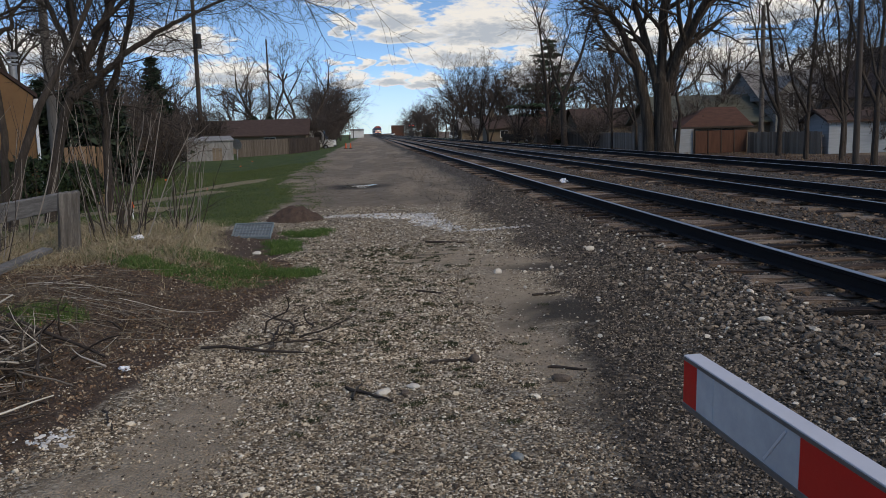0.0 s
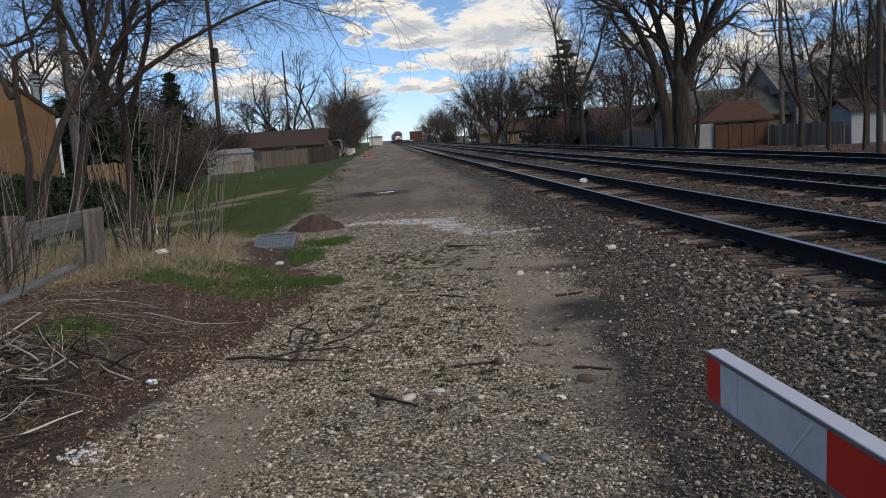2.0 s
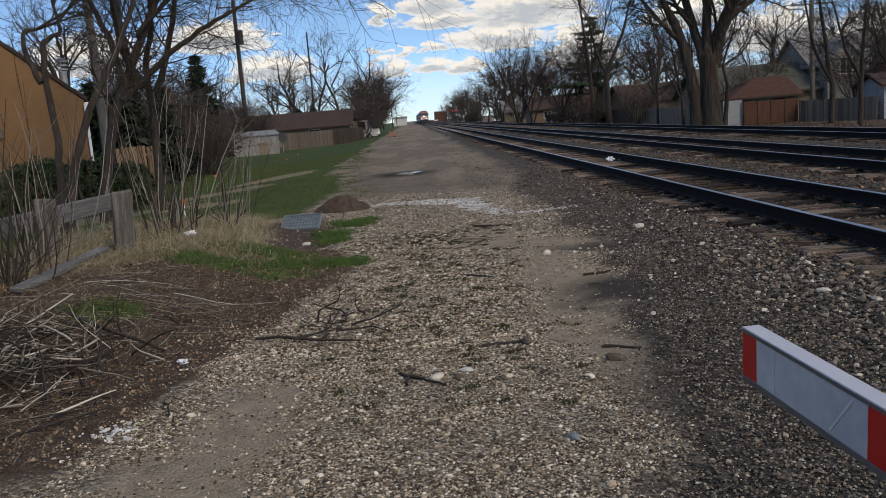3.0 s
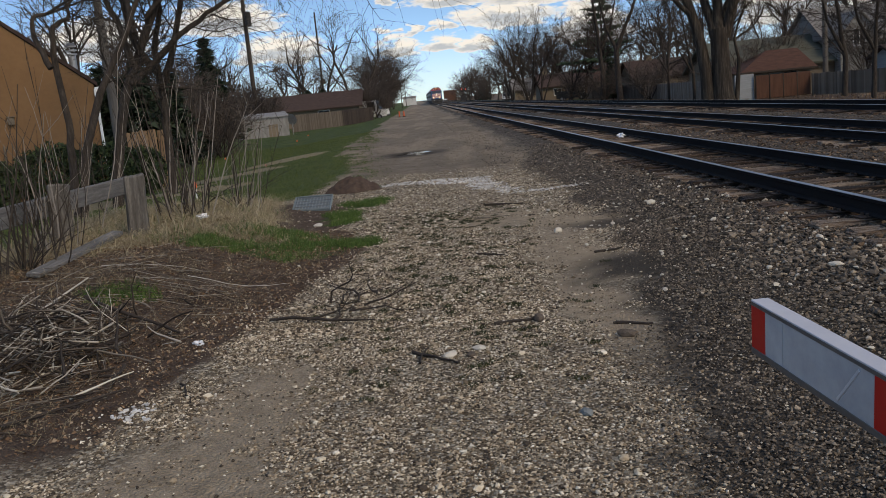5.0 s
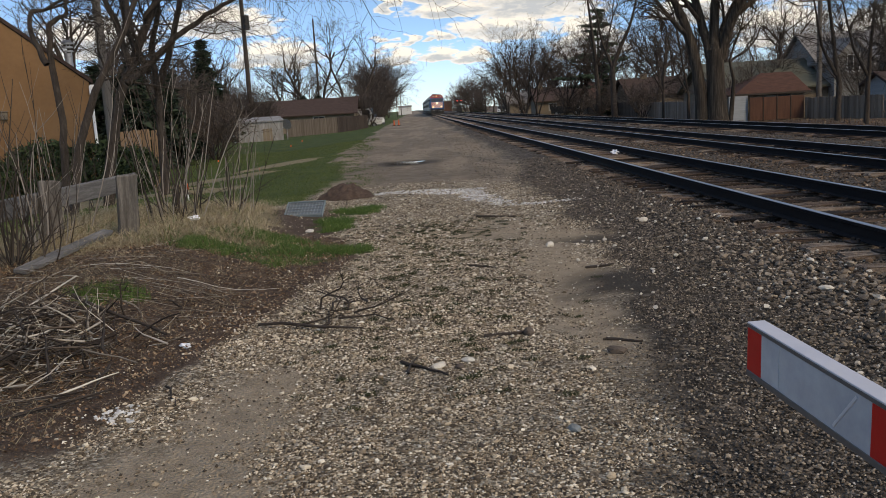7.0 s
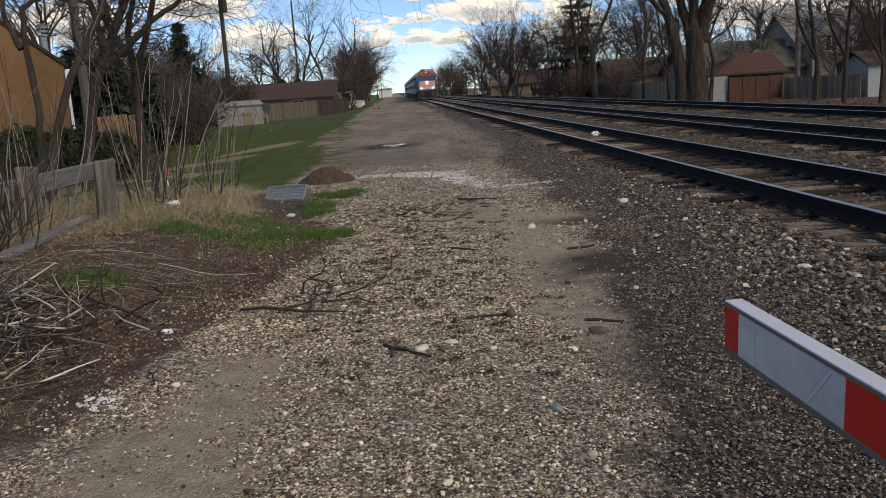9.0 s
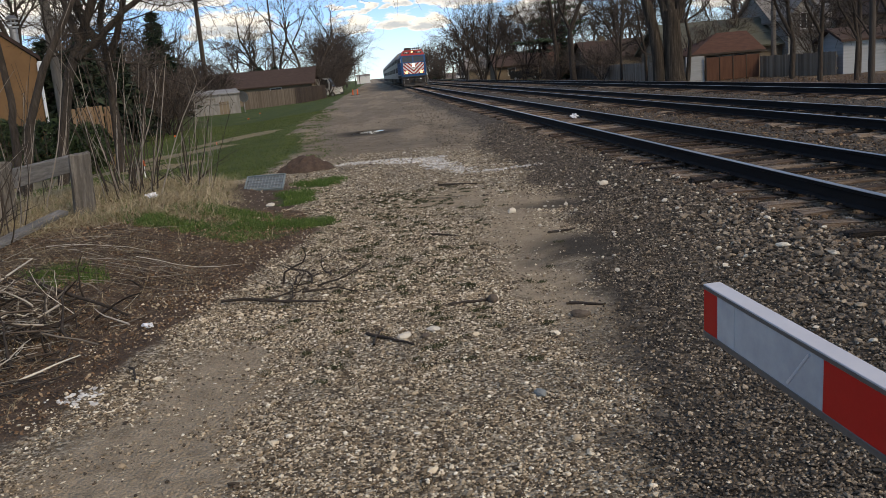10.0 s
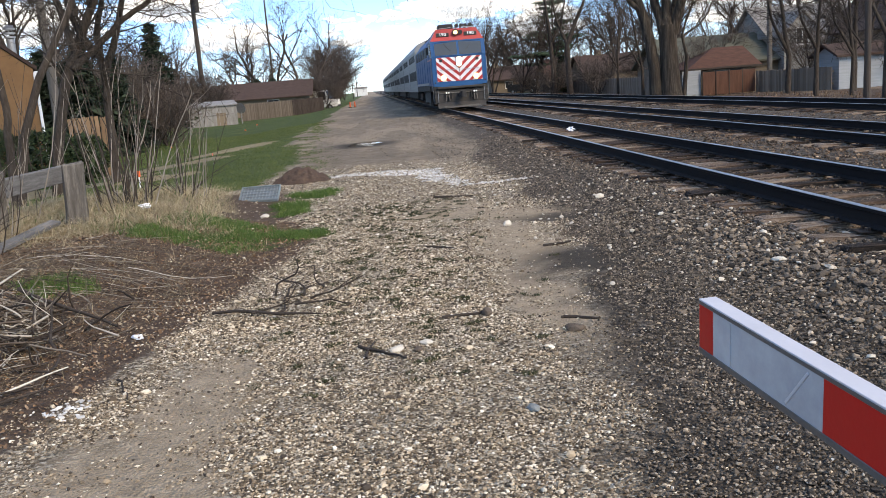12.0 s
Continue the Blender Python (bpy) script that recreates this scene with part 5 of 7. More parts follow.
def stem_tree(name, label, base, stems, spec, seed, bark, kid_every=0.45, kid_len=1.6, droop=0.0):
    """A tree whose main stems follow given lines, with side growth of its own."""
    rng = random.Random(seed)
    wood, twigs = Tubes(), Tubes()
    spec = dict(spec, droop=droop)
    for pts, r0, r1 in stems:
        pts = [np.array(p, float) for p in pts]
        fine = []
        for a, b in zip(pts[:-1], pts[1:]):
            for k in range(3):
                fine.append(a + (b - a) * k / 3 + np.array([rng.gauss(0, 0.012) for _ in range(3)]))
        fine.append(pts[-1])
        radii = np.linspace(r0, r1, len(fine))
        wood.add(fine, radii, 8)
        run = 0.0
        for i in range(len(fine) // 3, len(fine) - 1):
            seg = fine[i + 1] - fine[i]
            run += np.linalg.norm(seg)
            while run > kid_every:
                run -= kid_every
                axis = seg / np.linalg.norm(seg)
                side = np.cross(axis, [rng.gauss(0, 1) for _ in range(3)])
                side /= np.linalg.norm(side)
                nd = axis * 0.7 + side * 0.8
                grow(rng, wood, twigs, fine[i], nd / np.linalg.norm(nd), kid_len * rng.uniform(0.6, 1.4), max(radii[i] * 0.27, 0.009), 1, spec)
        end = fine[-1] - fine[-2]
        for _ in range(2):
            nd = end / np.linalg.norm(end) + np.array([rng.gauss(0, 0.3) for _ in range(3)])
            grow(rng, wood, twigs, fine[-1], nd / np.linalg.norm(nd), kid_len * 2.0, r1 * 0.9, 1, spec)
    tree = thing(name, label, "tree", pose(*base))
    part("trunk", wood.mesh("trunk"), bark, tree)
    part("crown", twigs.mesh("crown"), M_TWIG, tree, "bare drooping twigs")


def rel(base, pts, y=0.0):
    return [(x - base[0], y + (0.12 * i), z - base[2]) for i, (x, z) in enumerate(pts)]


def build_left_trees():
    near = tree_spec(levels=4, kids=[5, 7, 8], spread=[45, 45, 48], ratio=[0.6, 0.60, 0.55], first=[0.2, 0.12, 0.1], bend=0.17, up=0.05, thin=0.0048, woody=1, seg=0.4)
    b = (-8.25, 19.0, float(ground_z(-8.25, 19)))
    stem_tree("tree", "small crooked bare tree before an ochre wall", b,
              [(rel(b, [(-8.25, -0.4), (-8.2, 1.2), (-8.18, 1.92), (-8.31, 3.23), (-8.34, 3.74), (-8.37, 4.1), (-8.2, 4.32), (-8.0, 4.42), (-8.05, 4.7)]), 0.10, 0.042),
               (rel(b, [(-8.31, 3.2), (-8.57, 3.75), (-8.71, 4.14), (-8.67, 4.46), (-8.42, 4.5)], 0.1), 0.075, 0.04)], near, 31, M_BARK, 0.9, 0.8)
    b = (-7.6, 18.0, float(ground_z(-7.6, 18)))
    stem_tree("tree", "leaning bare tree with long thin limbs", b,
              [(rel(b, [(-7.75, -0.4), (-7.45, 1.27), (-6.99, 2.49), (-6.6, 3.2), (-6.21, 3.91), (-5.87, 4.73), (-5.5, 6.0)]), 0.105, 0.05)], near, 32, M_BARK, 0.48, 1.6, 0.1)
    b = (-7.5, 20.0, float(ground_z(-7.5, 20)))
    stem_tree("tree", "large bare tree with a long drooping limb over the lawn", b,
              [(rel(b, [(-7.65, -0.5), (-7.5, 0.77), (-7.13, 2.4), (-6.59, 3.59), (-6.21, 4.37), (-5.72, 5.4), (-5.4, 7.0)]), 0.15, 0.07),
               (rel(b, [(-6.78, 3.2), (-6.99, 4.28), (-7.37, 5.09), (-7.9, 6.4)], 0.1), 0.085, 0.045),
               (rel(b, [(-6.9, 2.75), (-6.29, 3.23), (-5.75, 3.74), (-5.1, 4.17), (-4.52, 4.54), (-3.88, 4.84), (-2.9, 5.25)], 0.2), 0.09, 0.03),
               (rel(b, [(-6.3, 4.3), (-5.6, 5.0), (-4.6, 5.7), (-3.6, 6.2)], 0.2), 0.065, 0.03),
               (rel(b, [(-6.5, 3.9), (-6.6, 5.0), (-6.2, 6.4)], -0.3), 0.08, 0.04)], near, 33, M_BARK, 0.27, 1.8, 0.34)
    b = (-6.45, 21.0, float(ground_z(-6.45, 21)))
    stem_tree("tree", "upright bare tree with many ascending limbs", b,
              [(rel(b, [(-6.5, -0.5), (-6.5, 0.8), (-6.47, 2.37), (-6.55, 3.66), (-6.3, 4.62), (-6.27, 6.5)]), 0.125, 0.05),
               (rel(b, [(-6.48, 2.6), (-6.05, 3.6), (-5.7, 4.8), (-5.6, 6.2)], 0.2), 0.1, 0.05),
               (rel(b, [(-6.5, 3.0), (-7.0, 4.1), (-7.1, 5.3)], -0.2), 0.09, 0.05)], near, 34, M_BARK, 0.40, 1.7, 0.16)


    mid = tree_spec(levels=4, kids=[6, 6, 5], spread=[45, 45, 48], ratio=[0.6, 0.6, 0.55], first=[0.2, 0.12, 0.1], bend=0.14, up=0.04, thin=0.012, woody=1, seg=0.6)
    for k, (x, y, h, lean, r) in enumerate(((24.2, 44, 8, 0.6, 0.16), (25.6, 50, 9, -0.8, 0.2), (24.8, 41.5, 7.5, -0.3, 0.13), (23.2, 36, 9, 0.5, 0.17), (22.6, 33.5, 8, -0.6, 0.13), (27.5, 46, 9, 0.4, 0.18), (21.6, 66, 8, -0.9, 0.15), (22.5, 76, 8, 0.5, 0.14), (24, 39, 6.5, 1.2, 0.1))):
        b = (x, y, float(ground_z(x, y)))
        stem_tree("tree", "slender dark bare tree beyond the tracks", b,
                  [([(0, 0, -0.4), (0.05, 0, h * 0.25), (lean * 0.3, 0.1, h * 0.5), (lean, 0.2, h)], r, r * 0.35),
                   ([(lean * 0.15, 0, h * 0.3), (lean * 0.15 - 0.8, 0.2, h * 0.5), (lean * 0.1 - 1.3, 0.3, h * 0.8)], r * 0.6, r * 0.25)], mid, 35 + k, M_BARK, 0.6, 2.0)


build_left_trees()


def build_pine_side_trees():
    spec = tree_spec(levels=4, kids=[6, 7, 7], spread=[45, 45, 48], ratio=[0.6, 0.6, 0.55], first=[0.2, 0.12, 0.1], bend=0.16, up=0.04, thin=0.014, woody=1, seg=0.7)
    for k, (x, y, line, r) in enumerate(((21.8, 100, [(0, -0.4), (0.0, 3.0), (-0.15, 6.0), (-0.5, 10.4), (-0.9, 14.0)], 0.34), (21.4, 90, [(0, -0.4), (-0.1, 2.6), (-0.1, 5.4), (0.8, 7.4), (1.9, 9.5), (2.6, 12.0)], 0.36))):
        pts = [(u, 0.1 * i, v) for i, (u, v) in enumerate(line)]
        fork = [pts[2], (pts[2][0] + 1.3, 0.3, pts[2][2] + 2.0), (pts[2][0] + 2.2, 0.5, pts[2][2] + 5.5)] if k == 0 else [pts[2], (pts[2][0] - 0.9, 0.3, pts[2][2] + 2.2), (pts[2][0] - 1.5, 0.5, pts[2][2] + 5.5)]
        stem_tree("tree", "tall bare tree with a crooked trunk beside a white pine", (x, y, float(ground_z(x, y))), [(pts, r, 0.10), (fork, r * 0.55, 0.07)], spec, 61 + k, M_BARK, 0.7, 2.6)


build_pine_side_trees()


def build_saplings():
    """Pale leafless shoots in clumps along the old guard rail."""
    rng = random.Random(41)
    for cx, cy, n, h, label in ((-3.3, 10.7, 26, 2.0, "clump of pale leafless shoots beside a post"), (-3.7, 11.6, 17, 2.5, "clump of tall pale leafless shoots"), (-2.9, 12.2, 22, 1.5, "clump of thin leafless shoots"),
                                (-4.7, 10.2, 7, 2.4, "clump of tall pale shoots"), (-5.6, 12.5, 8, 3.0, "clump of tall pale shoots before the wall"), (-4.3, 8.4, 26, 1.6, "brown leafless shoots at the guard rail"),
                                (-4.1, 7.5, 20, 1.2, "brown leafless shoots on the bank"), (-4.35, 7.3, 6, 2.6, "few long pale canes on the bank"), (-6.6, 16.4, 8, 3.0, "clump of tall pale shoots under a tree")):
        sh = thing("shrub", label, "shrub", pose(cx, cy, float(ground_z(cx, cy))), group="leafless shoots")
        for _ in range(n):
            one = Tubes()
            a, s = rng.uniform(0, 6.28), rng.uniform(0, 0.4)
            d = np.array((math.cos(a) * s * 0.9 + rng.gauss(0, 0.13), math.sin(a) * s * 0.9 + rng.gauss(0, 0.13), 1.0))
            q = np.array((math.cos(a) * s, math.sin(a) * s, -0.15))
            pts, L = [q], h * rng.uniform(0.4, 1.1)
            for i in range(7):
                d = d + np.array((rng.gauss(0, 0.10), rng.gauss(0, 0.10), 0.08))
                q = q + d / np.linalg.norm(d) * L / 7
                pts.append(q)
                if i > 1 and rng.random() < 0.45:
                    e = d / np.linalg.norm(d) + np.array((rng.gauss(0, 0.5), rng.gauss(0, 0.5), 0.1))
                    one.add([q, q + e * L * 0.1, q + e * L * 0.2 + np.array((0, 0, 0.05))], [0.004, 0.003, 0.0015], 3)
            one.add(pts, np.linspace(rng.uniform(0.006, 0.0145), 0.003, 8), 5)
            part("shoot", one.mesh("shoot"), M_BARKPALE if h > 1.3 and rng.random() < 0.55 else M_TWIG, sh)
        for _ in range(10 if h < 2.2 else 0):   # low arching side stems
            one, a, L = Tubes(), rng.uniform(0, 6.28), rng.uniform(0.5, 1.0)
            one.add([(math.cos(a) * L * u, math.sin(a) * L * u, -0.08 + L * (0.95 * u - 0.35 * u * u)) for u in (0, 0.2, 0.45, 0.7, 1.0)], [0.007, 0.006, 0.005, 0.004, 0.002], 4)
            part("side_stem", one.mesh("side_stem"), M_TWIG, sh)


build_saplings()


def conifer(name, seed, height, width, label, layered=False, mat=None):
    rng = random.Random(seed)
    wood = Tubes()
    wood.add([(0, 0, -0.2), (0.02, 0, height * 0.5), (0, 0, height)], [height * 0.022, height * 0.014, 0.02], 7)
    V, F = [], []
    tiers = int(height * (1.7 if layered else 3.2))
    for i in range(tiers):
        low = 0.3 if layered else 0.12
        s = low + (1 - low) * (i + rng.random() * 0.6) / tiers
        z = height * s
        reach = width * (1 - s) ** (0.4 if layered else 0.8) * rng.uniform(0.35 if layered else 0.6, 1.15) * (0.95 if layered else 1) + 0.15
        lean_a = rng.uniform(0, 6.28)
        for k in range(2 if layered else 9):
            a = rng.gauss(lean_a, 0.9) if layered else rng.uniform(0, 6.28)
            d = np.array((math.cos(a), math.sin(a), 0.05 if layered else -0.25)) * (rng.uniform(0.5, 1.0) if layered else 1)
            z = height * s + (rng.gauss(0, 0.28) if layered else 0)
            tip = np.array((0, 0, z)) + d * reach
            wood.add([(0, 0, z), (d[0] * reach * 0.5, d[1] * reach * 0.5, z + d[2] * reach * 0.4 + (0.1 if layered else 0)), tip], [0.03, 0.02, 0.006], 3)
            for _ in range(int(reach * (80 if layered else 30)) + 8):
                u = rng.uniform(0.25, 1.05)
                c = np.array((0, 0, z)) + d * reach * u + np.array((rng.gauss(0, 0.13) * reach * 0.6, rng.gauss(0, 0.13) * reach * 0.6, rng.gauss(0, 0.05) + (0.12 if layered else -0.04)))
                sz = rng.uniform(0.09, 0.26) if layered else rng.uniform(0.07, 0.2)
                n0 = len(V)
                q = [np.array((rng.gauss(0, 1), rng.gauss(0, 1), rng.gauss(0, 0.55))) * sz for _ in range(3)]
                V.extend([c + w for w in q])
                F.append((n0, n0 + 1, n0 + 2))
    tree = thing(name, label, "tree")
    part("trunk", wood.mesh("trunk"), M_BARK, tree)
    part("crown", fast_mesh("crown", np.array(V), np.array(F)), mat or M_NEEDLE, tree, "dark green needles")
    return tree


def build_conifers():
    a = conifer("conifer", 51, 7.6, 2.2, "dark spruce behind the bare trees")
    put(a, -14.5, 60, 0, True, dz=0.3)
    put(a, -15.9, 43, 120, dz=-2.2)
    put(a, -13.4, 41, 70, dz=-2.2)
    put(a, -12.4, 43, 10, dz=-2.8)
    put(a, -14.4, 42, 200, dz=-2.8)
    b = conifer("conifer", 52, 5.2, 2.3, "dark green pine above a roof")
    put(b, -16.0, 124, 0, True)
    put(b, -14.0, 127, 90)
    put(b, 19.5, 262, 0)
    c = conifer("conifer", 53, 14.0, 6.6, "white pine with level tiered boughs", True, M_PINE)
    put(c, 25.6, 117, 0, True)
    d = conifer("conifer", 54, 4.6, 2.0, "dark bushy cedar behind a fence")
    put(d, 23.6, 103, 0, True)
    put(c, 42, 52, 140)


build_conifers()


def leafy_shrub(x, y, w, d, h, seed):
    rng = np.random.default_rng(seed)
    n = 5200
    p = rng.normal(0, 1, (n, 3))
    p /= np.linalg.norm(p, axis=1, keepdims=True)
    r = rng.uniform(0.55, 1.0, (n, 1)) ** 0.5 * (0.85 + 0.3 * vnoise(p[:, :1] * 3 + 5, p[:, 1:2] * 3 + p[:, 2:3] * 2, seed))
    c = p * r * np.array((w / 2, d / 2, h / 2)) + np.array((0, 0, h * 0.45))
    q = rng.normal(0, 0.055, (n, 3, 3)) + c[:, None]
    q[..., 2] = np.maximum(q[..., 2], -0.05)
    sh = thing("shrub", "low dark evergreen shrub against an ochre wall", "shrub", pose(x, y, float(ground_z(x, y))), group="evergreen shrubs")
    part("foliage", fast_mesh("foliage", q.reshape(-1, 3), np.arange(3 * n).reshape(-1, 3)), M_SHRUB, sh)
    t = Tubes()
    for k in range(9):
        a = rng.uniform(0, 6.28)
        t.add([(0.1 * math.cos(a), 0.1 * math.sin(a), -0.1), (0.3 * w * math.cos(a) * 0.5, 0.3 * d * math.sin(a), h * 0.4), (0.4 * w * math.cos(a), 0.4 * d * math.sin(a), h * 0.7)], [0.02, 0.015, 0.006], 4)
    part("stems", t.mesh("stems"), M_TWIG, sh)


for k, (x, y, w, d, h) in enumerate(((-11.4, 25.4, 2.6, 1.4, 1.9), (-9.9, 25.6, 2.2, 1.4, 1.8), (-13.0, 24.6, 2.0, 1.3, 1.5), (-8.8, 25.8, 1.4, 1.2, 1.5))):
    leafy_shrub(x, y, w, d, h, 90 + k)


# ---- grass, leaves, sticks ----
def blades(name, x, y, h, w, mat, label, lean, seed):
    rng = np.random.default_rng(seed)
    n = len(x)
    z = ground_z(x, y) - 0.01
    a = rng.uniform(0, 2 * np.pi, n)
    u = np.stack([np.cos(a), np.sin(a), np.zeros(n)], -1) * (w / 2)[:, None]
    lean_v = np.stack([rng.normal(0, lean, n), rng.normal(0, lean, n), np.ones(n)], -1)
    lean_v /= np.linalg.norm(lean_v, axis=1, keepdims=True)
    base = np.stack([x, y, z], -1)
    mid = base + lean_v * (h * 0.6)[:, None]
    bend = np.stack([rng.normal(0, lean, n), rng.normal(0, lean, n), np.full(n, 0.35)], -1)
    tip = mid + bend * (h * 0.5)[:, None]
    V = np.stack([base - u, base + u, mid + u * 0.7, mid - u * 0.7, tip], 1).reshape(-1, 3)
    i = 5 * np.arange(n)[:, None]
    F = np.concatenate([i + np.array((0, 1, 2)), i + np.array((0, 2, 3)), i + np.array((3, 2, 4))])
    return tagged(part(name, fast_mesh(name, V, F), mat), label, "grass", kind="stuff")


def build_grass():
    rng = np.random.default_rng(100)
    # green tufts on the bank
    n = 130000
    x, y = rng.uniform(-3.3, -0.2, n), rng.uniform(5.9, 14.5, n)
    keep = zones(x, y)[0] * (0.3 + 1.3 * step(0.38, 0.6, fbm(x * 2.6, y * 2.6, 77))) > rng.uniform(0.25, 1.0, n)
    x, y = x[keep], y[keep]
    blades("green_grass", x, y, rng.uniform(0.04, 0.14, len(x)), np.full(len(x), 0.006), M_GREEN, "fresh green grass on the bank", 0.35, 101)
    # dry grass on the bank
    n = 60000
    x, y = rng.uniform(-5.6, -0.9, n), rng.uniform(7.6, 15.5, n)
    keep = zones(x, y)[3] > rng.uniform(0.2, 1.0, n)
    x, y = x[keep], y[keep]
    blades("dry_grass", x, y, rng.uniform(0.08, 0.42, len(x)) * (0.5 + 0.8 * fbm(x * 1.5, y * 1.5, 71)), np.full(len(x), 0.006), M_STRAW, "matted dry grass on the bank", 1.5, 102)
    pick = rng.uniform(0, 1, len(x)) < 0.3 * step(0.45, 0.62, fbm(x * 1.2, y * 1.2, 73))
    blades("green_grass", x[pick] + 0.02, y[pick], rng.uniform(0.05, 0.2, pick.sum()), np.full(pick.sum(), 0.006), M_GREEN, "green blades among the dry grass", 0.6, 108)
    n = 16000
    x, y = rng.uniform(-5.0, -1.2, n), rng.uniform(3.2, 10.0, n)
    keep = (soil_edge(y) - 0.25 - x > rng.exponential(0.5, n)) & (fbm(x * 1.6, y * 1.6, 51) > rng.uniform(0.2, 0.7, n))
    x, y = x[keep], y[keep]
    blades("dead_stalks", x, y, rng.uniform(0.05, 0.26, len(x)), np.full(len(x), 0.004), M_STRAW, "dead grass stalks among the brush", 2.2, 103)
    # lawn
    n = 60000
    u = rng.uniform(0, 1, n) ** 1.5
    x, y = -13 + 11.3 * rng.uniform(0, 1, n), 15.5 + 38 * u
    zz = zones(x, y)
    keep = (zz[0] > rng.uniform(0.3, 0.9, n)) & (zz[3] < 0.5)
    x, y = x[keep], y[keep]
    blades("lawn", x, y, rng.uniform(0.03, 0.075, len(x)), 0.008 + 0.0004 * y, M_LAWN, "mown spring lawn", 0.4, 104)
    n = 16000
    y = 16 + 40 * rng.uniform(0, 1, n) ** 1.6
    x = lawn_edge(y) + rng.normal(0.25, 0.4, n)
    keep = fbm(x * 2, y * 1.2, 61) > 0.5
    x, y = x[keep], y[keep]
    blades("verge_grass", x, y, rng.uniform(0.02, 0.07, len(x)), 0.008 + 0.0004 * y, M_LAWN, "ragged grass at the edge of the lane", 0.5, 107)
    # weeds in the lane
    V = []
    for k in range(430):
        V.append((rng.normal(0.25, 0.55), 3.2 + 8.5 * rng.uniform(0, 1) ** 0.65, rng.integers(25, 120)))
    x = np.concatenate([c[0] + rng.normal(0, 0.026, c[2]) for c in V])
    y = np.concatenate([c[1] + rng.normal(0, 0.022, c[2]) for c in V])
    blades("lane_weeds", x, y, rng.uniform(0.015, 0.048, len(x)), np.full(len(x), 0.010), material("dull weeds", two((0.022, 0.026, 0.011), (0.060, 0.064, 0.028)), 3, 0.9, 0.0, island=0.6), "small dull weeds rooted in the gravel", 0.8, 105)
    # weeds beyond the tracks
    n = 8000
    x, y = rng.uniform(16.8, 27, n), rng.uniform(28, 120, n)
    blades("embankment_weeds", x, y, rng.uniform(0.05, 0.3, n), np.full(n, 0.03), M_LEAF, "dead weeds beyond the tracks", 0.5, 106)


build_grass()


def build_leaf_litter():
    rng = np.random.default_rng(110)
    n = 44000
    x, y = rng.uniform(-4.2, -0.6, n), rng.uniform(2.2, 10.5, n)
    keep = zones(x, y)[4] > rng.uniform(0.3, 1.1, n)
    x, y = x[keep], y[keep]
    n = len(x)
    z = ground_z(x, y) + rng.uniform(0.003, 0.02, n)
    a, s = rng.uniform(0, 6.28, n), 0.005 + 0.014 * rng.uniform(0, 1, n) ** 2.2
    c = np.stack([x, y, z], -1)
    u = np.stack([np.cos(a), np.sin(a), rng.normal(0, 0.35, n)], -1) * s[:, None]
    w = np.stack([-np.sin(a), np.cos(a), rng.normal(0, 0.35, n)], -1) * (s * 0.55)[:, None]
    V = np.stack([c - u, c - w, c + u, c + w + np.stack([np.zeros(n), np.zeros(n), s * 0.6], -1)], 1).reshape(-1, 3)
    tagged(part("leaf_litter", fast_mesh("leaf_litter", V, np.arange(4 * n).reshape(-1, 4)), M_LEAF), "brown dead leaves on dark soil", "leaves", kind="stuff")


build_leaf_litter()


def crooked(rng, p, d, L, k, bend):
    pts, q, d = [np.array(p, float)], np.array(p, float), np.array(d, float)
    for _ in range(k):
        d = d + np.array([rng.gauss(0, bend) for _ in range(3)]) * np.array((1, 1, 0.4))
        q = q + d / np.linalg.norm(d) * L / k
        pts.append(q)
    return pts


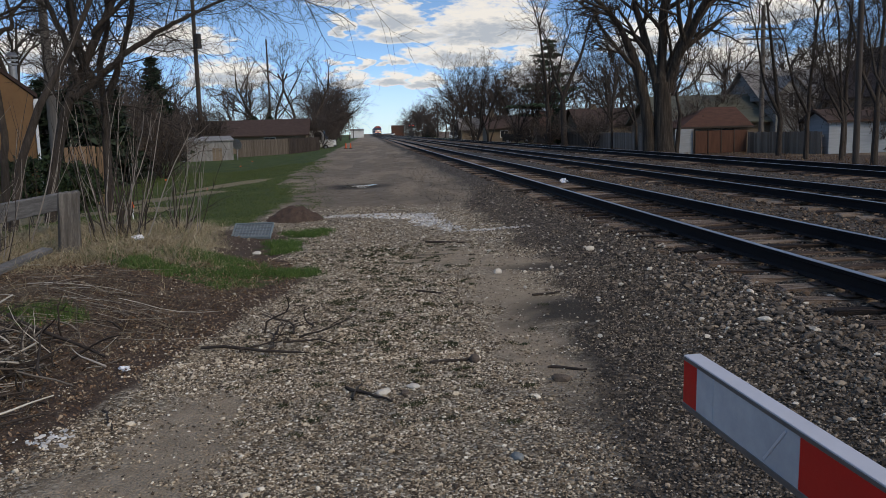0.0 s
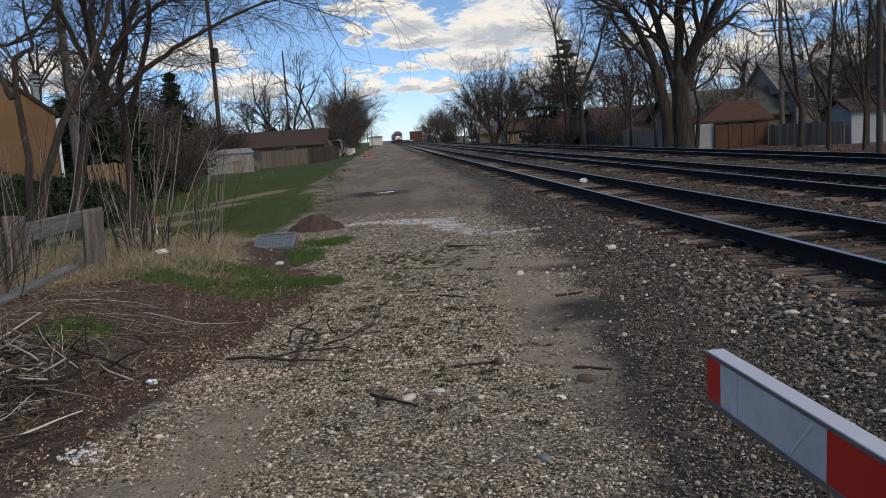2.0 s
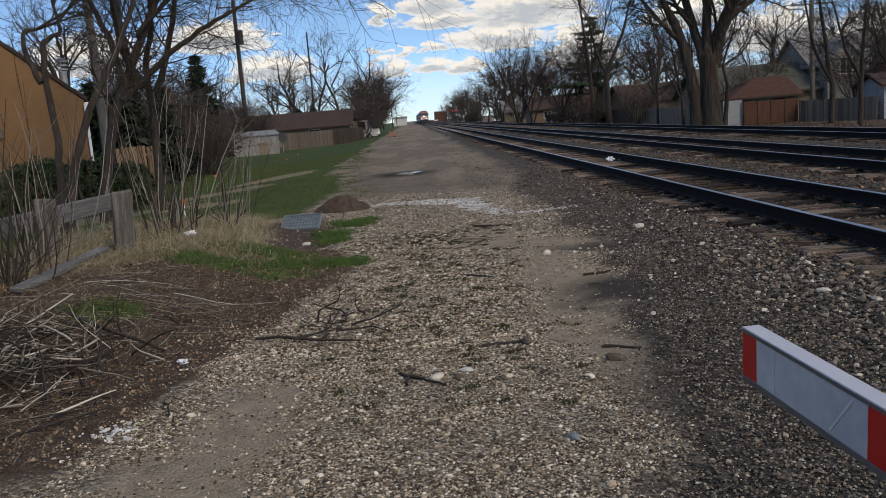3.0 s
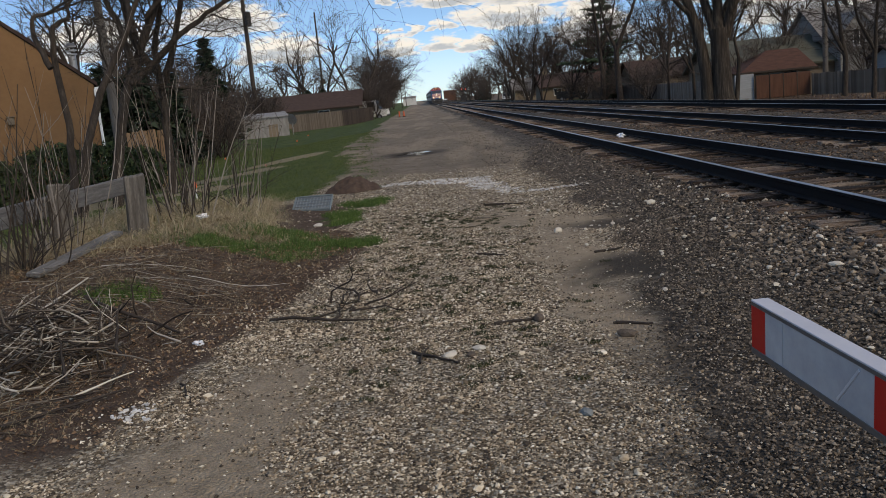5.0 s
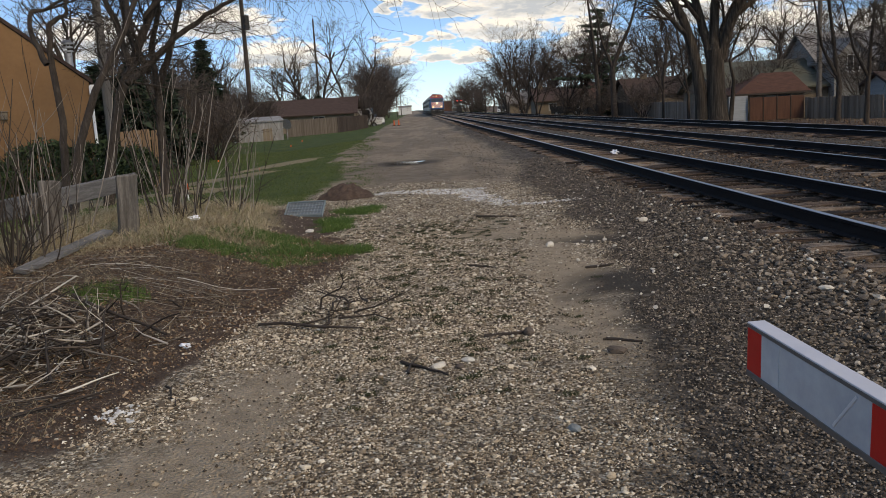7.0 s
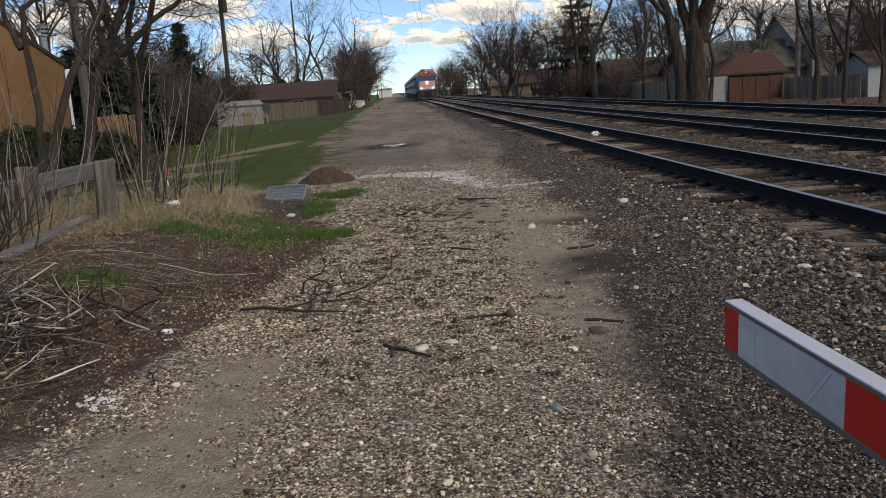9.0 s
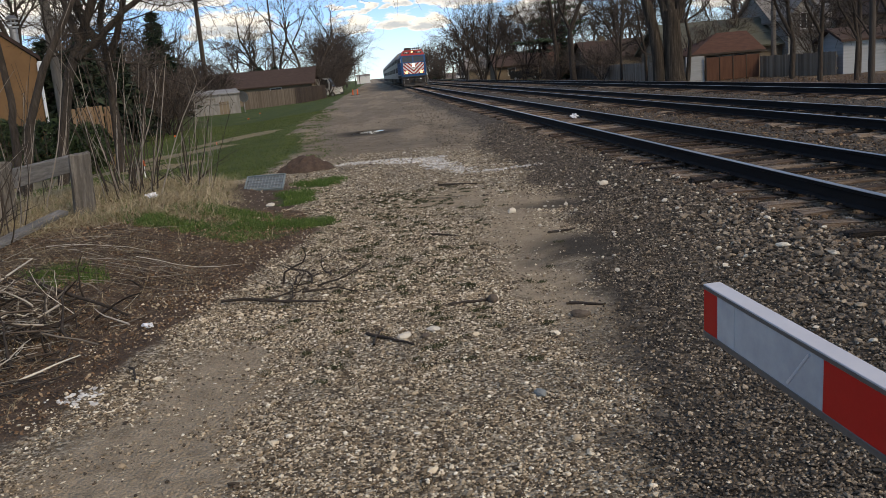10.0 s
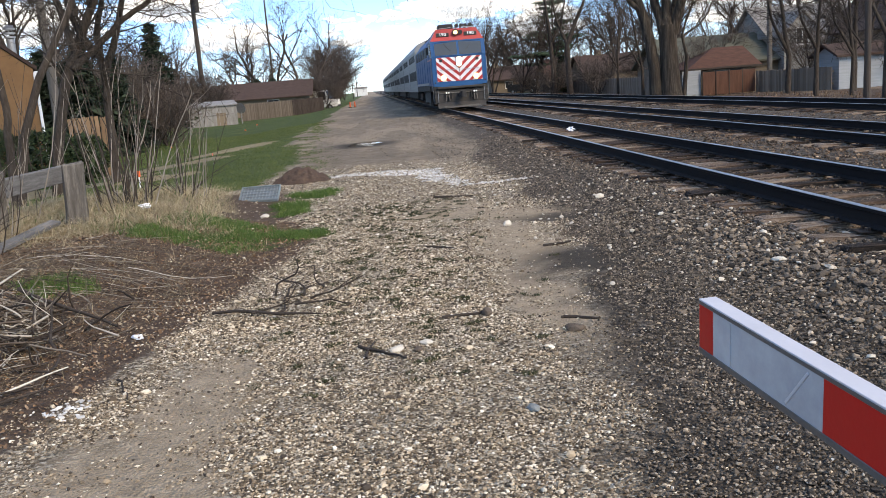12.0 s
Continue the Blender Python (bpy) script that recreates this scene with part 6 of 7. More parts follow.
def build_brush():
    rng = random.Random(61)
    t = Tubes()
    dark = Tubes()
    for k in range(980):
        x, y = rng.gauss(-2.95, 0.36), rng.gauss(5.0, 0.55)
        if x > float(soil_edge(y)) - 0.45:
            x -= 0.7
        a = rng.uniform(0, 6.28)
        L = rng.uniform(0.10, 0.55)
        z = float(ground_z(x, y)) + rng.random() * 0.26 * math.exp(-((x + 2.95) / 0.5) ** 2 - ((y - 4.95) / 0.75) ** 2)
        pts = crooked(rng, (x - math.cos(a) * L / 2, y - math.sin(a) * L / 2, z + 0.02), (math.cos(a), math.sin(a), rng.gauss(0.05, 0.38)), L, 5, 0.2)
        for q in pts:
            q[2] = max(q[2], float(ground_z(q[0], q[1])) + 0.006)
        r = rng.choice((0.0025, 0.003, 0.004, 0.006, 0.009))
        (dark if k % 4 == 0 else t).add(pts, np.linspace(r * (1.5 if k % 4 == 0 else 1.15), r * 0.5, 6), 4)
    # the darker quarter of the heap's sticks
    tagged(part("dark_brush", dark.mesh("dark_brush"), M_DARKSTICK), "dark twigs tangled in the brush heap", "brush", kind="stuff")
    tagged(part("brush_pile", t.mesh("brush_pile"), M_STICK), "heap of dead sticks and stalks on the bank", "brush", kind="stuff")
    t = Tubes()
    for _ in range(150):
        x, y = rng.uniform(-4.0, -1.9), rng.gauss(6.7, 0.5)
        if x > float(soil_edge(y)) - 0.5:
            continue
        a, L = rng.gauss(0.05, 0.5), rng.uniform(0.25, 1.1)
        pts = crooked(rng, (x, y, 0), (math.cos(a), math.sin(a), 0), L, 5, 0.1)
        h0 = abs(rng.gauss(0.0, 0.05))
        for q in pts:
            q[2] = float(ground_z(q[0], q[1])) + 0.008 + h0
        r = rng.uniform(0.0015, 0.004)
        t.add(pts, np.linspace(r, r * 0.5, 6), 3)
    tagged(part("fallen_stalks", t.mesh("fallen_stalks"), M_STICK), "dry stalks lying flat across the bank", "brush", kind="stuff")
    for p, q, r, mat, label in (((-3.32, 5.1, 0.06), (-3.2, 6.75, 0.05), 0.014, M_BONE, "long bleached stick leaning on the brush"),
                                ((-2.9, 5.0, 0.14), (-1.95, 4.62, 0.05), 0.010, M_STICK, "pale broken stalk on the soil"),
                                ((-2.9, 5.9, 0.16), (-1.95, 5.35, 0.06), 0.018, M_DARKSTICK, "dark stick on the brush"),
                                ((-2.6, 3.55, 0.03), (-1.95, 4.05, 0.05), 0.012, M_DARKSTICK, "dark stick on bare soil"),
                                ((-1.6, 4.1, 0.03), (-1.45, 3.75, 0.02), 0.008, M_DARKSTICK, "short dark twig on bare soil"),
                                ((0.95, 11.75, 0.03), (1.52, 11.55, 0.03), 0.022, M_DARKSTICK, "dark stick across the dirt"),
                                ((0.72, 10.45, 0.02), (1.25, 10.35, 0.03), 0.012, M_STICK, "thin bent stick on the dirt"),
                                ((0.58, 7.75, 0.02), (0.86, 7.5, 0.02), 0.013, M_DARKSTICK, "short dark stick on gravel"),
                                ((0.52, 4.86, 0.02), (0.84, 4.9, 0.03), 0.016, M_DARKSTICK, "brown stick beside a stone"),
                                ((-0.1, 4.32, 0.03), (0.22, 4.0, 0.02), 0.012, M_DARKSTICK, "short mossy twig on gravel"),
                                ((-0.05, 4.05, 0.02), (0.0, 4.4, 0.03), 0.009, M_DARKSTICK, "short dark twig on gravel"),
                                ((1.75, 7.2, 0.02), (2.05, 7.25, 0.03), 0.016, M_DARKSTICK, "dark stick on oily dirt"),
                                ((1.35, 4.55, 0.02), (1.6, 4.4, 0.02), 0.014, M_DARKSTICK, "dark bark piece on the sandy strip")):
        tt = Tubes()
        p, q = np.array(p), np.array(q)
        gz = [float(ground_z(v[0], v[1])) for v in (p, q)]
        pts = [p + (q - p) * s + np.array((rng.gauss(0, 0.012), rng.gauss(0, 0.012), 0)) for s in np.linspace(0, 1, 7)]
        for s, v in zip(np.linspace(0, 1, 7), pts):
            v[2] += gz[0] * (1 - s) + gz[1] * s - 0.012
        tt.add(pts, np.linspace(r, r * 0.55, 7), 6)
        tagged(part("stick", tt.mesh("stick"), mat), label, "stick")
    # the forked fallen branch on the gravel
    tt = Tubes()
    gz = float(ground_z(-0.7, 5.6))
    main = [np.array(p) for p in ((-1.28, 5.55, 0.02), (-1.08, 5.45, 0.05), (-0.9, 5.42, 0.03), (-0.75, 5.30, 0.035), (-0.52, 5.26, 0.02), (-0.40, 5.20, 0.015))]
    tt.add([v + np.array((0, rng.gauss(0, 0.025), 0)) for v in main], [0.011, 0.013, 0.012, 0.012, 0.009, 0.005], 6)
    for p, d, L in (((-0.75, 5.32, 0.03), (0.5, 0.8, 0.1), 0.75), ((-0.62, 5.5, 0.05), (0.9, 0.4, 0.12), 0.6), ((-0.55, 5.65, 0.08), (0.6, 0.8, 0.25), 0.55), ((-0.95, 5.4, 0.03), (0.3, 1.0, 0.05), 0.5), ((-0.7, 5.75, 0.06), (-0.4, 0.8, 0.2), 0.5),
                    ((-0.5, 5.6, 0.06), (0.9, 0.1, 0.15), 0.5), ((-0.6, 5.9, 0.08), (0.9, 0.3, 0.05), 0.45), ((-0.8, 5.8, 0.06), (0.5, 0.4, 0.25), 0.6), ((-0.4, 5.8, 0.1), (0.6, 0.5, 0.05), 0.4)):
        pts = crooked(rng, p, d, L, 6, 0.3)
        for v in pts:
            v[2] = max(v[2], 0.012)
        tt.add(pts, np.linspace(0.010, 0.0035, 7), 5)
        for v in pts[2:6]:
            e = crooked(rng, v, (rng.gauss(0.3, 0.6), rng.gauss(0.3, 0.6), 0.12), 0.2, 3, 0.2)
            tt.add(e, np.linspace(0.004, 0.0015, 4), 4)
    tagged(part("fallen_branch", tt.mesh("fallen_branch"), M_DARKSTICK, m=pose(0, 0, gz)), "dark forked fallen branch on the gravel", "branch")


build_brush()


# ---- small things on the ground ----
def build_clutter():
    # soil heap
    n = 46
    g = np.linspace(-1, 1, n)
    X, Y = np.meshgrid(g * 0.72, g * 0.6)
    r = np.hypot(X / 0.66, Y / 0.55)
    Z = np.maximum(0, 1 - r ** 1.6) * 0.30 * (0.75 + 0.5 * fbm(X * 3 + 9, Y * 3, 4)) + (fbm(X * 14, Y * 14, 6) - 0.5) * 0.12 - 0.04
    i = (np.arange(n - 1)[:, None] * n + np.arange(n - 1)[None]).ravel()
    me = fast_mesh("soil_mound", np.stack([X, Y, Z], -1).reshape(-1, 3), np.stack([i, i + 1, i + n + 1, i + n], -1), True)
    tagged(part("soil_mound", me, M_SOIL, m=pose(-1.4, 16.2, float(ground_z(-1.4, 16.2)))), "low heap of dark soil beside the lane", "soil heap")
    # plastic-coated tray on the grass
    tray = thing("tray", "grey wire tray lying tilted on the grass", "tray", pose(-1.88, 13.3, float(ground_z(-1.88, 13.3)) + 0.10, 24, 0, -4))
    m = material("grey plastic", two((0.10, 0.13, 0.14), (0.20, 0.24, 0.255)), 9, 0.5, 0.1)
    part("base", box(-0.31, 0.31, -0.22, 0.22, -0.012, -0.004), m, tray)
    for x0, x1, y0, y1 in ((-0.33, 0.33, -0.24, -0.22), (-0.33, 0.33, 0.22, 0.24), (-0.33, -0.31, -0.22, 0.22), (0.31, 0.33, -0.22, 0.22)):
        part("rim", box(x0, x1, y0, y1, -0.03, 0.035, 0.004), m, tray)
    for k in range(11):
        x = -0.28 + k * 0.056
        part("bar", box(x - 0.006, x + 0.006, -0.22, 0.22, 0.0, 0.012), M_GREYMETAL, tray)
    for k in range(5):
        y = -0.18 + k * 0.09
        part("cross_bar", box(-0.31, 0.31, y - 0.005, y + 0.005, 0.012, 0.022), M_GREYMETAL, tray)
    # litter
    def crumple(name, x, y, s, mat, label, seed, dz=0.0):
        bm = bmesh.new()
        bmesh.ops.create_icosphere(bm, subdivisions=3, radius=0.5)
        for v in bm.verts:
            d = 0.7 + 0.9 * noise.noise(v.co * 3.1 + Vector((seed, 3, 1)))
            v.co = Vector((v.co.x * s * d, v.co.y * s * 0.7 * d, v.co.z * s * 0.5 * d))
        tagged(part(name, bm, mat, m=pose(x, y, float(ground_z(x, y)) + s * 0.12 + dz, 0, 0, seed * 40)), label, "litter")
    crumple("paper_scrap", -2.88, 9.95, 0.17, M_PAPER, "crumpled white paper scrap in the grass", 1, 0.07)
    crumple("plastic_bag", 5.52, 22.1, 0.34, M_PAPER, "crumpled pale plastic bag between the rails", 2, 0.12)
    crumple("paper_scrap", 5.9, 7.3, 0.12, M_PAPER, "small pale scrap between the ties", 3, 0.1)
    crumple("paper_scrap", -1.75, 5.1, 0.10, M_PAPER, "flat pale scrap on dead leaves", 4)
    # puddle
    bm = bmesh.new()
    for cx, cy, rx, ry, k in ((-0.05, 0.0, 0.34, 0.42, 2), (0.33, 0.35, 0.20, 0.26, 7), (-0.45, -0.25, 0.15, 0.2, 9), (0.12, -0.75, 0.22, 0.16, 12), (-0.3, 0.75, 0.2, 0.2, 15)):
        bm.faces.new([bm.verts.new((cx + rx * math.cos(a) * (1 + 0.6 * noise.noise((math.cos(a) * 1.5 + k, math.sin(a) * 1.5, 2))),
                                    cy + ry * math.sin(a) * (1 + 0.6 * noise.noise((math.cos(a) * 2, math.sin(a) * 2 + k, 5))), 0)) for a in np.linspace(0, 2 * math.pi, 32)[:-1]])
    tagged(part("puddle", bm, M_WATER, m=pose(-0.2, 26.8, float(ground_z(-0.2, 26.8)) + 0.022)), "shallow puddles of rainwater in the lane", "puddle", kind="structure")
    # lawn flags
    for k, (x, y) in enumerate(((-8.2, 55), (-8.9, 66), (-9.5, 40), (-4.6, 24))):
        fl = thing("marker_flag", "small orange marker flag in the lawn", "flag", pose(x, y, float(ground_z(x, y)), 0, 0, 30 * k), group="marker flags")
        part("wire", cyl((0, 0, -0.05), (0, 0, 0.32), 0.003, n=5), M_GREYMETAL, fl)
        part("flag", box(0, 0.10, -0.003, 0.003, 0.24, 0.32), M_ORANGE, fl)
    # red and white marker by the shoots
    mk = thing("marker_stake", "short red and white marker stake in the grass", "stake", pose(-5.0, 17.6, float(ground_z(-5.0, 17.6))))
    part("stake", box(-0.012, 0.012, -0.012, 0.012, -0.1, 0.26, 0.003), M_WHITE, mk)
    part("red_tape", box(-0.035, 0.035, -0.02, 0.02, 0.25, 0.38, 0.012), M_ORANGE, mk)
    # orange markers far along the lane
    for k, x in enumerate((-2.45, -1.9)):
        c = thing("lane_marker", "orange tubular marker beside the lane", "traffic marker", pose(x, 100, float(ground_z(x, 100))), group="lane markers")
        part("base", cyl((0, 0, -0.02), (0, 0, 0.06), 0.22, n=12), M_DARK, c)
        part("tube", cyl((0, 0, 0.05), (0, 0, 0.66), 0.09, 0.06, 12), M_ORANGE, c)


build_clutter()


# ---- guard rail of old timber ----
def build_guard_rail():
    gr = thing("guard_rail", "old grey timber guard rail on square posts", "guard rail")
    for x, y in ((-3.56, 9.42), (-4.42, 9.2), (-4.35, 6.6)):
        z = float(ground_z(x, y))
        bm = box(-0.125, 0.125, -0.1, 0.1, -0.2, 0.75, 0.02)
        bmesh.ops.subdivide_edges(bm, edges=bm.edges, cuts=2)
        for v in bm.verts:
            v.co += Vector((noise.noise(v.co * 3 + Vector((x, 0, 0))) * 0.03, noise.noise(v.co * 3 + Vector((0, y, 0))) * 0.03, noise.noise(v.co * 5 + Vector((x, y, 0))) * 0.05 * (v.co.z > 0.6)))
        part("post", bm, M_WOODGREY, gr, m=pose(x, y, z, random.uniform(-2, 2), 3, 20))
    a, b = Vector((-4.72, 6.8, 0.83)), Vector((-4.35, 11.9, 0.866))
    d = b - a
    bm = box(-0.05, 0.05, -d.length / 2, d.length / 2, -0.12, 0.12, 0.012)
    part("rail_board", bm, M_WOODLONG, gr, m=Matrix.Translation((a + b) / 2) @ d.to_track_quat("Y", "Z").to_matrix().to_4x4())
    pl = part("plank", box(-0.07, 0.07, -1.0, 1.0, 0.0, 0.05, 0.01), M_WOODLONG, m=pose(-3.75, 8.0, float(ground_z(-3.75, 8.0)) + 0.03, 3, 10, -4))
    tagged(pl, "grey plank lying on the bank", "plank")


build_guard_rail()


# ---- buildings ----
def wall_box(parent, name, x0, x1, y0, y1, z0, z1, mat):
    return part(name, box(x0, x1, y0, y1, z0, z1), mat, parent)


def window_on(parent, axis, at, u, z, w, h, out, mat_frame=None):
    """A window on a wall that is at a constant coordinate; out is +1 or -1."""
    def bx(u0, u1, z0, z1, t0, t1):
        lo, hi = sorted((at + out * t0, at + out * t1))
        return box(lo, hi, u0, u1, z0, z1) if axis == "x" else box(u0, u1, lo, hi, z0, z1)
    wn = part("window", bx(u - w / 2, u + w / 2, z, z + h, -0.02, 0.015), M_WINDOW, parent, "dark glass window")
    fr = mat_frame or M_WHITE
    for u0, u1, z0, z1 in ((u - w / 2 - 0.08, u + w / 2 + 0.08, z - 0.08, z), (u - w / 2 - 0.08, u + w / 2 + 0.08, z + h, z + h + 0.08), (u - w / 2 - 0.08, u - w / 2, z, z + h), (u + w / 2, u + w / 2 + 0.08, z, z + h), (u - 0.025, u + 0.025, z, z + h)):
        part("frame", bx(u0, u1, z0, z1, -0.02, 0.05), fr, wn)


def gable_house(name, label, x, y, w, d, eave, ridge, wall, roof, along="x", overhang=0.4, windows=(), chimney=None, turn=0.0, dz=0.0):
    """A house with a pitched roof; its ridge runs along x or y."""
    h = thing(name, label, "house", pose(x, y, float(ground_z(x, y)) - 0.1 + dz, 0, 0, turn))
    if along == "y":
        ring = [(-w / 2, 0), (w / 2, 0), (w / 2, eave), (0, ridge), (-w / 2, eave)]
        part("house_body", prism(ring, "y", -d / 2, d / 2), wall, h)
        k = (ridge - eave) / (w / 2)
        for s in (-1, 1):
            r = [(0, ridge + 0.02), (s * (w / 2 + overhang), eave - k * overhang + 0.02), (s * (w / 2 + overhang), eave - k * overhang + 0.16), (0, ridge + 0.18)]
            part("roof_slope", prism(r, "y", -d / 2 - overhang, d / 2 + overhang), roof, h)
    else:
        ring = [(-d / 2, 0), (d / 2, 0), (d / 2, eave), (0, ridge), (-d / 2, eave)]
        part("house_body", prism(ring, "x", -w / 2, w / 2), wall, h)
        k = (ridge - eave) / (d / 2)
        for s in (-1, 1):
            r = [(0, ridge + 0.02), (s * (d / 2 + overhang), eave - k * overhang + 0.02), (s * (d / 2 + overhang), eave - k * overhang + 0.16), (0, ridge + 0.18)]
            part("roof_slope", prism(r, "x", -w / 2 - overhang, w / 2 + overhang), roof, h)
    for args in windows:
        window_on(h, *args)
    if chimney:
        cx, cy, top = chimney
        ch = part("chimney", box(cx - 0.4, cx + 0.4, cy - 0.35, cy + 0.35, eave, top, 0.02), M_SIDETAN, h)
        part("chimney_cap", box(cx - 0.47, cx + 0.47, cy - 0.42, cy + 0.42, top, top + 0.1, 0.02), M_DARK, ch)
    return h


def board_fence(label, p, q, height, mat, board=0.14, split=False):
    """A fence of upright boards, each a piece of its own, on two rails."""
    p, q = Vector((*p, 0)), Vector((*q, 0))
    L = (q - p).length
    turn = math.degrees(math.atan2(q.y - p.y, q.x - p.x))
    z = float(ground_z((p.x + q.x) / 2, (p.y + q.y) / 2))
    f = thing("fence", label, "fence", pose(p.x, p.y, z - 0.05, 0, 0, turn))
    rng = random.Random(int(p.x * 7 + p.y))
    for zz in (0.4, height - 0.35):
        part("rail", box(0, L, 0.02, 0.07, zz, zz + 0.09), mat, f)
    n = int(L / board)
    n_obj = min(n, 250)
    me = bpy.data.meshes.new("board")
    bm = box(0.009, board - 0.009, -0.02, 0.02, 0, height, 0.004)
    bm.to_mesh(me)
    bm.free()
    me.materials.append(mat)
    for i in range(n_obj):
        part("board", me, None, f, m=pose(i * board, rng.uniform(-0.008, 0.008), rng.uniform(-0.05, 0.03), 0, rng.uniform(-0.5, 0.5), 0))
    return f


def build_buildings():
    # ochre stuccoed house; its gable wall looks down the lane
    h = thing("house", "ochre stuccoed house with a steep roofline and metal chimney", "house", pose(-10.7, 28, -0.4, 0, 0, 22))
    W, apex = 13.0, 9.05
    part("gable_wall", prism([(0, 0), (0, 3.65), (-6.5, apex), (-13, 3.65), (-13, 0)], "y", 0, 9), M_STUCCO, h, "ochre stucco wall")
    k = (apex - 3.65) / 6.5
    for a, b in (((0.12, 3.58), (-6.5, apex + 0.03)), ((-13.12, 3.58), (-6.5, apex + 0.03))):
        part("roof_slope", prism([a, b, (b[0], b[1] + 0.14), (a[0], a[1] + 0.14)], "y", -0.06, 9.2), M_ROOFBROWN, h, "dark brown roof edge")
    part("downspout", box(-0.02, 0.07, -0.09, -0.01, 0.1, 3.5, 0.01), M_WHITE, h, "white downspout")
    part("gutter_return", box(0.0, 0.16, -0.08, 0.4, 3.4, 3.56, 0.02), M_WHITE, h)
    lampb = part("wall_box", box(-2.75, -2.55, -0.12, -0.005, 2.55, 2.8, 0.02), M_SIDETAN, h, "small tan wall box")
    part("wall_box_lid", box(-2.78, -2.52, -0.14, -0.005, 2.8, 2.83), M_SIDETAN, lampb)
    part("pipe", cyl((-3.0, -0.05, 0.4), (-3.0, -0.05, 1.9), 0.03, n=8), M_SIDETAN, h)
    ch = part("chimney", cyl((-0.45, 5.6, 2.8), (-0.45, 5.6, 5.05), 0.15, n=16), M_GREYMETAL, h, "galvanised chimney")
    for z in (5.1, 5.25, 5.4):
        part("chimney_ring", cyl((-0.45, 5.6, z), (-0.45, 5.6, z + 0.05), 0.21, n=16), M_GREYMETAL, ch)
    part("chimney_cap", cyl((-0.45, 5.6, 5.46), (-0.45, 5.6, 5.56), 0.23, 0.12, 16), M_ARMEDGE, ch)
    # tan board panels beside the house
    board_fence("short tan board fence panel beside an ochre house", (-9.95, 28.2), (-8.7, 28.6), 2.05, M_PANEL)
    # pale metal garden shed with a dish
    s = thing("garden_shed", "pale stained metal garden shed with a low roof", "shed", pose(-15.6, 84, float(ground_z(-15.6, 84)), 0, 0, 20))
    part("house_body", prism([(-1.5, 0), (1.5, 0), (1.5, 1.9), (0, 2.25), (-1.5, 1.9)], "x", -2.3, 2.3), M_SHEDMETAL, s)
    for sg in (-1, 1):
        part("roof_slope", prism([(0, 2.28), (sg * 1.65, 1.86), (sg * 1.65, 1.94), (0, 2.36)], "x", -2.4, 2.4), M_SHEDMETAL, s)
    for kx in range(12):
        part("rib", box(-2.25 + kx * 0.4, -2.2 + kx * 0.4, -1.53, -1.495, 0, 1.85), M_SHEDMETAL, s)
    part("door", box(0.3, 1.2, -1.53, -1.5, 0, 1.2), M_SIDETAN, s, "tan low door")
    dish = thing("satellite_dish", "round grey satellite dish on a short post", "satellite dish", pose(-12.7, 84.4, float(ground_z(-12.7, 84.4))))
    part("post", cyl((0, 0, -0.1), (0, 0, 1.4), 0.04, n=8), M_GREYMETAL, dish)
    part("reflector", cyl((0, -0.12, 1.5), (0.03, -0.05, 1.52), 0.55, 0.2, 20), M_GREYMETAL, dish)
    # left fences and the low brown-roofed house behind them
    board_fence("weathered grey-brown board fence behind the lawn", (-14.1, 93), (-9.4, 103.5), 1.9, M_FENCELEFT)
    board_fence("dark stained board fence behind the lawn", (-9.4, 103.5), (-6.2, 113), 1.9, M_FENCEDARK)
    gable_house("house", "low tan house with a long brown shingled roof", -15.3, 118, 14.5, 8, 2.5, 4.4, M_SIDETAN, M_ROOFBROWN, "x", 0.5, (("y", -4.0, -3, 1.0, 1.4, 1.1, -1), ("y", -4.0, 2.5, 1.0, 1.4, 1.1, -1)))
    # garage and gate beyond the tracks
    g = thing("garage", "old garage with a rust shingled hipped roof and brown doors", "garage", pose(24.85, 60, float(ground_z(24.85, 60)) - 0.05))
    part("house_body", box(-2.4, 2.4, -2.0, 2.6, 0, 1.95), M_SIDETAN, g)
    bm = bmesh.new()
    e = [bm.verts.new(p) for p in ((-2.7, -2.4, 1.92), (2.7, -2.4, 1.92), (2.7, 2.9, 1.92), (-2.7, 2.9, 1.92), (0.2, 0.3, 3.35), (2.45, 0.3, 3.35))]
    for fc in ((0, 1, 5, 4), (1, 2, 5), (2, 3, 4, 5), (3, 0, 4), (3, 2, 1, 0)):
        bm.faces.new([e[i] for i in fc])
    part("roof", bm, M_ROOFRUST, g, "rust brown hipped roof")
    part("fascia", box(-2.7, 2.7, -2.44, -2.4, 1.84, 1.96), M_FENCEDARK, g)
    part("window", box(-0.6, 1.4, -2.03, -1.99, 1.35, 1.75), M_WINDOW, g)
    gate = thing("gate", "reddish brown wooden double gate between the fences", "gate", pose(24.75, 57.0, float(ground_z(24.75, 57))))
    for i in range(4):
        x = -1.75 + i * 0.95
        part("gate_leaf", box(x, x + 0.88, -0.03, 0.03, 0.05, 1.62, 0.01), M_BRICK, gate)
        part("post", box(x - 0.07, x, -0.06, 0.06, -0.1, 1.72, 0.01), M_FENCEDARK, gate)
    wd = part("white_door", box(-0.66, 0.66, -0.04, 0.04, 0, 1.8, 0.01), M_BLUEWHITE, m=pose(22.27, 57.2, float(ground_z(22.27, 57.2)) - 0.02))
    tagged(wd, "bluish white weathered panel standing at the fence", "door panel")
    board_fence("weathered picket boards beyond the tracks", (26.8, 57.0), (28.45, 50.0), 1.5, M_PICKET)
    board_fence("old brown board fence behind a big tree", (24.5, 92), (22.0, 62), 1.6, M_PICKET)
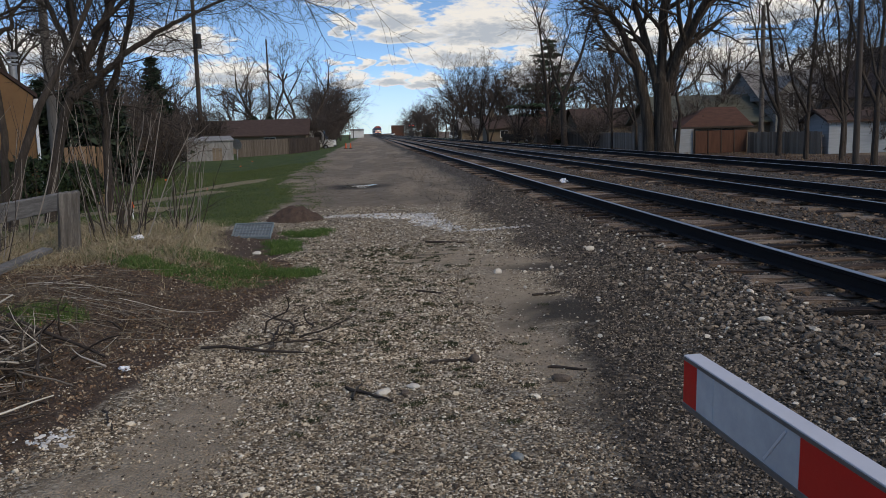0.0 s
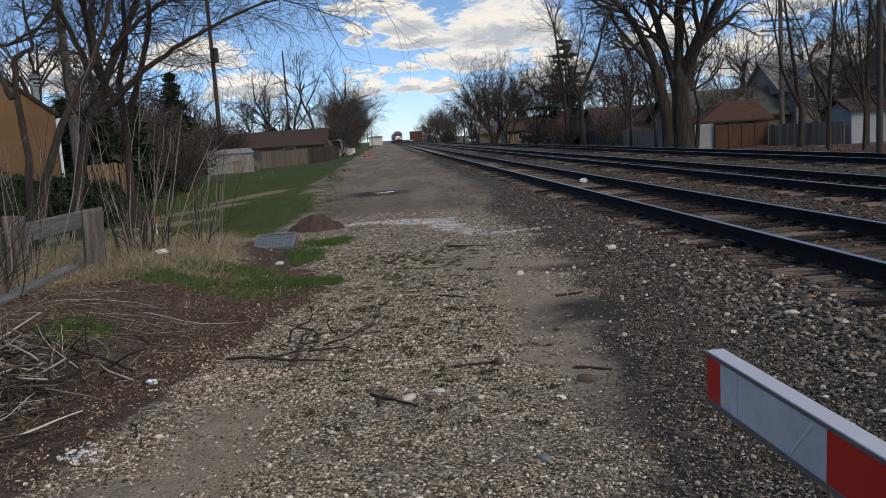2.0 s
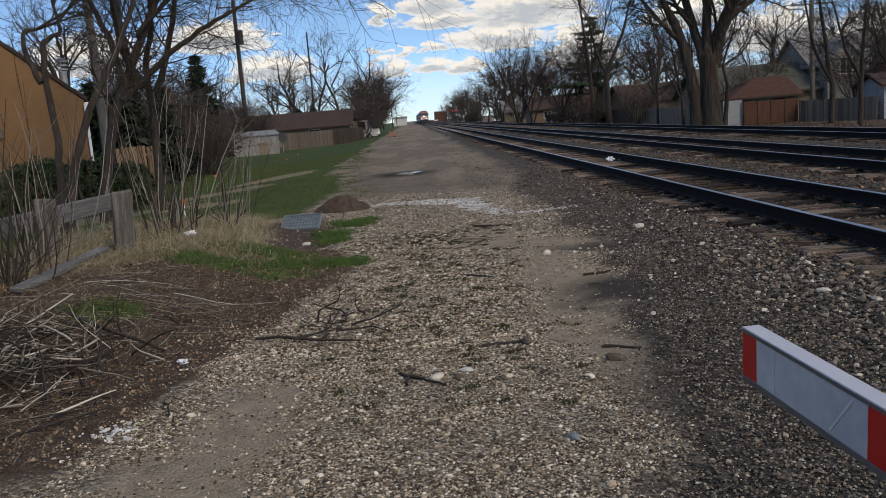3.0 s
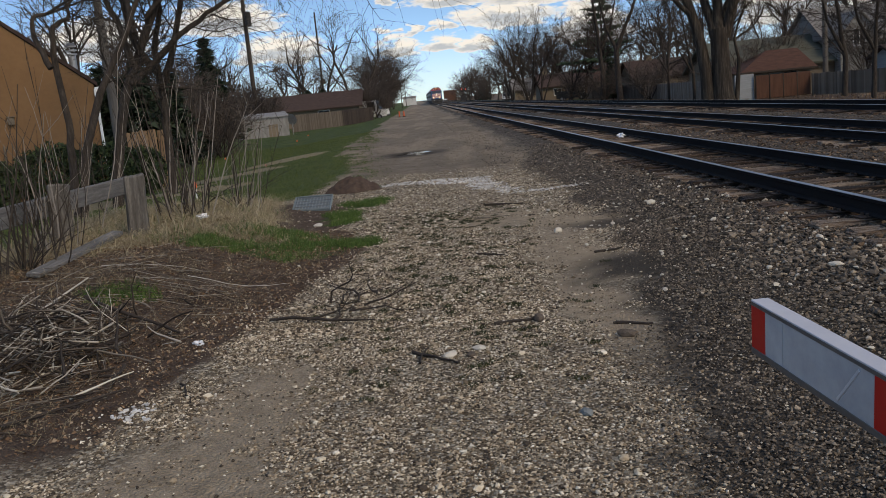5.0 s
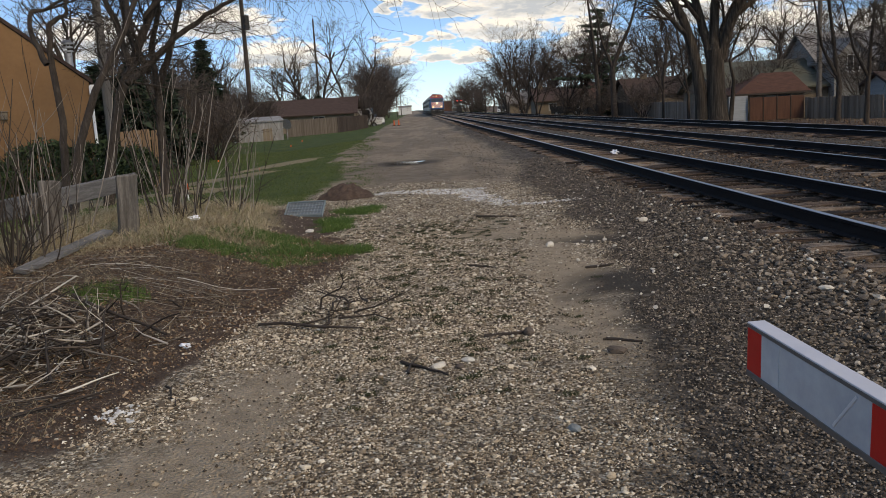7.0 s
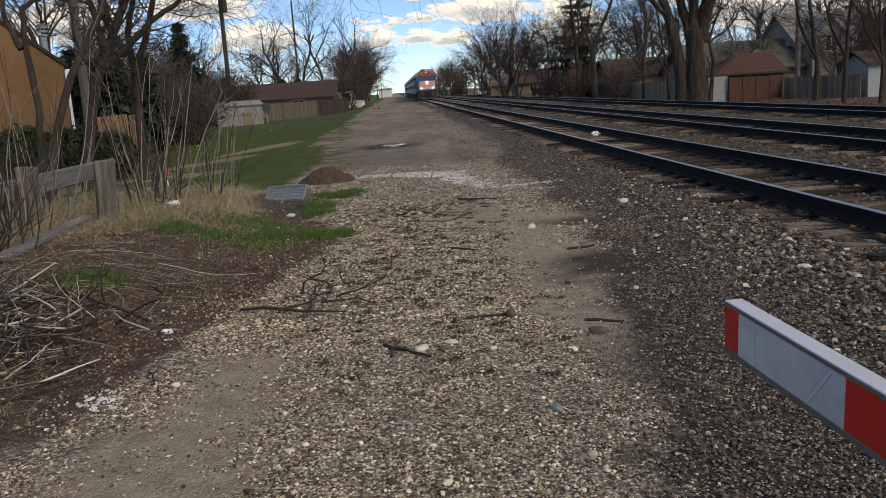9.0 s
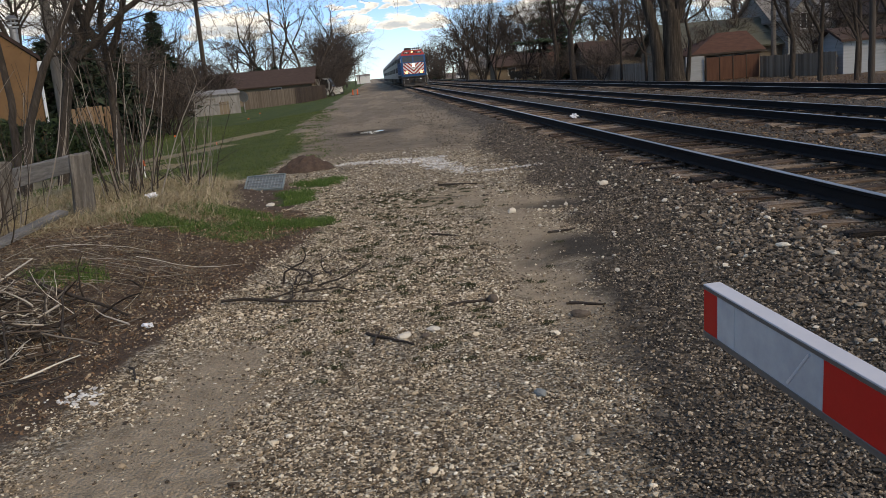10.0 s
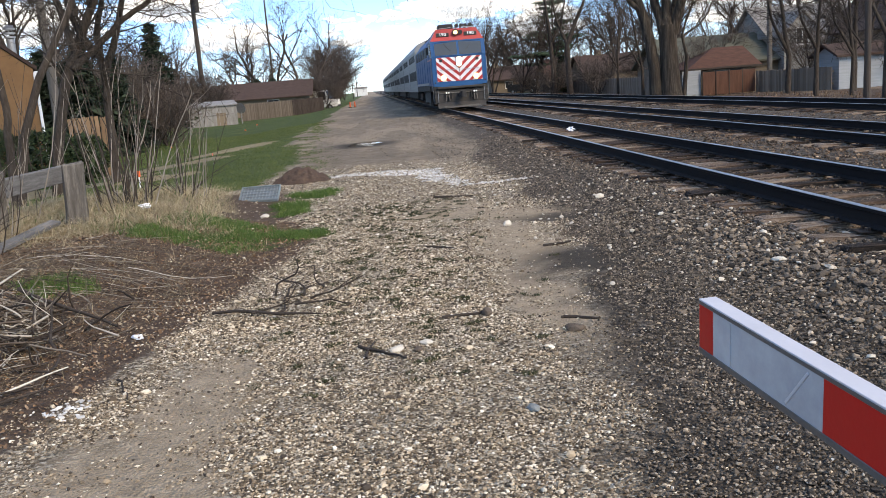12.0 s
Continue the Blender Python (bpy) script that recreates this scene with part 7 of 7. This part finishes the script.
    board_fence("old brown board fence behind the pines", (24.0, 118), (24.5, 92), 1.7, M_FENCE)
    # houses beyond
    gable_house("house", "long low house with a mossy grey roof", 30.6, 72, 12, 9, 2.4, 4.5, M_SIDETAN, M_ROOFGREEN, "x", 0.5)
    gable_house("house", "two-storey grey house with a pale shingled roof", 37.8, 73, 8.4, 9, 3.7, 6.6, M_SIDEGREY, M_ROOFGREY, "x", 0.4,
                (("y", -4.5, -1.2, 1.0, 1.0, 1.3, -1), ("y", -4.5, 1.6, 1.0, 1.0, 1.3, -1)), (2.5, 0.5, 7.0))
    gable_house("dormer", "small gabled dormer wing with white trim", 35.0, 69, 3.0, 5, 4.2, 5.8, M_SIDEGREY, M_ROOFGREY, "y", 0.3, (("y", -2.5, 0, 3.3, 0.9, 1.2, -1),))
    gable_house("house", "white sided garage with a dark roof", 30.8, 51.4, 4.0, 3.0, 2.15, 2.75, M_BLUEWHITE, M_ROOFBROWN, "x", 0.3)
    gable_house("house", "dark gabled house behind bare trees", 43.2, 65, 9, 9, 4.2, 8.0, M_SIDETAN, M_ROOFBROWN, "y", 0.5, (("y", -4.5, -1.5, 3.0, 1.0, 1.2, -1),))
    gable_house("house", "tan bungalow with a brown roof", 34.5, 116, 12, 9, 2.5, 4.6, M_SIDETAN, M_ROOFBROWN, "x", 0.5, (("y", -4.5, -3, 1.0, 1.2, 1.0, -1), ("y", -4.5, 3, 1.0, 1.2, 1.0, -1)), (-3, 0, 5.3))
    gable_house("house", "brown roofed bungalow beyond the tracks", 24.5, 142, 9, 8, 2.5, 4.4, M_SIDETAN, M_ROOFBROWN, "x", 0.5, (("y", -4.0, -2, 1.0, 1.2, 1.0, -1), ("y", -4.0, 1.5, 1.0, 1.6, 1.0, -1)), (-3.4, 0, 5.8))
    gable_house("house", "tan house beyond the tracks", 24.0, 178, 9, 8, 2.5, 4.6, M_SIDETAN, M_ROOFGREY, "x", 0.5, (("y", -4.0, -2, 1.0, 1.2, 1.0, -1),))
    gable_house("house", "brown roofed house beside the embankment", 32, 132, 10, 8, 2.6, 4.8, M_SIDETAN, M_ROOFRUST, "x", 0.5)
    gable_house("warehouse", "low white building far along the lane", -4.5, 395, 6, 8, 3.4, 4.0, M_SIDEWHITE, M_ROOFGREY, "x", 0.2)
    gable_house("warehouse", "flat brown building far along the tracks", 20, 560, 8, 12, 6.5, 6.9, M_BRICK, M_ROOFGREY, "x", 0.1)


build_buildings()


# ---- poles, signal, vehicles ----
def utility_pole(x, y, h, r, mat, label, arms=(), turn=0.0, lean=0.0):
    p = thing("utility_pole", label, "utility pole", pose(x, y, float(ground_z(x, y)), 0, lean, turn))
    part("pole", cyl((0, 0, -0.4), (0, 0, h), r, r * 0.7, 12), mat, p)
    for z, w in arms:
        a = part("crossarm", box(-w / 2, w / 2, -r - 0.06, -r + 0.04, z - 0.06, z + 0.06, 0.01), mat, p)
        for s in (-0.45, -0.25, 0.25, 0.45):
            part("insulator", cyl((s * w, -r, z + 0.05), (s * w, -r, z + 0.22), 0.04, 0.03, 8), M_DARK, a)
    return p


def build_poles():
    p = utility_pole(-17.5, 92, 19.5, 0.26, M_POLE, "tall dark wooden utility pole with a crossarm behind a shed", ((15.4, 3.6),), 8)
    part("transformer", cyl((0.35, -0.4, 11.5), (0.35, -0.4, 13.0), 0.32, n=12), M_DARK, p)
    utility_pole(-9.45, 26, 8.5, 0.16, M_POLEPALE, "grey weathered utility pole beside an ochre house")
    p = utility_pole(29.2, 60, 10.5, 0.2, M_POLEPALE, "wooden utility pole with double crossarms", ((8.8, 3.2), (8.1, 3.2)), 0)
    utility_pole(18.75, 30, 9.5, 0.125, M_POLE, "dark wooden utility pole beyond the tracks", (), 0)
    utility_pole(-14.3, 130, 16.5, 0.16, M_POLE, "tall dark pole above a roof")
    for x, y, h in ((17.5, 172, 8.5), (17.8, 214, 9.5), (17.6, 262, 9.5), (-5.4, 262, 8.5), (-5.2, 330, 9), (18, 320, 9)):
        utility_pole(x, y, h, 0.14, M_POLE, "distant wooden utility pole beside the railway", ((h - 0.8, 1.8),), 0)
    s = thing("signal_mast", "black railway signal mast showing red lights", "railway signal", pose(17.2, 330, float(ground_z(17.2, 330))))
    part("mast", cyl((0, 0, -0.3), (0, 0, 4.4), 0.1, n=8), M_DARK, s)
    part("cabinet", box(-1.2, 1.0, -0.3, 0.5, -0.2, 2.2, 0.05), M_DARK, s)
    lamp_red = glow("signal red", (1.0, 0.06, 0.04), 4.0)
    for x in (-0.75, 0.75):
        hd = part("signal_head", box(x - 0.6, x + 0.6, -0.1, 0.1, 3.3, 4.9, 0.05), M_DARK, s)
        part("red_lamp", cyl((x, -0.2, 4.3), (x, -0.12, 4.3), 0.17, n=12), lamp_red, hd, "glowing red lamp")


build_poles()


def vehicle(name, label, category, x, y, turn, L, W, H, hood, colour):
    v = thing(name, label, category, pose(x, y, float(ground_z(x, y)), 0, 0, turn))
    body = part("body", prism([(-L / 2, 0.4), (L / 2, 0.4), (L / 2, hood), (L / 2 - L * 0.16, hood + 0.05), (L / 2 - L * 0.27, H), (-L / 2 + 0.1, H), (-L / 2, H - 0.1)], "y", -W / 2, W / 2), colour, v)
    bmesh_w = box(L / 2 - L * 0.42, L / 2 - L * 0.27, -W / 2 - 0.01, W / 2 + 0.01, hood + 0.05, H - 0.2)
    part("side_window", bmesh_w, M_WINDOW, body)
    part("rear_window", box(-L / 2 - 0.01, -L / 2 + 0.02, -W / 2 + 0.2, W / 2 - 0.2, H * 0.6, H - 0.25), M_WINDOW, body)
    sc = bmesh.new()
    add_prism(sc, [(L / 2 - L * 0.165, hood + 0.09), (L / 2 - L * 0.155, hood + 0.09), (L / 2 - L * 0.255, H - 0.06), (L / 2 - L * 0.265, H - 0.06)], "y", -W / 2 + 0.12, W / 2 - 0.12)
    part("windscreen", sc, M_WINDOW, body)
    for sx in (-L * 0.32, L * 0.32):
        for sy in (-W / 2 + 0.1, W / 2 - 0.1):
            w = part("wheel", cyl((sx, sy - 0.12, 0.36), (sx, sy + 0.12, 0.36), 0.36, n=18), M_DARK, v)
            part("rim", cyl((sx, sy - 0.125, 0.36), (sx, sy + 0.125, 0.36), 0.2, n=14), M_GREYMETAL, w)
    part("bumper", box(L / 2 - 0.05, L / 2 + 0.1, -W / 2, W / 2, 0.4, 0.62, 0.03), M_DARK, body)
    for sy in (-W / 2 + 0.25, W / 2 - 0.25):
        part("headlamp", box(L / 2, L / 2 + 0.03, sy - 0.15, sy + 0.15, hood - 0.3, hood - 0.1, 0.01), M_WINDOW, body)
    return v


vehicle("box_truck", "white box truck parked behind a fence", "truck", -7.6, 122, -8, 6.2, 2.2, 2.7, 1.35, M_WHITE)
vehicle("van", "white van parked beyond the tracks", "van", 20.5, 200, -100, 4.8, 1.9, 2.0, 1.1, M_WHITE)
vehicle("car", "dark parked car beside a brown-roofed house", "car", 23.0, 128, -20, 4.5, 1.8, 1.45, 0.9, M_DARK)
vehicle("car", "pale car far along the road", "car", 12.5, 420, -90, 4.5, 1.8, 1.45, 0.9, M_WHITE)


# ---- the train runs in ----
def motions():
    def front(t):
        return 48.0 + 29.9 * (12 - t)
    times = [0, 3, 6, 9, 12]
    walk(LOCO, [(t, pose(TRACKS[0], front(t), RAIL_Z)) for t in times])
    for i, c in enumerate(COACHES):
        walk(c, [(t, pose(TRACKS[0], front(t) + 17.3 + i * 25.9, RAIL_Z)) for t in times])


motions()
